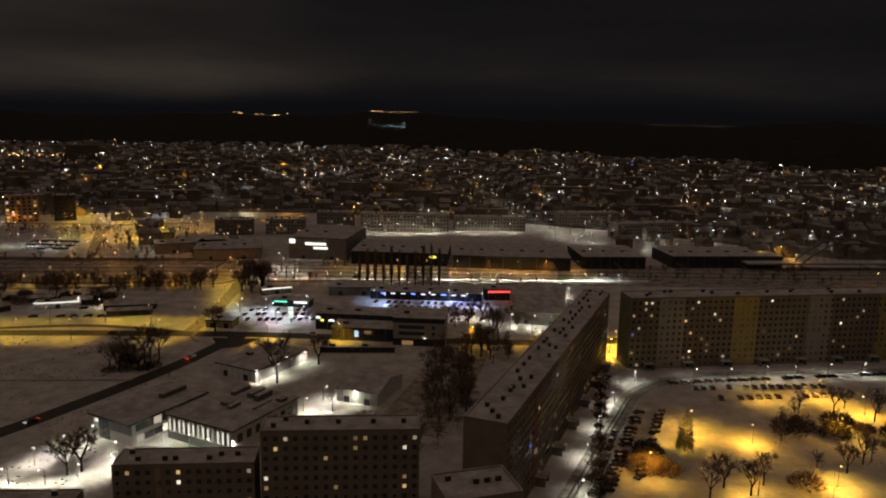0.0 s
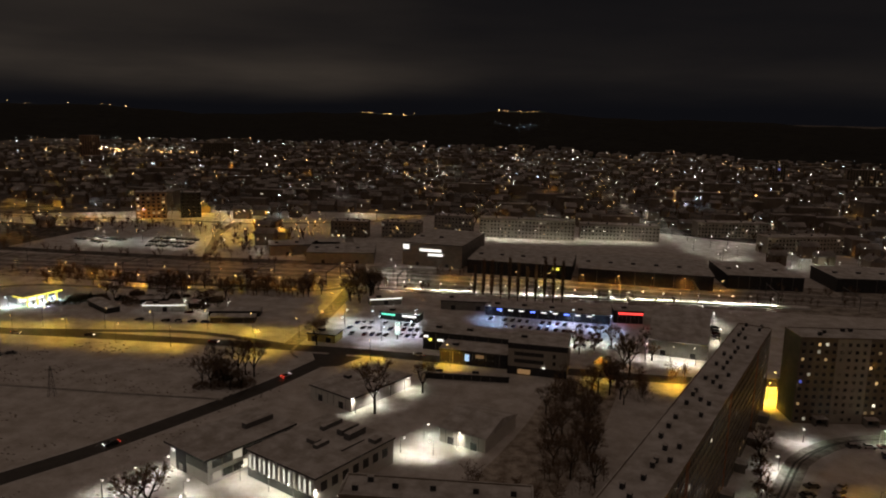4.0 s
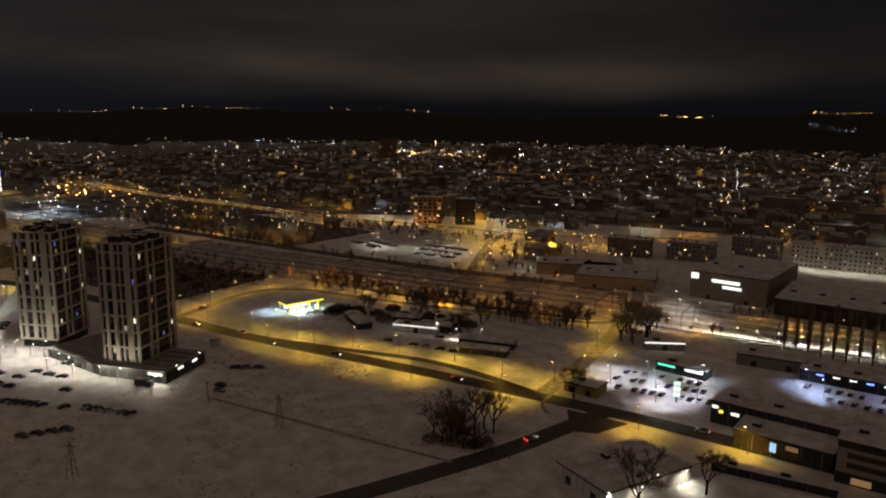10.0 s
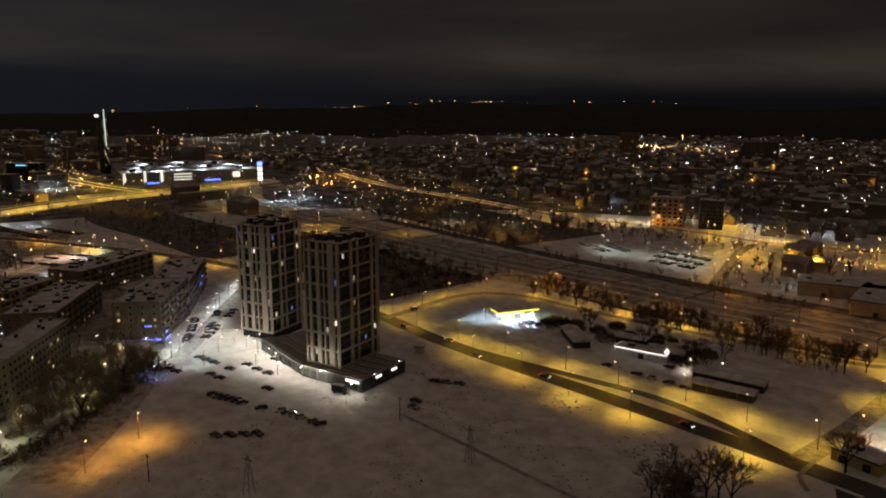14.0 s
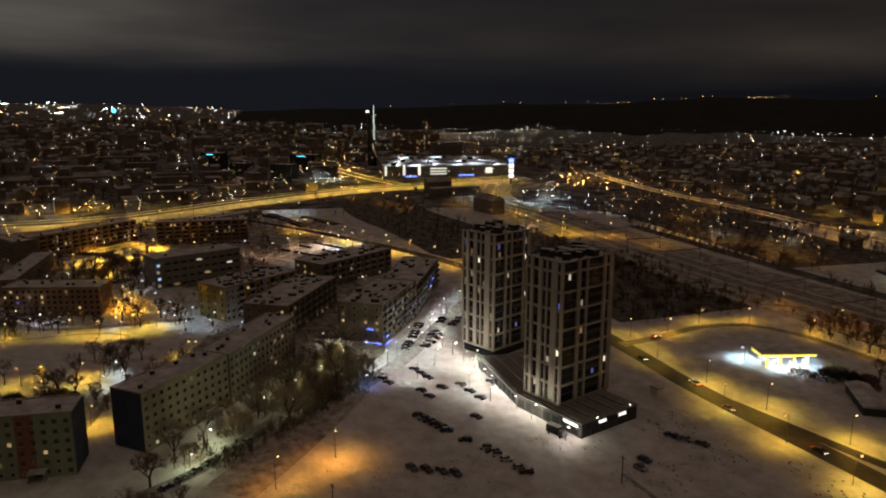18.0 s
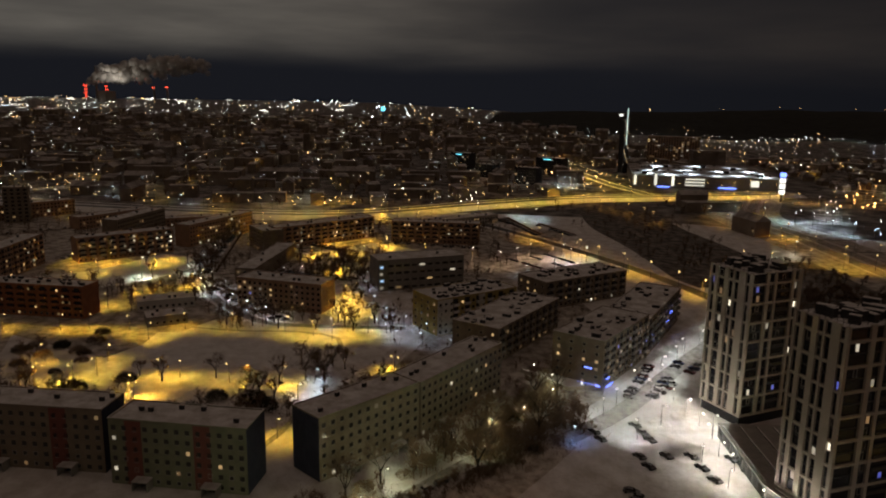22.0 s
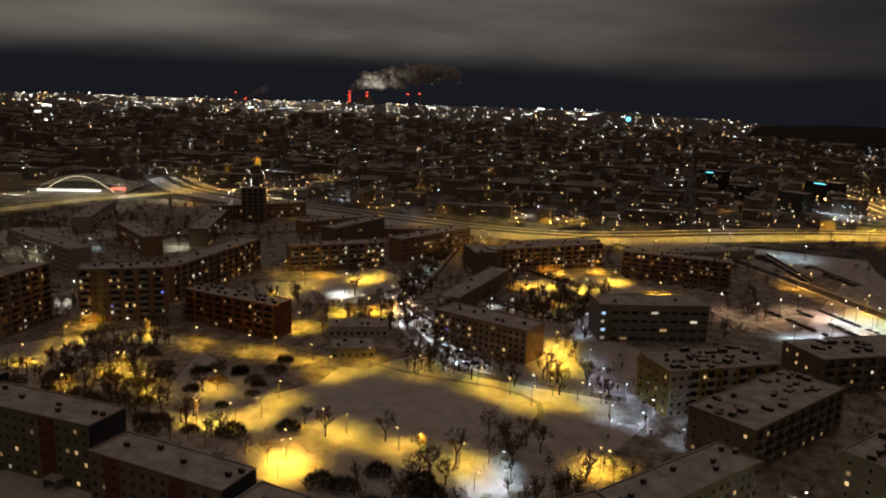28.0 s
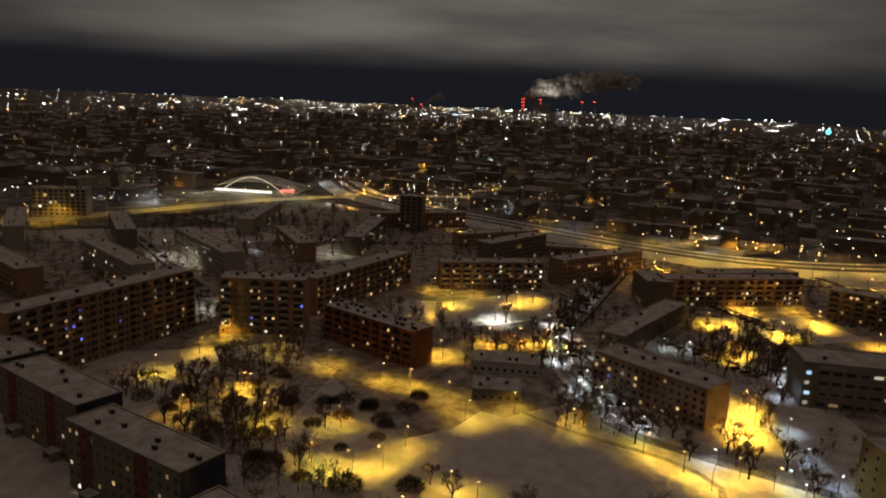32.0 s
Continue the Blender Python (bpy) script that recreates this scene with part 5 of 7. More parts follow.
part("disc", Geo().stick((0, 0, 66), (3, 0, 66), 8, 8, 16), ["bulb_cyan"], bd, "round blue-lit face")
part("mast", Geo().stick((0, 0, 0), (0, 0, 58), 3, 2, 6), ["metal"], bd)

st = thing("stadium", -2179, -2160, radians(8), "large dark oval stadium with a lit screen", "stadium")
so = Geo()
N_ = 36
for zz, k_ in ((0, 0.86), (14, 0.97), (26, 1.0), (36, 0.9), (38, 0.72)):
    so.v += [(118 * k_ * math.cos(2 * math.pi * i / N_), 100 * k_ * math.sin(2 * math.pi * i / N_), zz) for i in range(N_)]
for j in range(4):
    so.f += [(j * N_ + i, j * N_ + (i + 1) % N_, (j + 1) * N_ + (i + 1) % N_, (j + 1) * N_ + i) for i in range(N_)]
so.m = [0] * len(so.f)
part("shell", so, ["concrete"], st, "ribbed oval shell")
part("screen", Geo().turned_box(30, 101, 20, 27, 46, 1.5, -0.1), ["sign_white"], st, "long lit screen")
for ox, oy, oa, ol, ow, of_ in ((-1193, 171, 0.9, 34, 18, 7), (-1120, 290, 0.9, 40, 20, 7), (-1000, 250, 0.9, 30, 16, 6), (-1075, 205, 0.9, 26, 18, 5)):
    ob_ = plain_tower("office_tower", ox, oy, oa, ol, ow, of_, 3.3, "dark", "dark glass office block with a cyan roof sign", 0.16, 95 + int(ol))
    if ol > 31:
        part("sign", Geo().box(ol * 0.3, -0.6, of_ * 3.3 - 1.7, ol * 0.62, -0.15, of_ * 3.3 - 0.6), ["bulb_cyan"], ob_, "glowing cyan sign")


# ---- vegetation ----
def grow(geo, tw, p, d, length, r, depth, rn):
    """A limb that forks; the last order ends in fine twigs."""
    q = p + d * length
    geo.stick(p, q, r, r * 0.6, 5 if depth > 2 else 4)
    for k in range(3):
        ax = Vector((rn.uniform(-1, 1), rn.uniform(-1, 1), rn.uniform(-0.3, 0.8))).normalized()
        nd = (d * rn.uniform(0.6, 1.0) + ax * rn.uniform(0.45, 0.8)).normalized()
        start = p + d * length * (rn.uniform(0.5, 0.95) if k else 1.0)
        if depth > 0:
            grow(geo, tw, start, nd, length * rn.uniform(0.6, 0.78), r * 0.55, depth - 1, rn)
            continue
        e = start + nd * rn.uniform(0.7, 1.5)
        tw.stick(start, e, 0.035, 0.016, 3)
        for _ in range(6):
            n2 = (nd + Vector((rn.uniform(-1, 1), rn.uniform(-1, 1), rn.uniform(-0.7, 0.9)))).normalized()
            m0 = start.lerp(e, rn.uniform(0.2, 0.9))
            tw.stick(m0, m0 + n2 * rn.uniform(0.5, 1.2), 0.028, 0.014, 3)


def tree_proto(seed, trunk, first, depth):
    rn = random.Random(seed)
    tg, cg = Geo(), Geo()
    tg.stick((0, 0, -0.1), (0, 0, trunk), 0.26, 0.19, 7)
    for k in range(4):
        a = k * 1.6 + rn.random()
        grow(tg, cg, Vector((0, 0, trunk * rn.uniform(0.7, 1.0))), Vector((math.cos(a) * 0.6, math.sin(a) * 0.6, 1)).normalized(), first, 0.13, depth - 1, rn)
    return tg.mesh("trunk", ["bark"]), cg.mesh("crown", ["twig"])


def poplar_proto(seed, h):
    rn = random.Random(seed)
    tg, cg = Geo(), Geo()
    tg.stick((0, 0, -0.1), (0, 0, h * 0.95), 0.3, 0.05, 6)
    for k in range(240):
        z = h * (0.12 + 0.86 * k / 240)
        a = k * 2.4
        out = (1.0 + 0.8 * math.sin(math.pi * k / 240)) * rn.uniform(0.6, 1.1)
        e = (math.cos(a) * out, math.sin(a) * out, z + rn.uniform(1.0, 2.2))
        cg.stick((0, 0, z), e, 0.09, 0.03, 3)
        for _ in range(2):
            m0 = Vector((e[0] * 0.6, e[1] * 0.6, z + 0.8))
            cg.stick(m0, m0 + Vector((rn.uniform(-0.5, 0.5), rn.uniform(-0.5, 0.5), rn.uniform(0.5, 1.3))), 0.05, 0.025, 3)
    return tg.mesh("trunk", ["bark"]), cg.mesh("crown", ["twig"])


def bush_proto(seed, r, h, mat, count=520):
    rn = random.Random(seed)
    tg, cg = Geo(), Geo()
    for k in range(7):
        a = k * 0.9
        tg.stick((0, 0, 0), (math.cos(a) * r * 0.5, math.sin(a) * r * 0.5, h * 0.6), 0.06, 0.03, 4)
    for k in range(count):
        a, q, z = rn.random() * 6.283, r * math.sqrt(rn.random()), 0
        lim = h * math.sqrt(max(0.05, 1 - (q / r) ** 2)) * rn.uniform(0.75, 1.1)
        z = lim * rn.uniform(0.15, 1.0)
        x, y = q * math.cos(a), q * math.sin(a)
        u = Vector((math.cos(a) * 0.6 + rn.uniform(-0.7, 0.7), math.sin(a) * 0.6 + rn.uniform(-0.7, 0.7), rn.uniform(0.0, 1.2))).normalized()
        c = Vector((x, y, z))
        cg.stick(c, c + u * rn.uniform(0.4, 0.95), 0.05, 0.02, 3)
    return tg.mesh("stem", ["bark"]), cg.mesh("foliage", [mat])


TREES = [tree_proto(s, t, f, 3) for s, t, f in ((1, 2.6, 2.6), (2, 3.2, 2.9), (3, 2.2, 2.3), (4, 3.6, 3.1))]
POPLAR = [poplar_proto(7, 20), poplar_proto(8, 23)]
BUSH = [bush_proto(1, 2.6, 2.3, "twig"), bush_proto(2, 1.9, 1.6, "twig"), bush_proto(3, 2.2, 1.9, "pine")]
CONIFER = bush_proto(9, 1.7, 9.0, "pine", 1500)


def plant(name, meshes, x, y, s, rn, label, category, sub=("trunk", "crown")):
    t = thing(name, x, y, rn.random() * 6.28, label, category, category + "s")
    t.scale = (s, s, s * rn.uniform(0.9, 1.15))
    child(sub[0], meshes[0], t)
    child(sub[1], meshes[1], t)


rv = random.Random(21)


def trees(pts, lo=0.9, hi=1.3, label="bare winter tree standing in snow"):
    for x, y in pts:
        plant("bare_tree", rv.choice(TREES), x, y, rv.uniform(lo, hi), rv, label, "tree")


def patch(x0, y0, x1, y1, n):
    return [(rv.uniform(x0, x1), rv.uniform(y0, y1)) for _ in range(n)]


def bushes(pts, lo=0.8, hi=1.6):
    for x, y in pts:
        k = rv.choice((0, 0, 1, 2))
        plant("bush", BUSH[k], x, y, rv.uniform(lo, hi), rv, ("dark bare bush in the snow", "small dark bare bush in snow", "dark round evergreen bush in snow")[k], "bush", ("stem", "foliage"))


trees([(-126, 273), (-120, 283), (-131, 276), (-124, 279), (-116, 288), (-129, 283)], 0.9, 1.5, "dark clump tree in the snowy field")
mt = bush_proto(12, 0.55, 1.0, "twig", 60)
for x, y, z in ((-126.5, 273.5, 7.5), (-125, 274.5, 9), (-127.5, 272.5, 5.6), (-124.5, 272.5, 6.4), (-129.5, 276, 6), (-130.5, 277, 7.4), (-62.5, 264, 11), (-60.5, 265, 9), (-63.5, 263.2, 8), (-61.5, 262.6, 12.4), (-104.5, 190.4, 8.5), (-103.2, 190, 6.6), (-101.5, 192.5, 7.4)):
    t = thing("mistletoe_ball", x, y, 0, "round mistletoe ball in a bare tree", "mistletoe", "mistletoe balls", z=z)
    child("stem", mt[0], t)
    child("foliage", mt[1], t)
bushes(patch(-133, 272, -114, 291, 9), 1.0, 1.7)
trees(patch(-132, 273, -114, 290, 7), 0.8, 1.3, "dark clump tree in the snowy field")
trees([(-62, 264)], 1.9, 2.0, "large bare tree beside the campus")
trees([(-50, 286), (-106, 330), (26, 322), (24, 328), (-104, 190), (-101, 192)], 1.3, 1.7)
trees(patch(-6, 228, 14, 296, 11), 0.9, 1.35, "bare tree of a dark copse")
trees(patch(10, 290, 28, 318, 8), 0.9, 1.3, "bare tree of a dark copse")
trees(patch(-118, 398, -98, 420, 9), 1.2, 1.8, "large dark tree near the railway")
trees(patch(-118, 420, -100, 440, 6), 1.1, 1.6, "large dark tree near the railway")
for k in range(11):
    plant("poplar", POPLAR[k % 2], -50 + k * 4.8, 431 + rv.uniform(-1.5, 1.5), rv.uniform(0.85, 1.1), rv, "tall slim bare poplar beside the platform", "tree")
trees(patch(-300, 400, -140, 428, 12), 0.7, 1.1, "bare tree along the railway")
trees(patch(-180, 408, -130, 424, 8), 0.9, 1.2)
trees(patch(-500, 330, -330, 410, 16), 0.8, 1.2, "bare tree on the dark allotments")
bushes(patch(-500, 330, -330, 410, 30))
bushes(patch(-245, 366, -180, 392, 18), 1.0, 2.0)
trees(patch(-245, 366, -170, 394, 12), 0.8, 1.2)
bushes([(-256, 360), (-250, 366), (-246, 372), (-252, 373), (-243, 378)], 1.6, 2.2)
trees([(-262, 143), (-271, 151), (-279, 160), (-283, 165), (-290, 170), (-297, 177), (-302, 181), (-309, 184), (-317, 192), (-326, 198), (-330, 206), (-286, 181), (-292, 188), (-299, 196), (-278, 177), (-307, 202), (-250, 137), (-286, 168), (-294, 180)], 1.0, 1.5, "bare street tree under white lamps")
bushes([(-277, 179), (-284, 186), (-291, 194), (-268, 147), (-275, 157), (-284, 163), (-289, 174), (-300, 184), (-312, 188), (-320, 198)])
# park round the snowy pitch
trees([(-330, 104), (-326, 110), (-318, 104)], 0.9, 1.3)
bushes([(-352, 8), (-362, 12), (-372, 4), (-380, 24)], 1.0, 1.6)
trees(patch(-372, -62, -320, 6, 20), 0.7, 1.1, "bare park tree between the blocks")
bushes(patch(-385, -50, -320, 30, 22))
trees(patch(-425, 70, -405, 96, 6), 0.7, 1.0)
for (x0, y0), (x1, y1) in zip(RESIDENTIAL[:-1], RESIDENTIAL[1:]):
    n = max(1, int(math.hypot(x1 - x0, y1 - y0) / 8))
    trees([(x0 + (x1 - x0) * i / n + 6 * (-1) ** i, y0 + (y1 - y0) * i / n + 2) for i in range(n)], 0.8, 1.2, "bare tree lining a residential street")
trees(patch(-530, 90, -480, 128, 18), 0.9, 1.3)
trees(patch(-560, -40, -470, 40, 4), 0.6, 0.9)
trees(patch(-480, -60, -425, -5, 6), 0.7, 1.0)
trees(patch(-420, -140, -320, -110, 14), 0.8, 1.2)
for x, y, s in ((-329, 40, 2.0), (-374, 13, 1.4), (-367, 0, 1.3), (-313, 79, 1.8), (-313, 86, 1.7), (-324, 91, 1.6), (-317, 108, 2.2), (-323, 104, 1.9), (-339, 54, 1.6), (-306, 98, 2.0), (-390, 22, 1.4)):
    plant("evergreen_shrub", BUSH[2], x, y, s, rv, "large round dark evergreen shrub in the snow", "shrub", ("stem", "foliage"))
trees(((-339, 67), (-343, 85), (-339, 98), (-338, 109), (-344, 57), (-357, 125), (-354, 130), (-344, 124), (-329, 24)), 0.7, 1.0, "small round-crowned bare tree at the pitch's edge")
# park east of the start
plant("conifer", CONIFER, 76, 212, 1.35, rv, "tall narrow evergreen in a lit park", "tree", ("trunk", "foliage"))
bushes([(62, 205), (66, 199), (64, 210), (60, 200), (122, 232), (130, 226), (136, 236), (142, 230), (116, 228), (104, 192), (150, 225), (145, 216)], 1.6, 2.4)
trees([(80, 190), (86, 186), (92, 192), (120, 200), (128, 206), (140, 246), (146, 250), (150, 238), (156, 228), (74, 184)], 0.8, 1.2)
trees([(41 + 1.9 * i, 170 + 9 * i) for i in range(11)], 0.7, 1.0, "bare tree between the block and its road")
bushes([(39 + 2.0 * i, 166 + 9 * i) for i in range(12)], 0.7, 1.1)
trees(patch(-12, 340, 40, 372, 10), 0.8, 1.1)
# dead grass tufts over the field
tg = Geo()
for k in range(2600):
    x, y = rv.uniform(-245, -100), rv.uniform(130, 312)
    if noise.noise(Vector((x * 0.05, y * 0.05, 0))) < 0.08:
        continue
    hgt = rv.uniform(0.15, 0.5)
    tg.add([(x - 0.5, y, 0), (x + 0.5, y + 0.2, 0), (x + rv.uniform(-0.4, 0.4), y, hgt)], [(0, 1, 2)])
stuff("dead_grass", tg, ["twig"], "dead grass tufts through the snow", "grass")

# pylons and catenary posts, masts in the field
for x, y in ((-211, 255), (-222, 180), (-180, 175)):
    t = thing("power_pole", x, y, 0.3, "slim wooden power pole in the snowy field", "pole", "power poles")
    part("pole", Geo().stick((0, 0, 0), (0, 0, 8), 0.16, 0.11, 6), ["bark"], t)
    part("cross_arm", Geo().box(-0.9, -0.08, 7.3, 0.9, 0.08, 7.45), ["bark"], t)
proto = None
for i in range(22):
    x, y = -600 + i * 42, 440 + max(0, i - 7) * 2.2
    if proto is None:
        proto = thing("catenary_gantry", x, y, 0, "steel overhead-line gantry across the railway", "gantry", "gantries")
        for s in (-12, 14):
            part("mast", Geo().stick((0, s, 0), (0, s, 8.5), 0.2, 0.15, 5), ["metal"], proto)
        part("beam", Geo().box(-0.2, -12, 7.6, 0.2, 14, 8.0), ["metal"], proto)
    else:
        copy_thing(proto, pose(x, y, 0))


# ---- cars ----
def car_body(key):
    q = Geo()
    prof = [(-2.15, 0.35), (2.15, 0.35), (2.2, 0.75), (1.35, 0.92), (-1.9, 0.95), (-2.2, 0.8)]
    n = len(prof)
    q.add([(x, -0.86, z) for x, z in prof] + [(x, 0.86, z) for x, z in prof], [tuple(range(n))[::-1], tuple(range(n, 2 * n))] + [(i, (i + 1) % n, n + (i + 1) % n, n + i) for i in range(n)])
    return q.mesh("body", [key])


CABIN = Geo().add([(-1.75, -0.8, 0.93), (1.1, -0.8, 0.91), (1.1, 0.8, 0.91), (-1.75, 0.8, 0.93), (-1.2, -0.64, 1.42), (0.35, -0.64, 1.42), (0.35, 0.64, 1.42), (-1.2, 0.64, 1.42)],
                  [(0, 1, 5, 4), (1, 2, 6, 5), (2, 3, 7, 6), (3, 0, 4, 7)])
CABIN.f.append((4, 5, 6, 7)), CABIN.m.append(1)
SNOWY_CABIN, CABIN = CABIN.mesh("cabin", ["glass", "roofsnow"]), CABIN.mesh("cabin", ["glass", "paint_grey"])
WHEEL = Geo().stick((0, -0.1, 0), (0, 0.1, 0), 0.32, 0.32, 10).mesh("wheel", ["tyre"])
HEAD = Geo().box(2.17, -0.75, 0.62, 2.22, -0.4, 0.8).box(2.17, 0.4, 0.62, 2.22, 0.75, 0.8).mesh("headlights", ["bulb_white"])
TAIL = Geo().box(-2.24, -0.8, 0.68, -2.18, -0.45, 0.84).box(-2.24, 0.45, 0.68, -2.18, 0.8, 0.84).mesh("tail_lights", ["bulb_red"])
BODIES = {k: car_body("paint_" + k) for k in ("black", "grey", "silver", "red", "blue", "white")}
rc = random.Random(33)


def car(x, y, ang, lights=False, snow=True, wheels=True):
    col = rc.choice(("black", "black", "grey", "grey", "silver", "red", "blue", "white"))
    t = thing("car", x, y, ang, ("%s car driving with its lights on" % col) if lights else ("parked %s car dusted with snow" % col if snow else "parked %s car" % col), "car", "cars", 0.1, BODIES[col])
    child("cabin", SNOWY_CABIN if snow and not lights and rc.random() < 0.6 else CABIN, t)
    if wheels:
        for wx_ in (-1.35, 1.35):
            for wy_ in (-0.82, 0.82):
                child("wheel", WHEEL, t, (wx_, wy_, 0.32))
    if lights:
        child("headlights", HEAD, t)
        child("tail_lights", TAIL, t)


def row_of_cars(x0, y0, x1, y1, n, ang, miss=0.15):
    near = -400 < x0 < -200 or x0 > 30
    for i in range(n):
        if rc.random() > miss:
            t = (i + 0.5) / n
            car(x0 + (x1 - x0) * t + rc.uniform(-0.2, 0.2), y0 + (y1 - y0) * t + rc.uniform(-0.2, 0.2), ang + rc.uniform(-0.06, 0.06) + (math.pi if rc.random() < 0.5 else 0), wheels=near)


row_of_cars(-270, 216, -246, 225, 9, 1.2)
row_of_cars(-245, 227, -223, 234, 8, 1.2)
row_of_cars(-238, 203, -229, 217, 4, 0.3)
row_of_cars(-266, 231, -254, 238, 4, 0.4, 0.2)
row_of_cars(-297, 222, -279, 225, 3, 0.5, 0.3)
row_of_cars(-363, 247, -330, 230, 10, 0.9, 0.2)
row_of_cars(-368, 260, -330, 238, 9, 0.9, 0.25)
row_of_cars(-366, 268, -330, 238, 9, 0.9, 0.3)
row_of_cars(-316, 212, -296, 215, 4, 0.5, 0.2)
row_of_cars(-311, 227, -286, 232, 5, 0.5, 0.2)
row_of_cars(-246, 139, -273, 169, 8, 2.3, 0.2)
row_of_cars(-306, 246, -276, 252, 4, 0.4, 0.3)
row_of_cars(-292, 238, -272, 241, 3, 0.5, 0.3)
row_of_cars(-232, 283, -220, 291, 3, 0.4)
row_of_cars(-214, 262, -221, 270, 2, 0.3)
row_of_cars(-104, 347, -62, 352, 13, 1.5, 0.3)
row_of_cars(-104, 357, -66, 361, 12, 1.5, 0.25)
row_of_cars(-100, 366, -66, 369, 10, 1.5, 0.3)
row_of_cars(-38, 389, 20, 386, 16, 1.4, 0.25)
row_of_cars(-30, 379, 18, 375, 12, 1.4, 0.3)
row_of_cars(-8, 352, 22, 356, 8, 1.4, 0.3)
row_of_cars(68, 372, 74, 412, 8, 0.2, 0.3)
row_of_cars(46, 185, 70, 243, 20, 0.3, 0.12)
row_of_cars(54, 186, 78, 244, 17, 0.7, 0.2)
row_of_cars(40, 178, 60, 232, 10, 1.15, 0.3)
row_of_cars(88, 271, 185, 287, 20, 0.12, 0.2)
row_of_cars(96, 266, 150, 271, 16, 1.4, 0.15)
row_of_cars(102, 256, 150, 262, 13, 1.4, 0.2)
row_of_cars(-570, 232, -520, 262, 15, 0.5, 0.3)
row_of_cars(-562, 222, -512, 252, 15, 0.5, 0.3)
row_of_cars(-552, 208, -505, 240, 14, 0.5, 0.3)
row_of_cars(-454, 52, -412, 90, 10, 0.7, 0.3)
row_of_cars(-210, 345, -165, 350, 7, 0.2, 0.4)
row_of_cars(-195, 362, -150, 365, 6, 0.2, 0.4)
for x, y, a in ((-207, 318.5, 0.05), (-262, 318, 3.14), (-150, 322, 0.0), (-104, 290, 1.2), (-133, 224, 4.1), (-60, 326, 3.1), (-290, 315, 0.0), (20, 323, 0.0), (-311, 336, 1.5), (-240, 314, 0.0)):
    car(x, y, a, lights=True)
bus = thing("delivery_truck", -242, 252, 0.4, "dark delivery truck parked by the tower", "truck")
part("box", Geo().box(-3.2, -1.1, 0.8, 1.4, 1.1, 3.2, 0, 1), ["paint_black", "roofsnow"], bus)
part("cab", Geo().box(1.5, -1.05, 0.6, 3.2, 1.05, 2.4), ["paint_grey"], bus)
for wx_ in (-2.2, 2.2):
    for wy_ in (-1.0, 1.0):
        child("wheel", WHEEL, bus, (wx_, wy_, 0.4))

# ---- street lamps ----
POLE = {h: Geo().stick((0, 0, 0), (0, 0, h), 0.11, 0.06, 6).stick((0, 0, h - 0.25), (1.1, 0, h), 0.05, 0.04, 5).mesh("street_lamp", ["metal"]) for h in (5, 7, 9, 12)}
BULB = {}
for key in ("sodium", "white", "cool"):
    q = Geo()
    q.box(-0.45, -0.16, 0.06, 0.45, 0.16, 0.2, 0)
    q.gem(0, 0, -0.1, 0.33, 1)
    BULB[key] = q.mesh("lamp_head", ["metal", "bulb_" + key])
LIGHTS = {}
GAIN = 4.4


def street_lamp(x, y, key="sodium", h=7, power=1500, lit=True, col=None, cone=138, soft=0.25, point=False, z=0.0):
    t = thing("street_lamp", x, y, rc.random() * 6.28, "slim street lamp with a %s bulb" % {"sodium": "yellow sodium", "white": "white", "cool": "cold white"}[key], "street lamp", "street lamps", z, POLE[h])
    child("lamp_head", BULB[key], t, (1.3, 0, h))
    if lit:
        c = col or {"sodium": SODIUM, "white": WHITE, "cool": COOL}[key]
        k = (power, c, cone, point)
        if k not in LIGHTS:
            LIGHTS[k] = lamp_at("POINT" if point else "SPOT", power * GAIN, c, cone, soft)
        child("lamp_light", LIGHTS[k], t, (1.3, 0, h - 0.75))


# pitch and park, yellow: tight pools
for x, y in ((-350, -67), (-373, -70), (-393, -77), (-393, -47), (-394, -23), (-394, 2), (-397, 13), (-396, 31), (-358, -25), (-344, -6), (-356, 16), (-334, 24), (-343, 42), (-336, 37), (-358, 39), (-384, 44), (-399, 54), (-399, 74), (-397, 98), (-393, 111), (-387, 120), (-399, 125), (-398, 134), (-344, 64), (-343, 72), (-320, 65), (-312, 67), (-339, 91), (-338, 99), (-349, 149),
             (-296, 118), (-338, 110), (-321, 64), (-333, -30), (-358, -27)):
    street_lamp(x, y, "sodium", 7, rc.choice((680, 900, 1100)), cone=142)
# court by the snowy playground and lanes beyond
for x, y in ((-430, 6), (-472, -32), (-497, -30), (-524, -34), (-522, -8), (-533, -3), (-517, -56), (-456, 12), (-465, 22), (-472, 31), (-557, 92), (-553, 114), (-510, 102), (-585, 97), (-581, 128), (-439, 122), (-432, 118), (-592, 45),
             (-557, 115), (-591, 127), (-567, 153), (-591, 90), (-609, 114), (-512, 100), (-452, 118), (-640, 30), (-605, 45), (-428, 121), (-551, 81)):
    street_lamp(x, y, "sodium", 7, 2100, cone=144)
street_lamp(-489, -2, "white", 12, 4200, cone=104)
street_lamp(-349, 148, "sodium", 7, 1500)
street_lamp(-342, 121, "cool", 5, 170)
street_lamp(-322, 62, "sodium", 9, 2200, col=(1.0, 0.43, 0.045), cone=140)
street_lamp(-483, 34, "sodium", 7, 900, col=AMBER)
# amber lamps added along the railway scrub to tint it, none known there
for x, y in ((-330, 424), (-300, 428), (-268, 428), (-236, 432), (-204, 436), (-172, 440), (-150, 446), (-90, 436), (-140, 470), (-180, 490), (-220, 484)):
    street_lamp(x, y, "sodium", 7, 260, col=(1.0, 0.36, 0.055), point=True)
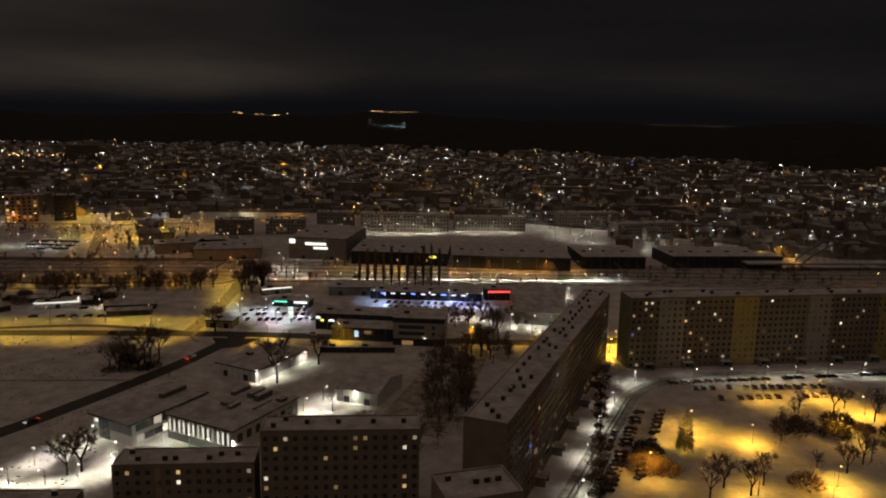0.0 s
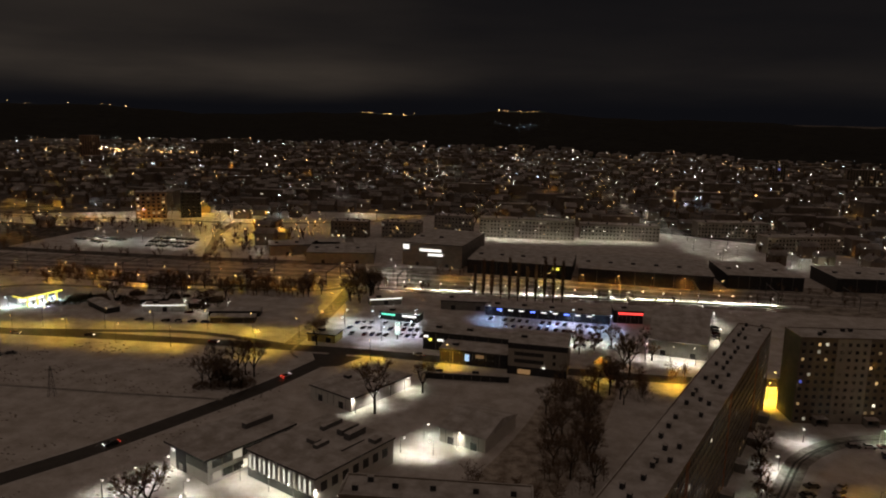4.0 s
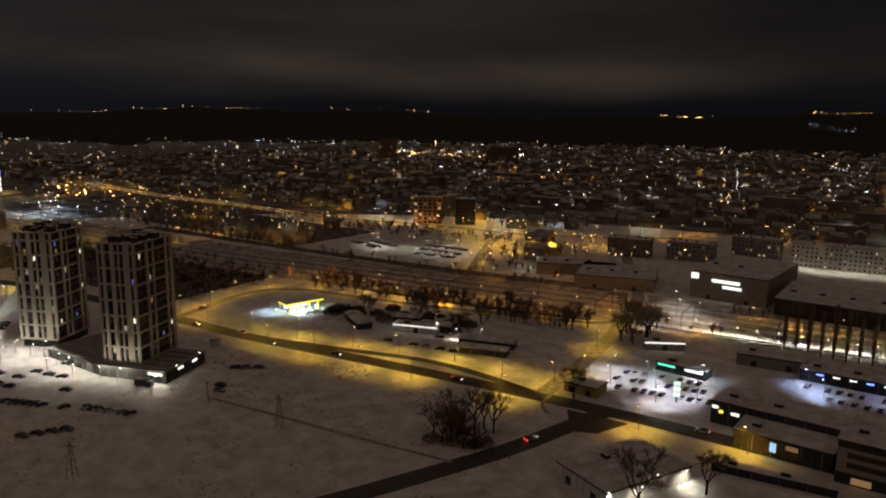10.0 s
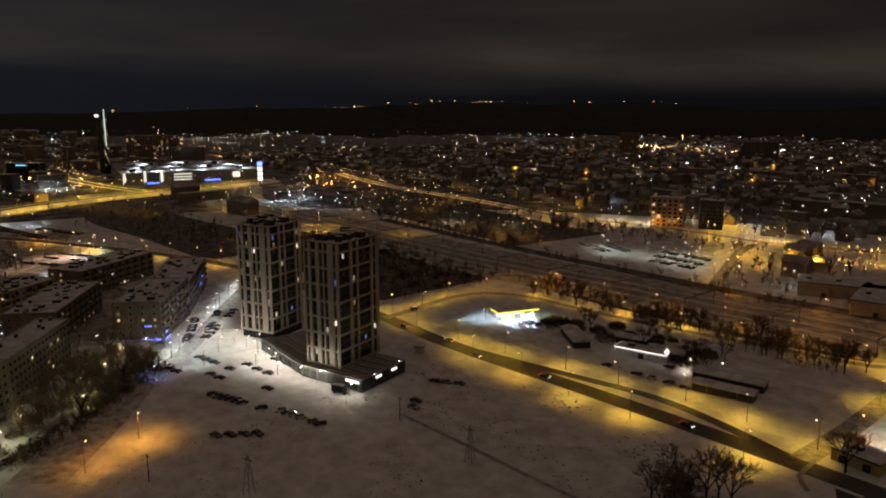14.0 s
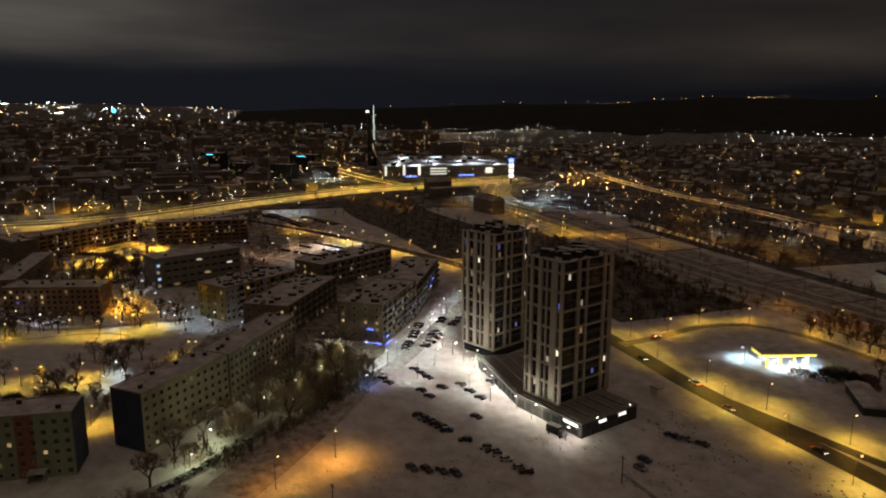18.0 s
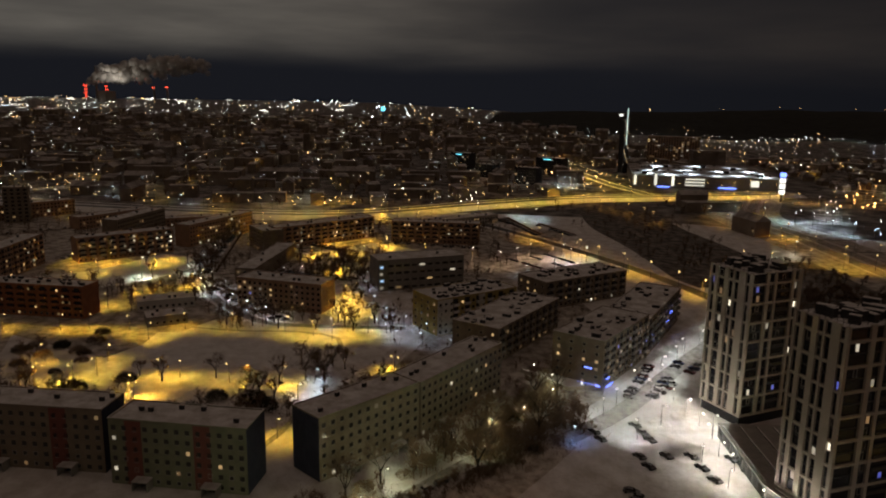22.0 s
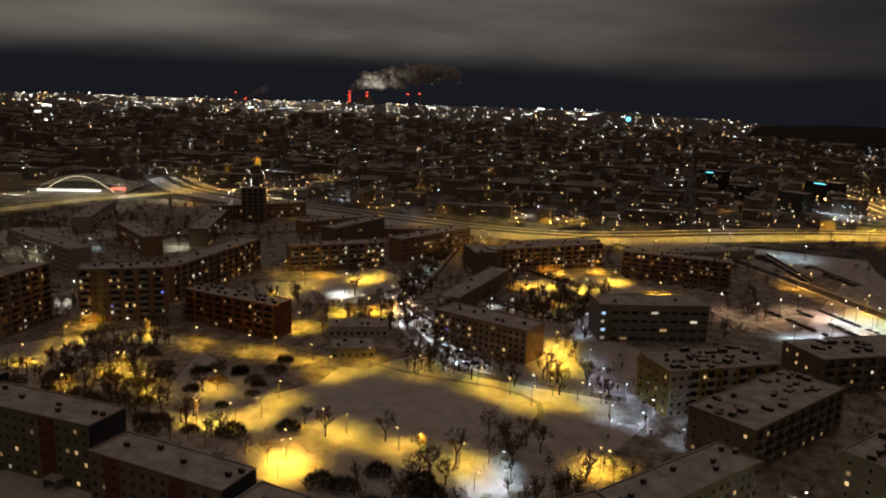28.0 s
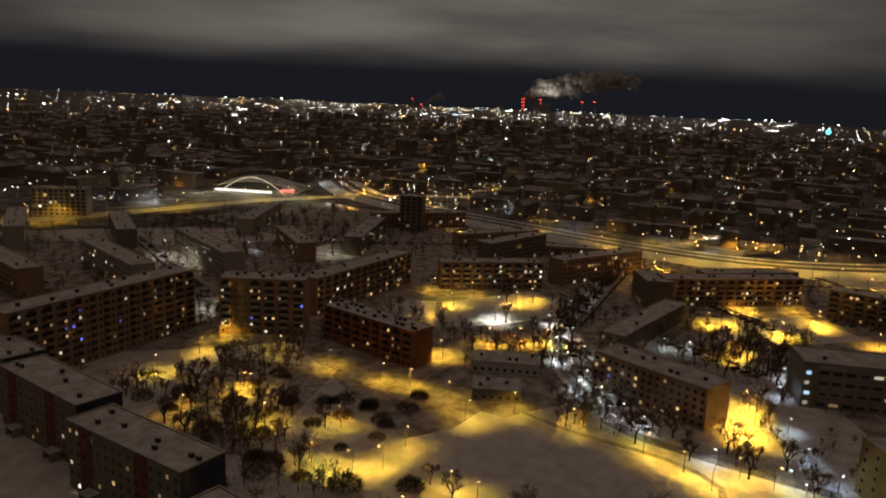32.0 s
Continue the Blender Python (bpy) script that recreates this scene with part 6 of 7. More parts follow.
# avenue, slip, loop
for x, y in ((-315, 326), (-290, 322), (-262, 323), (-236, 326), (-208, 331), (-185, 333), (-162, 340), (-140, 340), (-117, 338), (-128, 316), (-112, 352), (-118, 386), (-125, 424), (-128, 446), (-78, 316), (-45, 317), (-15, 316), (15, 316),
             (-240, 312), (-215, 314), (-190, 312), (-165, 313)):
    street_lamp(x, y, "sodium", 9, 1000, col=AVENUE_LAMP, cone=148)
for x, y in ((-314, 344), (-321, 366), (-314, 388), (-292, 401), (-266, 404), (-238, 408), (-212, 412), (-186, 418), (-160, 423), (-140, 428)):
    street_lamp(x, y, "sodium", 7, 850, col=(1.0, 0.47, 0.045), cone=148)
for x, y in ((45, 316), (66, 302), (74, 308), (77, 297), (62, 330), (80, 318)):
    street_lamp(x, y, "sodium", 7, 2000, cone=158)
for x, y in ((-430, 306), (-470, 303), (-520, 276), (-570, 255), (-620, 228)):
    street_lamp(x, y, "sodium", 9, 1400)
# estate park and parking
for x, y in ((82, 229), (100, 219), (75, 214), (62, 196), (113, 192), (88, 186), (120, 258), (143, 260), (150, 244), (104, 178), (130, 224)):
    street_lamp(x, y, "sodium", 7, 1800, col=(1.0, 0.47, 0.05), cone=168)
for x, y in ((76, 272), (100, 276), (114, 277), (130, 280), (144, 282), (158, 285), (173, 287), (63, 250), (54, 228), (46, 206), (38, 184)):
    street_lamp(x, y, "white", 5, 420, cone=156)
# campus
for x, y in ((-116, 195), (-112, 203), (-108, 211), (-92, 194), (-100, 188), (-107, 184), (-117, 184), (-86, 212), (-122, 178), (-96, 200)):
    street_lamp(x, y, "white", 5, 540, cone=152)
for x, y in ((-42, 249), (-31, 244), (-47, 238), (-37, 238)):
    street_lamp(x, y, "white", 5, 520, cone=146)
# first four are the annexe's wall lamps, last three added to brighten the school
for x, y in ((-68.5, 263), (-64.5, 271.5), (-60.5, 280), (-57, 287), (-82, 217), (-86, 221), (-76, 208), (-68, 205), (-62, 202)):
    street_lamp(x, y, "white", 5, 380, cone=156)
# foot of the towers
for x, y in ((-238, 253), (-240, 266), (-246, 280), (-255, 250), (-264, 249), (-272, 243), (-281, 248), (-290, 247), (-301, 249), (-310, 248), (-320, 247), (-330, 246)):
    street_lamp(x, y, "white", 5, 270, point=True)
for x, y in ((-316, 219), (-310, 236), (-324, 225), (-330, 238), (-340, 236), (-348, 247), (-356, 249), (-366, 258), (-376, 264), (-388, 274), (-398, 282), (-412, 292), (-300, 226), (-284, 240), (-304, 250)):
    street_lamp(x, y, "white", 7, 680, col=(0.95, 0.93, 0.86), cone=142)
for x, y in ((-236, 112), (-271, 152), (-279, 161), (-288, 170), (-285, 180), (-300, 182), (-312, 192), (-325, 203), (-257, 147)):
    street_lamp(x, y, "white", 5, 200, col=(0.95, 1.0, 0.60), point=True)
street_lamp(-250, 186, "sodium", 9, 1500, col=(1.0, 0.33, 0.035), cone=150)
street_lamp(-238, 168, "sodium", 9, 700, col=(1.0, 0.33, 0.035), cone=150)
street_lamp(-299, 207, "cool", 5, 170, col=(0.3, 0.45, 1.0))
for x, y in ((-350, 199), (-340, 207), (-332, 216)):
    street_lamp(x, y, "white", 5, 150)
# filling station, shops, depots
for x, y in ((-268, 360), (-262, 370), (-276, 352), (-258, 358)):
    street_lamp(x, y, "cool", 5, 1400, cone=158)
for x, y in ((-190, 368), (-178, 366), (-168, 372)):
    street_lamp(x, y, "white", 5, 350)
for x, y in ((-100, 352), (-84, 356), (-68, 352), (-90, 366), (-70, 372), (-104, 364), (-80, 342)):
    street_lamp(x, y, "cool", 7, 760, col=(0.92, 0.92, 1.0), cone=154)
for x, y in ((-30, 382), (-8, 385), (14, 386), (-36, 390), (4, 390), (22, 384)):
    street_lamp(x, y, "cool", 7, 900, col=(0.5, 0.6, 1.0))
for x, y in ((4, 358), (20, 362), (34, 343), (44, 342), (54, 341), (64, 341), (68, 390), (72, 404), (70, 376), (70, 416)):
    street_lamp(x, y, "white", 7, 1000)
for k in range(24):
    street_lamp(-110 + k * 9.6, 438.5 + k * 0.58, "white", 5, 900, cone=138)
# added amber lamps that give the strip by the warehouses its orange glow
for k in range(9):
    street_lamp(-70 + k * 20, 474 + k * 0.9, "sodium", 7, 900, col=(1.0, 0.42, 0.07), cone=156)
for x, y in ((-104, 462), (-108, 480), (-92, 460), (-70, 628), (-40, 628), (-10, 630), (30, 640), (60, 640), (108, 520), (96, 620), (112, 640), (124, 600), (-55, 626), (-25, 628), (14, 640), (46, 644), (110, 580), (104, 560)):
    street_lamp(x, y, "white", 9, 760, cone=150)
for x, y in ((-352, 536), (-340, 524), (-318, 538), (-300, 530), (-282, 545), (-280, 526), (-302, 556)):
    street_lamp(x, y, "white", 9, 1000, cone=160)
# modern houses and estate interior
for x, y in ((-398, 142), (-384, 158), (-376, 170), (-404, 138), (-388, 146), (-470, 126), (-494, 124), (-440, 132), (-420, 139), (-407, 149), (-398, 160), (-391, 172)):
    street_lamp(x, y, "cool", 5, 160, col=(0.75, 0.84, 1.0), cone=140)
for x, y in ((-530, 250), (-548, 236), (-560, 222)):
    street_lamp(x, y, "white", 9, 1800, col=PINK)
street_lamp(-520, 232, "cool", 9, 1500)
street_lamp(-508, 215, "cool", 7, 900)
for x, y in ((-420, 84), (-440, 62), (-470, 38), (-412, 94), (-500, 22), (-330, 126), (-326, 118), (-455, 50), (-430, 72), (-484, 32), (-530, 20), (-560, 16), (-404, 118), (-466, 52), (-488, 38), (-545, 20), (-455, 44), (-431, 64), (-414, 80), (-499, 74), (-503, 84)):
    street_lamp(x, y, "white", 5, 300, col=(0.9, 0.95, 1.0))
for x, y in ((-384, -112), (-360, -116), (-410, -120), (-450, -130), (-480, -180), (-520, -200), (-452, -180)):
    street_lamp(x, y, "cool", 7, 450)


# ---- bare woods and hedges that fill the gaps between blocks, too many to count ----
def wild(name, label, areas, seed, tall=1.0, fine=3):
    """Bare trees with rounded crowns of fine twigs over low undergrowth."""
    rn = random.Random(seed)
    q = Geo()
    for x0, y0, x1, y1, n in areas:
        for _ in range(n):
            x, y, h = rn.uniform(x0, x1), rn.uniform(y0, y1), rn.uniform(4.5, 10) * tall
            spread = h * rn.uniform(0.26, 0.4)
            q.stick((x, y, 0), (x, y, h * 0.7), 0.15, 0.07, 4)
            c = Vector((x, y, h * 0.62))
            for _ in range(15):
                a, up = rn.random() * 6.28, rn.uniform(-0.45, 1.0)
                o = spread * math.sqrt(max(0.0, 1 - 0.85 * up * up)) * rn.uniform(0.7, 1.05)
                s0 = Vector((x, y, h * rn.uniform(0.2, 0.62)))
                e = Vector((x + math.cos(a) * o, y + math.sin(a) * o, c.z + up * h * 0.4))
                q.stick(s0, e, 0.07, 0.03, 3)
                for _ in range(fine):
                    m0 = s0.lerp(e, rn.uniform(0.45, 1.0))
                    q.stick(m0, m0 + Vector((rn.uniform(-1, 1), rn.uniform(-1, 1), rn.uniform(-0.3, 1.0))) * (0.3 + 0.13 * h), 0.085, 0.045, 3)
            for _ in range(12):
                u, v, s = x + rn.gauss(0, 2.0), y + rn.gauss(0, 2.0), rn.uniform(0.5, 1.5)
                q.stick((u, v, 0), (u + rn.uniform(-0.8, 0.8), v + rn.uniform(-0.8, 0.8), s), 0.07, 0.03, 3)
    stuff(name, q, ["twig"], label, "trees")


wild("allotment_trees", "bare fruit trees and hedges on dark allotments", ((-480, 338, -330, 410, 240), (-560, 336, -440, 412, 90), (-300, 404, -140, 416, 70), (-310, 414, -140, 434, 130)), 1, 0.7)
wild("trackside_trees", "bare scrub along the railway", ((-560, 478, -180, 492, 80), (-660, 494, -385, 506, 70), (-680, 506, -395, 590, 130), (-250, 505, -150, 530, 24), (-420, 560, -340, 620, 30), (-420, 592, -210, 626, 70), (-740, 596, -420, 622, 80), (-262, 520, -200, 600, 30), (-110, 482, -60, 488, 6), (100, 455, 260, 466, 30), (-140, 436, 60, 442, 22), (120, 482, 250, 494, 24), (-480, 416, -140, 424, 40)), 2, 0.75, 2)
wild("estate_trees", "bare trees between the housing blocks", ((-470, -50, -425, 20, 44), (-480, 26, -440, 50, 26), (-425, 56, -400, 90, 26), (-420, -100, -396, -40, 26), (-480, -110, -430, -76, 40), (-330, -110, -300, -60, 20), (-600, -60, -540, -20, 26), (-640, 30, -580, 60, 24), (-560, 10, -520, 24, 14), (-540, 20, -500, 60, 24), (-560, 60, -480, 128, 90), (-470, 115, -440, 130, 10), (-660, -60, -590, 60, 30), (-680, 60, -610, 230, 50), (-600, 180, -500, 205, 20),
     (-640, 300, -480, 368, 44), (-700, 285, -560, 360, 26), (-800, 270, -640, 390, 26), (-520, -140, -410, -90, 80), (-640, -330, -420, -150, 300), (-420, -330, -300, -130, 150), (-700, -300, -560, -80, 120), (-560, -360, -400, -330, 20), (-350, -130, -300, -100, 10)), 3, 1.0, 2)
wild("park_trees", "bare trees of the park between the blocks", ((-392, -62, -330, -24, 46), (-360, -24, -318, 4, 34), (-405, -52, -360, -40, 8), (-340, 8, -308, 40, 18), (-330, 20, -300, 60, 6), (-372, 6, -350, 14, 4), (-318, 84, -300, 124, 16), (-362, 112, -340, 126, 10), (-420, 96, -404, 130, 5), (-335, 128, -300, 160, 12), (-352, 124, -312, 166, 26)), 4)
wild("copse_trees", "bare trees of a dark copse by the block", ((-5, 226, 14, 300, 52), (0, 296, 30, 318, 20), (-24, 200, 4, 228, 14), (30, 318, 110, 322, 10), (110, 196, 170, 250, 12)), 5)
wild("street_trees", "bare trees and shrubs under white lamps", (*((-282 - 8.6 * i, 159 + 6.8 * i, -275 - 8.6 * i, 166 + 6.8 * i, 16) for i in range(7)), *((-289 - 7 * i, 177 + 7 * i, -281 - 7 * i, 184 + 7 * i, 15) for i in range(5)), (-260, 141, -250, 150, 3), (-240, 122, -228, 146, 26)), 6, 0.8)
wild("street_shrubs", "low bare shrubs along the court lane", (*((-262 - 7 * i, 152 + 7.2 * i, -253 - 7 * i, 161 + 7.2 * i, 16) for i in range(8)), (-272, 146, -264, 152, 6)), 61, 0.36, 2)
wild("garden_shrubs", "low bare shrubs between the modern houses", ((-480, 140, -340, 215, 110), (-450, 205, -380, 270, 40), (-520, 120, -470, 200, 40), (-345, 150, -305, 215, 40), (-440, 100, -400, 160, 24)), 9, 0.34, 1)

# ---- highway lamps: too many to count, one object with its lights ----
hw_posts, hw_spots = Geo(), []
for k_, (pts, gap, off) in enumerate(((HIGHWAY, 36, 14.5), (HIGHWAY, 36, -14.5), (ARENA_ROAD, 22, 8), (SPUR, 16, 8), (FLYOVER, 26, 5), (EXIT_ROAD, 26, -5))):
    acc = 0.0
    for (x0, y0), (x1, y1) in zip(pts[:-1], pts[1:]):
        seg = math.hypot(x1 - x0, y1 - y0)
        while acc < seg:
            t = acc / seg
            nx, ny = -(y1 - y0) / seg, (x1 - x0) / seg
            px_, py_, pz_ = x0 + (x1 - x0) * t + nx * off, y0 + (y1 - y0) * t + ny * off, 0.0 if k_ > 1 else 1.9
            s_ = -1 if off > 0 else 1
            hw_posts.stick((px_, py_, pz_), (px_, py_, pz_ + 12), 0.13, 0.07, 5).stick((px_, py_, pz_ + 11.8), (px_ + nx * 2 * s_, py_ + ny * 2 * s_, pz_ + 12.1), 0.06, 0.05, 4)
            hw_posts.gem(px_ + nx * 2.2 * s_, py_ + ny * 2.2 * s_, pz_ + 12.0, 0.42, 1)
            if k_ > 1 or py_ > -60:
                hw_spots.append((px_ + nx * 2.2 * s_, py_ + ny * 2.2 * s_, pz_ + 11.3))
            acc += gap
        acc -= seg
spur_light = lamp_at("SPOT", 20000, (1.0, 0.53, 0.06), 146, 0.3)
hw_light = lamp_at("SPOT", 6800, (1.0, 0.53, 0.06), 144, 0.3)
hw = stuff("highway_lamps", hw_posts, ["metal", "bulb_sodium"], "tall sodium lamps along the highway and its slip roads", "street lights")
for p in hw_spots:
    child("lamp_light", spur_light if p[0] < -840 and p[1] > 280 else hw_light, hw, p)
# yellow-lit forecourt beside the highway
for x, y in ((-779, 20), (-801, 63), (-761, -4), (-777, 49), (-706, -30), (-690, -140), (-600, -372), (-880, -240)):
    street_lamp(x, y, "sodium", 9, 4600)
street_lamp(-821, 28, "white", 12, 5200)
fl = bpy.data.lights.new("roof_flood", "SPOT")
fl.spot_size, fl.spot_blend = radians(150), 1.0
fl.energy, fl.color, fl.shadow_soft_size = 46000, (0.75, 0.9, 1.0), 0.6
for u, v in ((18, 30), (45, 22), (72, 34), (100, 22), (128, 34), (156, 24), (30, 80), (70, 90), (112, 84), (150, 92), (40, 150), (90, 156), (140, 150)):
    child("flood_lamp", fl, sm, (u, v, 22))

# ---- the town beyond ----
rt = random.Random(77)


def near_place(x, y):
    """True where the hand-built quarter stands."""
    if -500 < x < 260 and 100 < y < 500:
        return True
    if -720 < x < -200 and -440 < y < 340:
        return True
    if y < 340 and x > -200:
        return True
    if -870 < x < -600 and 180 < y < 400:
        return True
    if -1180 < x < -850 and 370 < y < 640:
        return True
    if -800 < x < -640 and -470 < y < -360:
        return True
    if -385 < x < -262 and 500 < y < 580:
        return True
    if -205 < x < 215 and 460 < y < 690 and not (x > 120 and y > 560):
        return True
    return False


def road_gap(x, y, margin=16):
    for name in ("road_north", "road_ramp", "road_highway", "road_flyover", "road_arena", "road_spur", "road_viaduct", "road_avenue"):
        for p in ROADS[name][::3]:
            if abs(p.x - x) < margin + 12 and -margin - (26 if name == "road_north" else 12) < y - p.y < margin + 12:
                return True
    # railway
    if -1100 < x < 700:
        for (x0, y0), (x1, y1) in zip(RAIL[:-1], RAIL[1:]):
            if x0 <= x <= x1:
                return abs(y - (y0 + (y1 - y0) * (x - x0) / (x1 - x0))) < 32
    return False


def house_thing(x, y, ang, l, w, h, pitched):
    t = thing("house", x, y, ang, "plastered town house with a snow-covered %s roof" % ("pitched" if pitched else "flat"), "house", "town houses")
    part("wall", Geo().box(-l / 2, -w / 2, 0, l / 2, w / 2, h), ["houses"], t)
    if pitched:
        part("roof", Geo().gable(0, 0, h + 0.3, h + 0.3 + w * 0.36, l, w, 0).box(-0.5, 0.4, h, 0.5, 1.2, h + w * 0.36 + 1.6, 1), ["far_roof", "tile"], t)
    else:
        part("roof", Geo().box(-l / 2 - 0.2, -w / 2 - 0.2, h, l / 2 + 0.2, w / 2 + 0.2, h + 0.4, 0, 1), ["houses", "far_roof"], t)
    for f in range(int(h / 3)):
        for k in range(max(1, int(l / 4))):
            if rt.random() < 0.07:
                side = rt.choice((-1, 1))
                child("window", win(1.5, 1.4, rt.choice(LITKEYS)), t, (-l / 2 + (k + 0.5) * l / max(1, int(l / 4)), side * (w / 2 + 0.04), f * 3 + 0.9), 0 if side < 0 else math.pi, "lit window")


walls, roofs, panes = Geo(), Geo(), Geo()
far_trees = Geo()
count = 0


def far_house(x, y, ang, l, w, h, pitched):
    z = ground_z(x, y)
    walls.turned_box(x, y, z - 1, z + h, l, w, ang)
    if pitched:
        roofs.gable(x, y, z + h + 0.3, z + h + 0.3 + w * 0.36, l, w, ang)
    else:
        roofs.turned_box(x, y, z + h - 0.1, z + h + 0.4, l + 0.4, w + 0.4, ang)
    c, s = math.cos(ang), math.sin(ang)
    for f in range(int(h / 3)):
        for k in range(max(1, int(l / 5))):
            for side in (-1, 1):
                if rt.random() < 0.05:
                    u, v = -l / 2 + (k + 0.5) * l / max(1, int(l / 5)), side * (w / 2 + 0.06)
                    panes.turned_box(x + c * u - s * v, y + s * u + c * v, z + f * 3 + 0.8, z + f * 3 + 2.3, 1.7, 0.1, ang, rt.choice((0, 0, 1, 2)))


# north: villa streets up to the hills
for gy in range(520, 2500, 27):
    for gx in range(-1500, 1500, 30):
        x, y = gx + rt.uniform(-7, 7) + 0.15 * gy, gy + rt.uniform(-6, 6) - 0.12 * gx
        r = math.hypot(x, y)
        az = math.degrees(math.atan2(-x, y))
        if r < 480 or r > 2450 or not -42 < az < 78 or near_place(x, y) or road_gap(x, y):
            continue
        if hill_height(az, r) > 6 or rt.random() < 0.30 + 0.00012 * r:
            continue
        big = rt.random() < 0.14
        l, w, h = (rt.uniform(22, 42), rt.uniform(11, 14), rt.choice((9, 12, 12, 15))) if big else (rt.uniform(9, 17), rt.uniform(8, 11), rt.choice((6, 6, 9)))
        ang = 0.12 + rt.choice((0, 0, math.pi / 2)) + rt.uniform(-0.08, 0.08)
        if r < 900 and count < 105:
            count += 1
            house_thing(x, y, ang, l, w, h, not big)
        else:
            far_house(x, y, ang, l, w, h, not big)
        for _ in range(rt.choice((1, 2, 3))):
            far_trees.v += [(x + rt.uniform(-16, 16), y + rt.uniform(-15, 15), 0)]
# west: long rows and slabs as far as the port
for gy in range(-2300, 560, 46):
    for gx in range(-3300, -560, 58):
        x, y = gx + rt.uniform(-16, 16) + 0.25 * gy * 0.3, gy + rt.uniform(-10, 10)
        r = math.hypot(x + 150, y - 150)
        if r < 560 or r > 3300 or near_place(x, y) or road_gap(x, y) or rt.random() < 0.22:
            continue
        az = math.degrees(math.atan2(-(x + 150), y - 150))
        if az < 62 or az > 172 or hill_height(az, r) > 4:
            continue
        l, w = rt.uniform(24, 54), rt.uniform(11, 15)
        h = rt.choice((9, 12, 12, 15)) if rt.random() < 0.93 or r < 1000 else rt.choice((30, 33))
        ang = (0.5 if rt.random() < 0.6 else 2.0) + 0.0004 * x + rt.uniform(-0.1, 0.1)
        far_house(x, y, ang, l, w, h, rt.random() < 0.3)
        for _ in range(rt.choice((1, 2, 3))):
            far_trees.v += [(x + rt.uniform(-28, 28), y + rt.uniform(-24, 24), 0)]
stuff("far_house_walls", walls, ["houses"], "plastered town houses in the distance", "houses")
stuff("far_house_roofs", roofs, ["far_roof"], "snow-covered roofs of the distant town", "roofs")
stuff("far_windows", panes, ["lit_warm", "lit_white", "lit_dim"], "lit windows of the distant town", "windows")

# bare treetops between the far houses: loose upright twigs
tt_ = Geo()
for cx_, cy_, cz_ in far_trees.v:
    hh_, gz_ = rt.uniform(6, 12), ground_z(cx_, cy_)
    tt_.stick((cx_, cy_, gz_), (cx_, cy_, gz_ + hh_ * 0.6), 0.3, 0.2, 3)
    for _ in range(7):
        a = rt.random() * 6.28
        e = Vector((cx_ + math.cos(a) * rt.uniform(1.2, 3.4), cy_ + math.sin(a) * rt.uniform(1.2, 3.4), gz_ + hh_ * rt.uniform(0.6, 1.05)))
        tt_.stick((cx_, cy_, gz_ + hh_ * rt.uniform(0.2, 0.5)), e, 0.55, 0.2, 3)
stuff("far_trees", tt_, ["twig"], "bare trees between the distant houses", "trees")

# lights of the distant town: lamp heads on posts, by quarter
amb, whi, coo = Geo(), Geo(), Geo()
posts = Geo()


def far_lamp(x, y, z, geo, r):
    z0 = ground_z(x, y)
    geo.gem(x, y, z0 + z, r * 0.57)
    if z < 16 and z0 < 12:
        posts.stick((x, y, z0), (x, y, z0 + z), 0.12, 0.08, 3)


for k in range(3800):
    r = 520 + 2000 * rt.random() ** 0.75
    az = rt.uniform(-40, 76)
    x, y = -math.sin(math.radians(az)) * r, math.cos(math.radians(az)) * r
    if near_place(x, y) or hill_height(az, r) > 8:
        continue
    u = rt.random()
    # clusters: streets are brighter on the west side
    if noise.noise(Vector((x * 0.006, y * 0.006, 5.0))) < -0.12 and rt.random() < 0.75:
        continue
    far_lamp(x, y, rt.uniform(7, 12), amb if u < (0.14 if az < -8 or az > 48 else 0.3) else (whi if u < 0.78 else coo), (0.10 + 0.0006 * r) * (0.66 if az > 48 else 0.95) * (0.3 + 1.5 * rt.random() ** 3.5))
for k in range(2900):
    r = 560 + 2900 * rt.random() ** 0.8
    az = rt.uniform(62, 170)
    x, y = -150 - math.sin(math.radians(az)) * r, 150 + math.cos(math.radians(az)) * r
    if near_place(x, y) or hill_height(az, r) > 8:
        continue
    if noise.noise(Vector((x * 0.004, y * 0.004, 9.0))) < 0.0 and rt.random() < 0.8:
        continue
    u = rt.random()
    far_lamp(x, y, rt.uniform(9, 15), amb if u < 0.32 else (whi if u < 0.8 else coo), (0.18 + 0.0006 * r) * (0.3 + 1.5 * rt.random() ** 3.5))
for k in range(1600):
    r, az = 600 + 1100 * rt.random(), rt.uniform(76, 168)
    x, y = -150 - math.sin(math.radians(az)) * r, 150 + math.cos(math.radians(az)) * r
    if near_place(x, y) or noise.noise(Vector((x * 0.008, y * 0.008, 4.0))) < 0.05:
        continue
    u = rt.random()
    far_lamp(x, y, rt.uniform(8, 14), amb if u < 0.36 else (whi if u < 0.78 else coo), (0.22 + 0.00052 * r) * (0.35 + 1.2 * rt.random() ** 2.5))
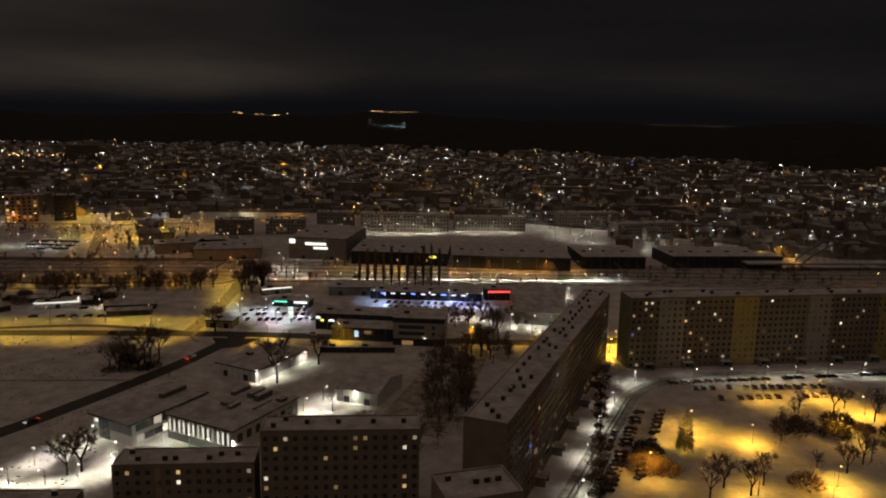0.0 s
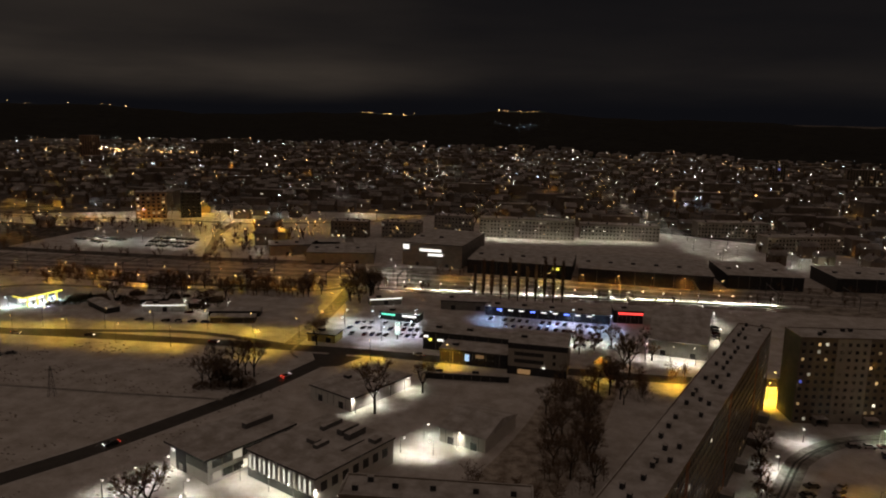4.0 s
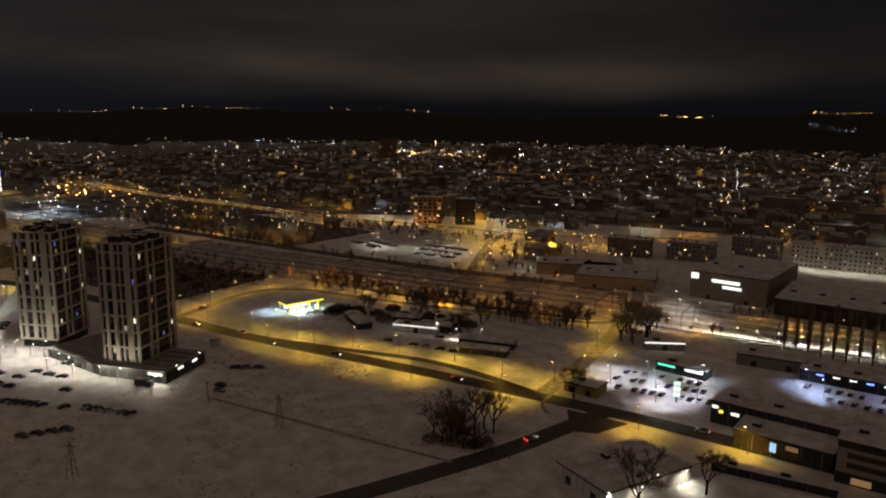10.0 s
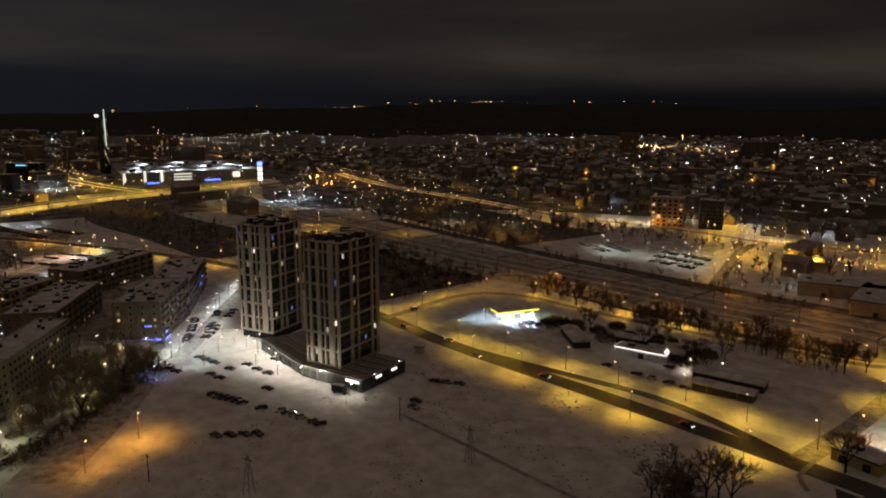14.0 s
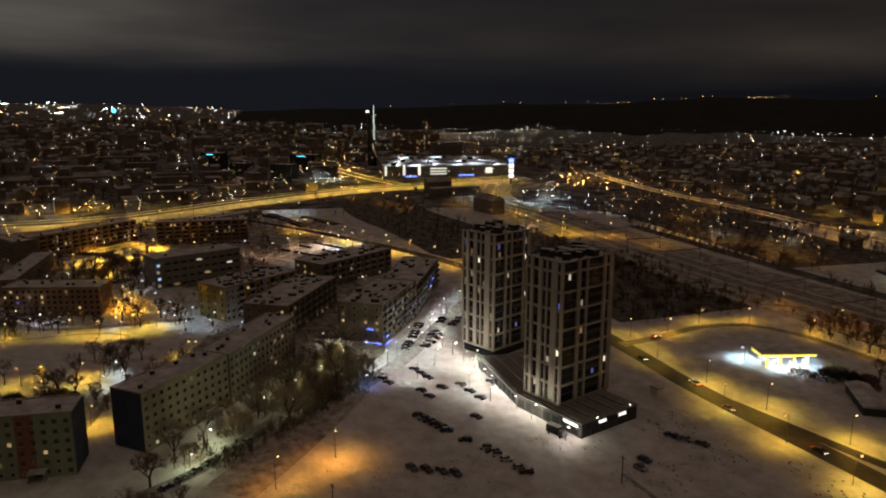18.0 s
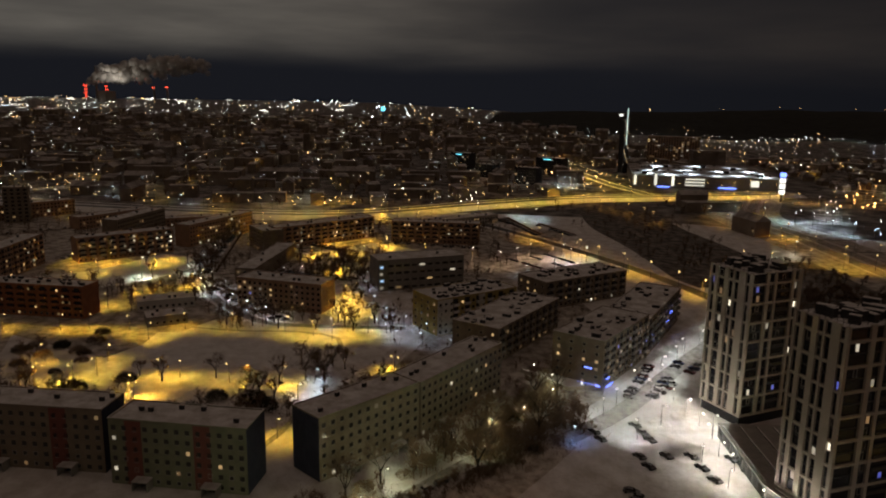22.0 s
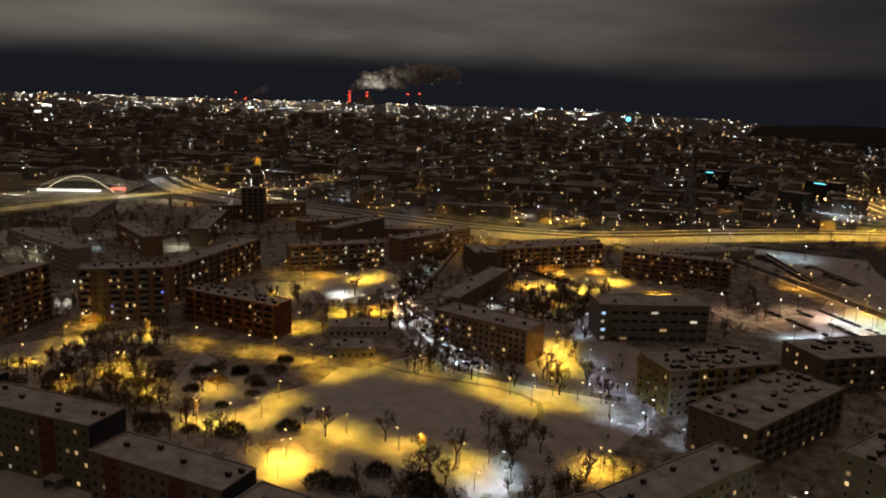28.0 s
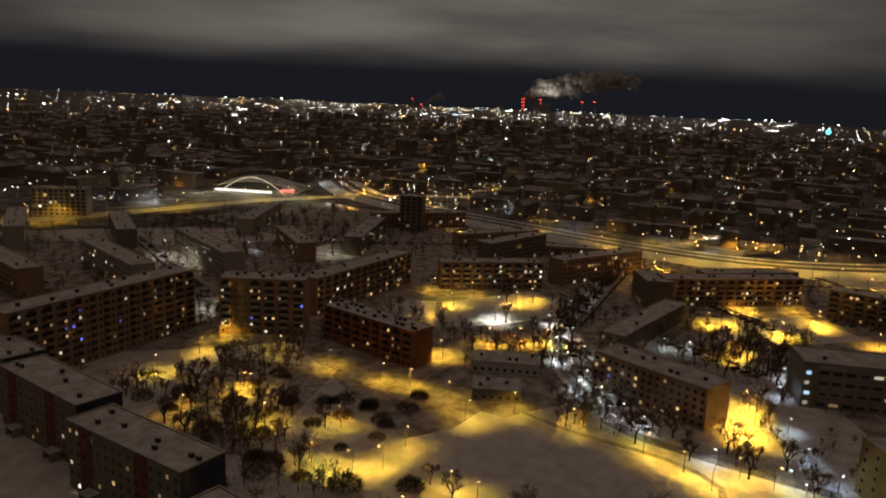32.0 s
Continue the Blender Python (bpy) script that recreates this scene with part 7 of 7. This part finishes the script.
# port and industry along the horizon
for k in range(8200):
    az = 86 + 78 * rt.random()
    if rt.random() > 0.22 + 0.78 * math.exp(-((az - 126) / 17) ** 2):
        continue
    r = 2500 + 2320 * rt.random() ** 0.75
    x, y = -150 - math.sin(math.radians(az)) * r, 150 + math.cos(math.radians(az)) * r
    if noise.noise(Vector((az * 0.5, r * 0.0035, 2.0))) < 0.02 and rt.random() < 0.8:
        continue
    far_lamp(x, y, rt.uniform(4, 14), whi if rt.random() < 0.6 else (amb if rt.random() < 0.75 else coo), r * (0.00026 + 0.0011 * rt.random() ** 3.6))
# self-glowing strips that stand in for the lit roofs of sheds and quays
for k in range(44):
    az, r = 126 + rt.gauss(0, 17), rt.uniform(3300, 4700)
    x, y = -150 - math.sin(math.radians(az)) * r, 150 + math.cos(math.radians(az)) * r
    z = ground_z(x, y) + rt.uniform(6, 14)
    (whi if k % 4 else coo).turned_box(x, y, z, z + r * 0.0003, rt.uniform(14, 44), 4, math.radians(az) + rt.uniform(-0.3, 0.3))
# orange clusters and lit streets that stand out
for cx_, cy_, sx_, sy_, n, geo_, rad in ((-960, 1540, 260, 60, 110, amb, 2.6), (-900, 1640, 200, 60, 50, whi, 2.4), (-150, 900, 14, 120, 14, amb, 1.1), (45, 940, 12, 130, 16, amb, 1.0), (170, 690, 14, 150, 40, whi, 0.9), (-185, 590, 60, 30, 22, amb, 1.0),
                                      (-260, 640, 90, 14, 18, amb, 0.9), (-420, 600, 120, 10, 26, amb, 0.9), (-620, 560, 120, 14, 30, amb, 0.9), (-800, 600, 90, 50, 26, amb, 1.3), (-640, 505, 70, 14, 26, coo, 1.0),
                                      (480, 900, 260, 20, 50, whi, 1.2), (560, 800, 120, 18, 20, whi, 1.0), (-1080, 330, 90, 30, 34, amb, 1.5), (-920, 300, 30, 40, 16, whi, 1.0), (-470, -430, 90, 20, 30, amb, 0.9),
                                      (-580, -440, 60, 24, 24, coo, 1.0), (-900, -240, 60, 24, 20, amb, 1.2), (-380, 548, 130, 22, 34, amb, 0.8), (-820, 180, 30, 30, 12, whi, 0.9), (-2650, 40, 200, 20, 16, coo, 2.4)):
    for _ in range(n):
        far_lamp(cx_ + rt.gauss(0, 0.5) * sx_, cy_ + rt.gauss(0, 0.5) * sy_, rt.uniform(4, 9), geo_, rad * rt.uniform(0.5, 1.3) * (0.55 if abs(cx_) + abs(cy_) < 1300 else 1.0))
# far street lamps that light their surroundings: one object, with its lights
lit_posts = Geo()
spots = []
for k in range(720):
    north = k % 5 < 3
    r = (520 if north else 600) + (1250 if north else 1500) * rt.random() ** 1.5
    az = rt.uniform(-36, 70) if north else rt.uniform(70, 160)
    x, y = -math.sin(math.radians(az)) * r - (0 if north else 150), math.cos(math.radians(az)) * r + (0 if north else 150)
    if near_place(x, y) or hill_height(az, r) > 8:
        continue
    u = rt.random()
    slot = 1 if u < (0.6 if az > -5 else 0.3) else (2 if u < 0.9 else 3)
    lit_posts.stick((x, y, 0), (x, y, 9.6), 0.14, 0.09, 5).gem(x, y, 9.9, 0.34, slot)
    spots.append((x, y, slot, rt.choice((0.4, 0.7, 1.0, 1.5, 2))))
# streets and yards that stand out by their light: line of points, lamp spacing, kind, strength
for line, gap, slot, p in (
        (NORTH_STREET, 24, 4, 0.7), (RAMP, 20, 1, 0.5), (((-285, 600), (-232, 612), (-200, 640)), 22, 1, 0.35), (((-538, 444), (-483, 459)), 40, 4, 1), (((-551, 498), (-503, 523), (-475, 529), (-432, 530), (-399, 518)), 19, 4, 0.35), (((-398, 643), (-390, 715)), 26, 2, 2), (((-491, 681), (-605, 695), (-772, 715), (-1131, 802)), 44, 1, 2),
        (((210, 612), (330, 598)), 22, 2, 0.7), (((340, 1060), (480, 955), (640, 900)), 34, 2, 1.2), (((225, 515), (262, 553)), 18, 1, 0.6), (((120, 640), (190, 625)), 26, 2, 0.7), (((-297, 577), (-262, 590), (-190, 560)), 24, 1, 2), (((-280, 655), (-388, 712)), 24, 1, 2),
        (((98, 657), (82, 729), (69, 845), (48, 966)), 30, 2, 1), (((-645, 222), (-595, 245), (-545, 270), (-495, 292), (-450, 307)), 24, 1, 0.6), (((-752, 190), (-729, 222), (-709, 250)), 20, 3, 1), (((-600, 40), (-622, 34), (-680, 22)), 16, 1, 2), (((-870, 478), (-872, 506), (-834, 598), (-947, 646)), 26, 4, 1.6), (((-700, 345), (-760, 330), (-830, 300)), 24, 1, 0.6),
        (((-526, 434), (-569, 430), (-620, 424), (-680, 410), (-740, 397)), 34, 4, 1), (((-722, 463), (-693, 471), (-644, 493)), 20, 3, 2), (((-765, 427), (-728, 468)), 24, 3, 2),
        (((-1391, 369), (-1350, 403), (-1338, 464)), 26, 4, 3), (((-1124, 369), (-1180, 400)), 30, 1, 3), (((-1014, 268), (-1000, 308), (-982, 330)), 11, 3, 2), (((-1061, 194), (-1097, 227)), 14, 2, 2), (((-736, 477), (-715, 490), (-751, 520)), 14, 3, 2), (((-1059, 226), (-964, 215)), 60, 5, 2),
        (((-549, 179), (-538, 190), (-528, 204), (-560, 215)), 22, 5, 0.6), (((-560, 238), (-539, 250), (-552, 260)), 16, 3, 1), (((-795, 8), (-822, 45), (-808, 88)), 30, 1, 3), (((-836, -357), (-797, -298)), 24, 1, 3), (((-778, -636), (-685, -478)), 60, 3, 2),
        (((-634, -438), (-602, -420)), 24, 3, 2), (((-994, 662), (-929, 670), (-792, 653)), 34, 4, 3), (((-915, 1388), (-1009, 1420)), 40, 4, 3),
        (((-480, -232), (-470, -200)), 24, 2, 1), (((-550, -194), (-546, -135)), 30, 2, 1), (((-416, -116), (-439, -90)), 22, 2, 1), (((-445, -385), (-527, -378)), 26, 1, 2), (((-915, -431), (-966, -430)), 30, 4, 2)):
    acc = gap * 0.3
    for (x0, y0), (x1, y1) in zip(line[:-1], line[1:]):
        seg = math.hypot(x1 - x0, y1 - y0)
        while acc < seg:
            x, y = x0 + (x1 - x0) * acc / seg + rt.uniform(-3, 3), y0 + (y1 - y0) * acc / seg + rt.uniform(-3, 3)
            lit_posts.stick((x, y, 0), (x, y, 9.6), 0.14, 0.09, 5).gem(x, y, 9.9, 0.34, {4: 1, 5: 2}.get(slot, slot))
            spots.append((x, y, slot, p))
            acc += gap
        acc -= seg
# an avenue running off towards the sea, white and green strings of lamps
for k in range(40):
    u = k / 39
    far_lamp(-2774 - 1700 * u, 40 - 130 * u, 9, whi if k % 3 else coo, 1.2 + 0.8 * u)
holder = stuff("lit_far_lamps", lit_posts, ["metal", "bulb_sodium", "bulb_white", "bulb_cool"], "street lamps lighting the distant streets", "street lights")
FARL = {}
for x, y, slot, p in spots:
    if (slot, p) not in FARL:
        FARL[slot, p] = lamp_at("SPOT", 4200 * p * (1.5 if slot in (1, 4) else 1.2), (None, AMBER, WHITE, COOL, (1.0, 0.43, 0.06), PINK)[slot] if p != 2 else (None, SODIUM, WHITE, COOL, AMBER, PINK)[slot], 158, 0.4)
    child("lamp_light", FARL[slot, p], holder, (x, y, 9.3))
# street lines: lamps at even steps
for k in range(120):
    north = k % 2 == 0
    r = (560 if north else 640) + (1700 if north else 2300) * rt.random()
    az = rt.uniform(-38, 70) if north else rt.uniform(70, 160)
    x, y = -math.sin(math.radians(az)) * r - (0 if north else 150), math.cos(math.radians(az)) * r + (0 if north else 150)
    a = rt.choice((0.12, 0.12 + math.pi / 2, 0.5, 2.0)) + rt.uniform(-0.15, 0.15)
    geo_ = rt.choice((amb, amb, whi))
    size = (0.25 + 0.0006 * r) * rt.uniform(0.6, 1.1)
    for m in range(rt.randint(6, 18)):
        px_, py_ = x + math.cos(a) * m * 30, y + math.sin(a) * m * 30
        if near_place(px_, py_) or hill_height(math.degrees(math.atan2(-px_, py_)), math.hypot(px_, py_)) > 8:
            continue
        far_lamp(px_, py_, 8, geo_, size * rt.uniform(0.8, 1.2))
# parked cars and clipped hedges along the farther estate lanes
pc, hd = Geo(), Geo()
for x0, y0, x1, y1, n in ((-640, 8, -500, 30, 26), (-470, 42, -412, 96, 16), (-520, -95, -430, -88, 16), (-600, 60, -560, 110, 14), (-510, 70, -486, 120, 12), (-600, -40, -530, -70, 14), (-640, -120, -560, -210, 22), (-440, -150, -520, -330, 34),
                          (-400, -105, -320, -102, 16), (-380, -130, -400, -260, 24), (-700, -40, -640, 40, 14), (-690, 120, -640, 60, 12), (-600, 130, -585, 190, 14), (-720, 215, -640, 235, 26), (-745, 190, -690, 220, 20), (-690, 240, -640, 262, 16),
                          (-372, 534, -340, 522, 12), (-362, 545, -332, 534, 11), (-316, 552, -280, 552, 14), (-312, 538, -276, 536, 14), (-305, 522, -274, 524, 12)):
    a = math.atan2(y1 - y0, x1 - x0)
    for i in range(n):
        if rt.random() < 0.3:
            continue
        t = (i + 0.5) / n
        x, y, b = x0 + (x1 - x0) * t, y0 + (y1 - y0) * t, a + rt.uniform(-0.08, 0.08) + 1.3
        k = rt.choice((0, 0, 1, 1, 2))
        pc.turned_box(x, y, 0.3, 0.95, 4.2, 1.75, b, k)
        pc.turned_box(x - 0.2 * math.cos(b), y - 0.2 * math.sin(b), 0.95, 1.45, 2.2, 1.5, b, 4, 3 if rt.random() < 0.6 else k)
    for i in range(int(n * 1.2)):
        t = i / (n * 1.2)
        hx, hy = x0 + (x1 - x0) * t - math.sin(a) * 5, y0 + (y1 - y0) * t + math.cos(a) * 5
        for _ in range(14):
            u, v = rt.uniform(-2.2, 2.2), rt.uniform(-0.6, 0.6)
            hd.stick((hx + math.cos(a) * u - math.sin(a) * v, hy + math.sin(a) * u + math.cos(a) * v, 0), (hx + math.cos(a) * u + rt.uniform(-0.5, 0.5), hy + math.sin(a) * u + rt.uniform(-0.5, 0.5), rt.uniform(0.8, 1.6)), 0.16, 0.1, 3)
stuff("far_parked_cars", pc, ["paint_black", "paint_grey", "paint_silver", "roofsnow", "glass"], "parked cars along the farther estate lanes", "cars")
stuff("hedges", hd, ["twig"], "dark clipped hedges along the lanes", "hedges")
# hill lights
for k in range(70):
    az = rt.choice((rt.uniform(12, 16), rt.uniform(2, 6), rt.uniform(30, 75), rt.uniform(45, 60)))
    r = 4300
    x, y = -math.sin(math.radians(az)) * r, math.cos(math.radians(az)) * r
    amb.gem(x, y, hill_height(az, r) + rt.uniform(4, 12), rt.uniform(1.2, 2.8))
for k in range(26):
    az, r = 4.2 + rt.gauss(0, 1.0), 2900 + rt.uniform(-80, 80)
    coo.gem(-math.sin(math.radians(az)) * r, math.cos(math.radians(az)) * r, hill_height(az, r) + rt.uniform(3, 9), rt.uniform(0.4, 0.8))
stuff("far_amber_lamps", amb, ["far_amber"], "amber street lights of the distant town", "street lights")
stuff("far_white_lamps", whi, ["far_white"], "white street lights and glowing shed strips of the distant town", "street lights")
stuff("far_cool_lamps", coo, ["far_cool"], "cold white lights and glowing shed strips of the distant town", "street lights")
stuff("far_lamp_posts", posts, ["metal"], "posts of the distant street lights", "lamp posts")
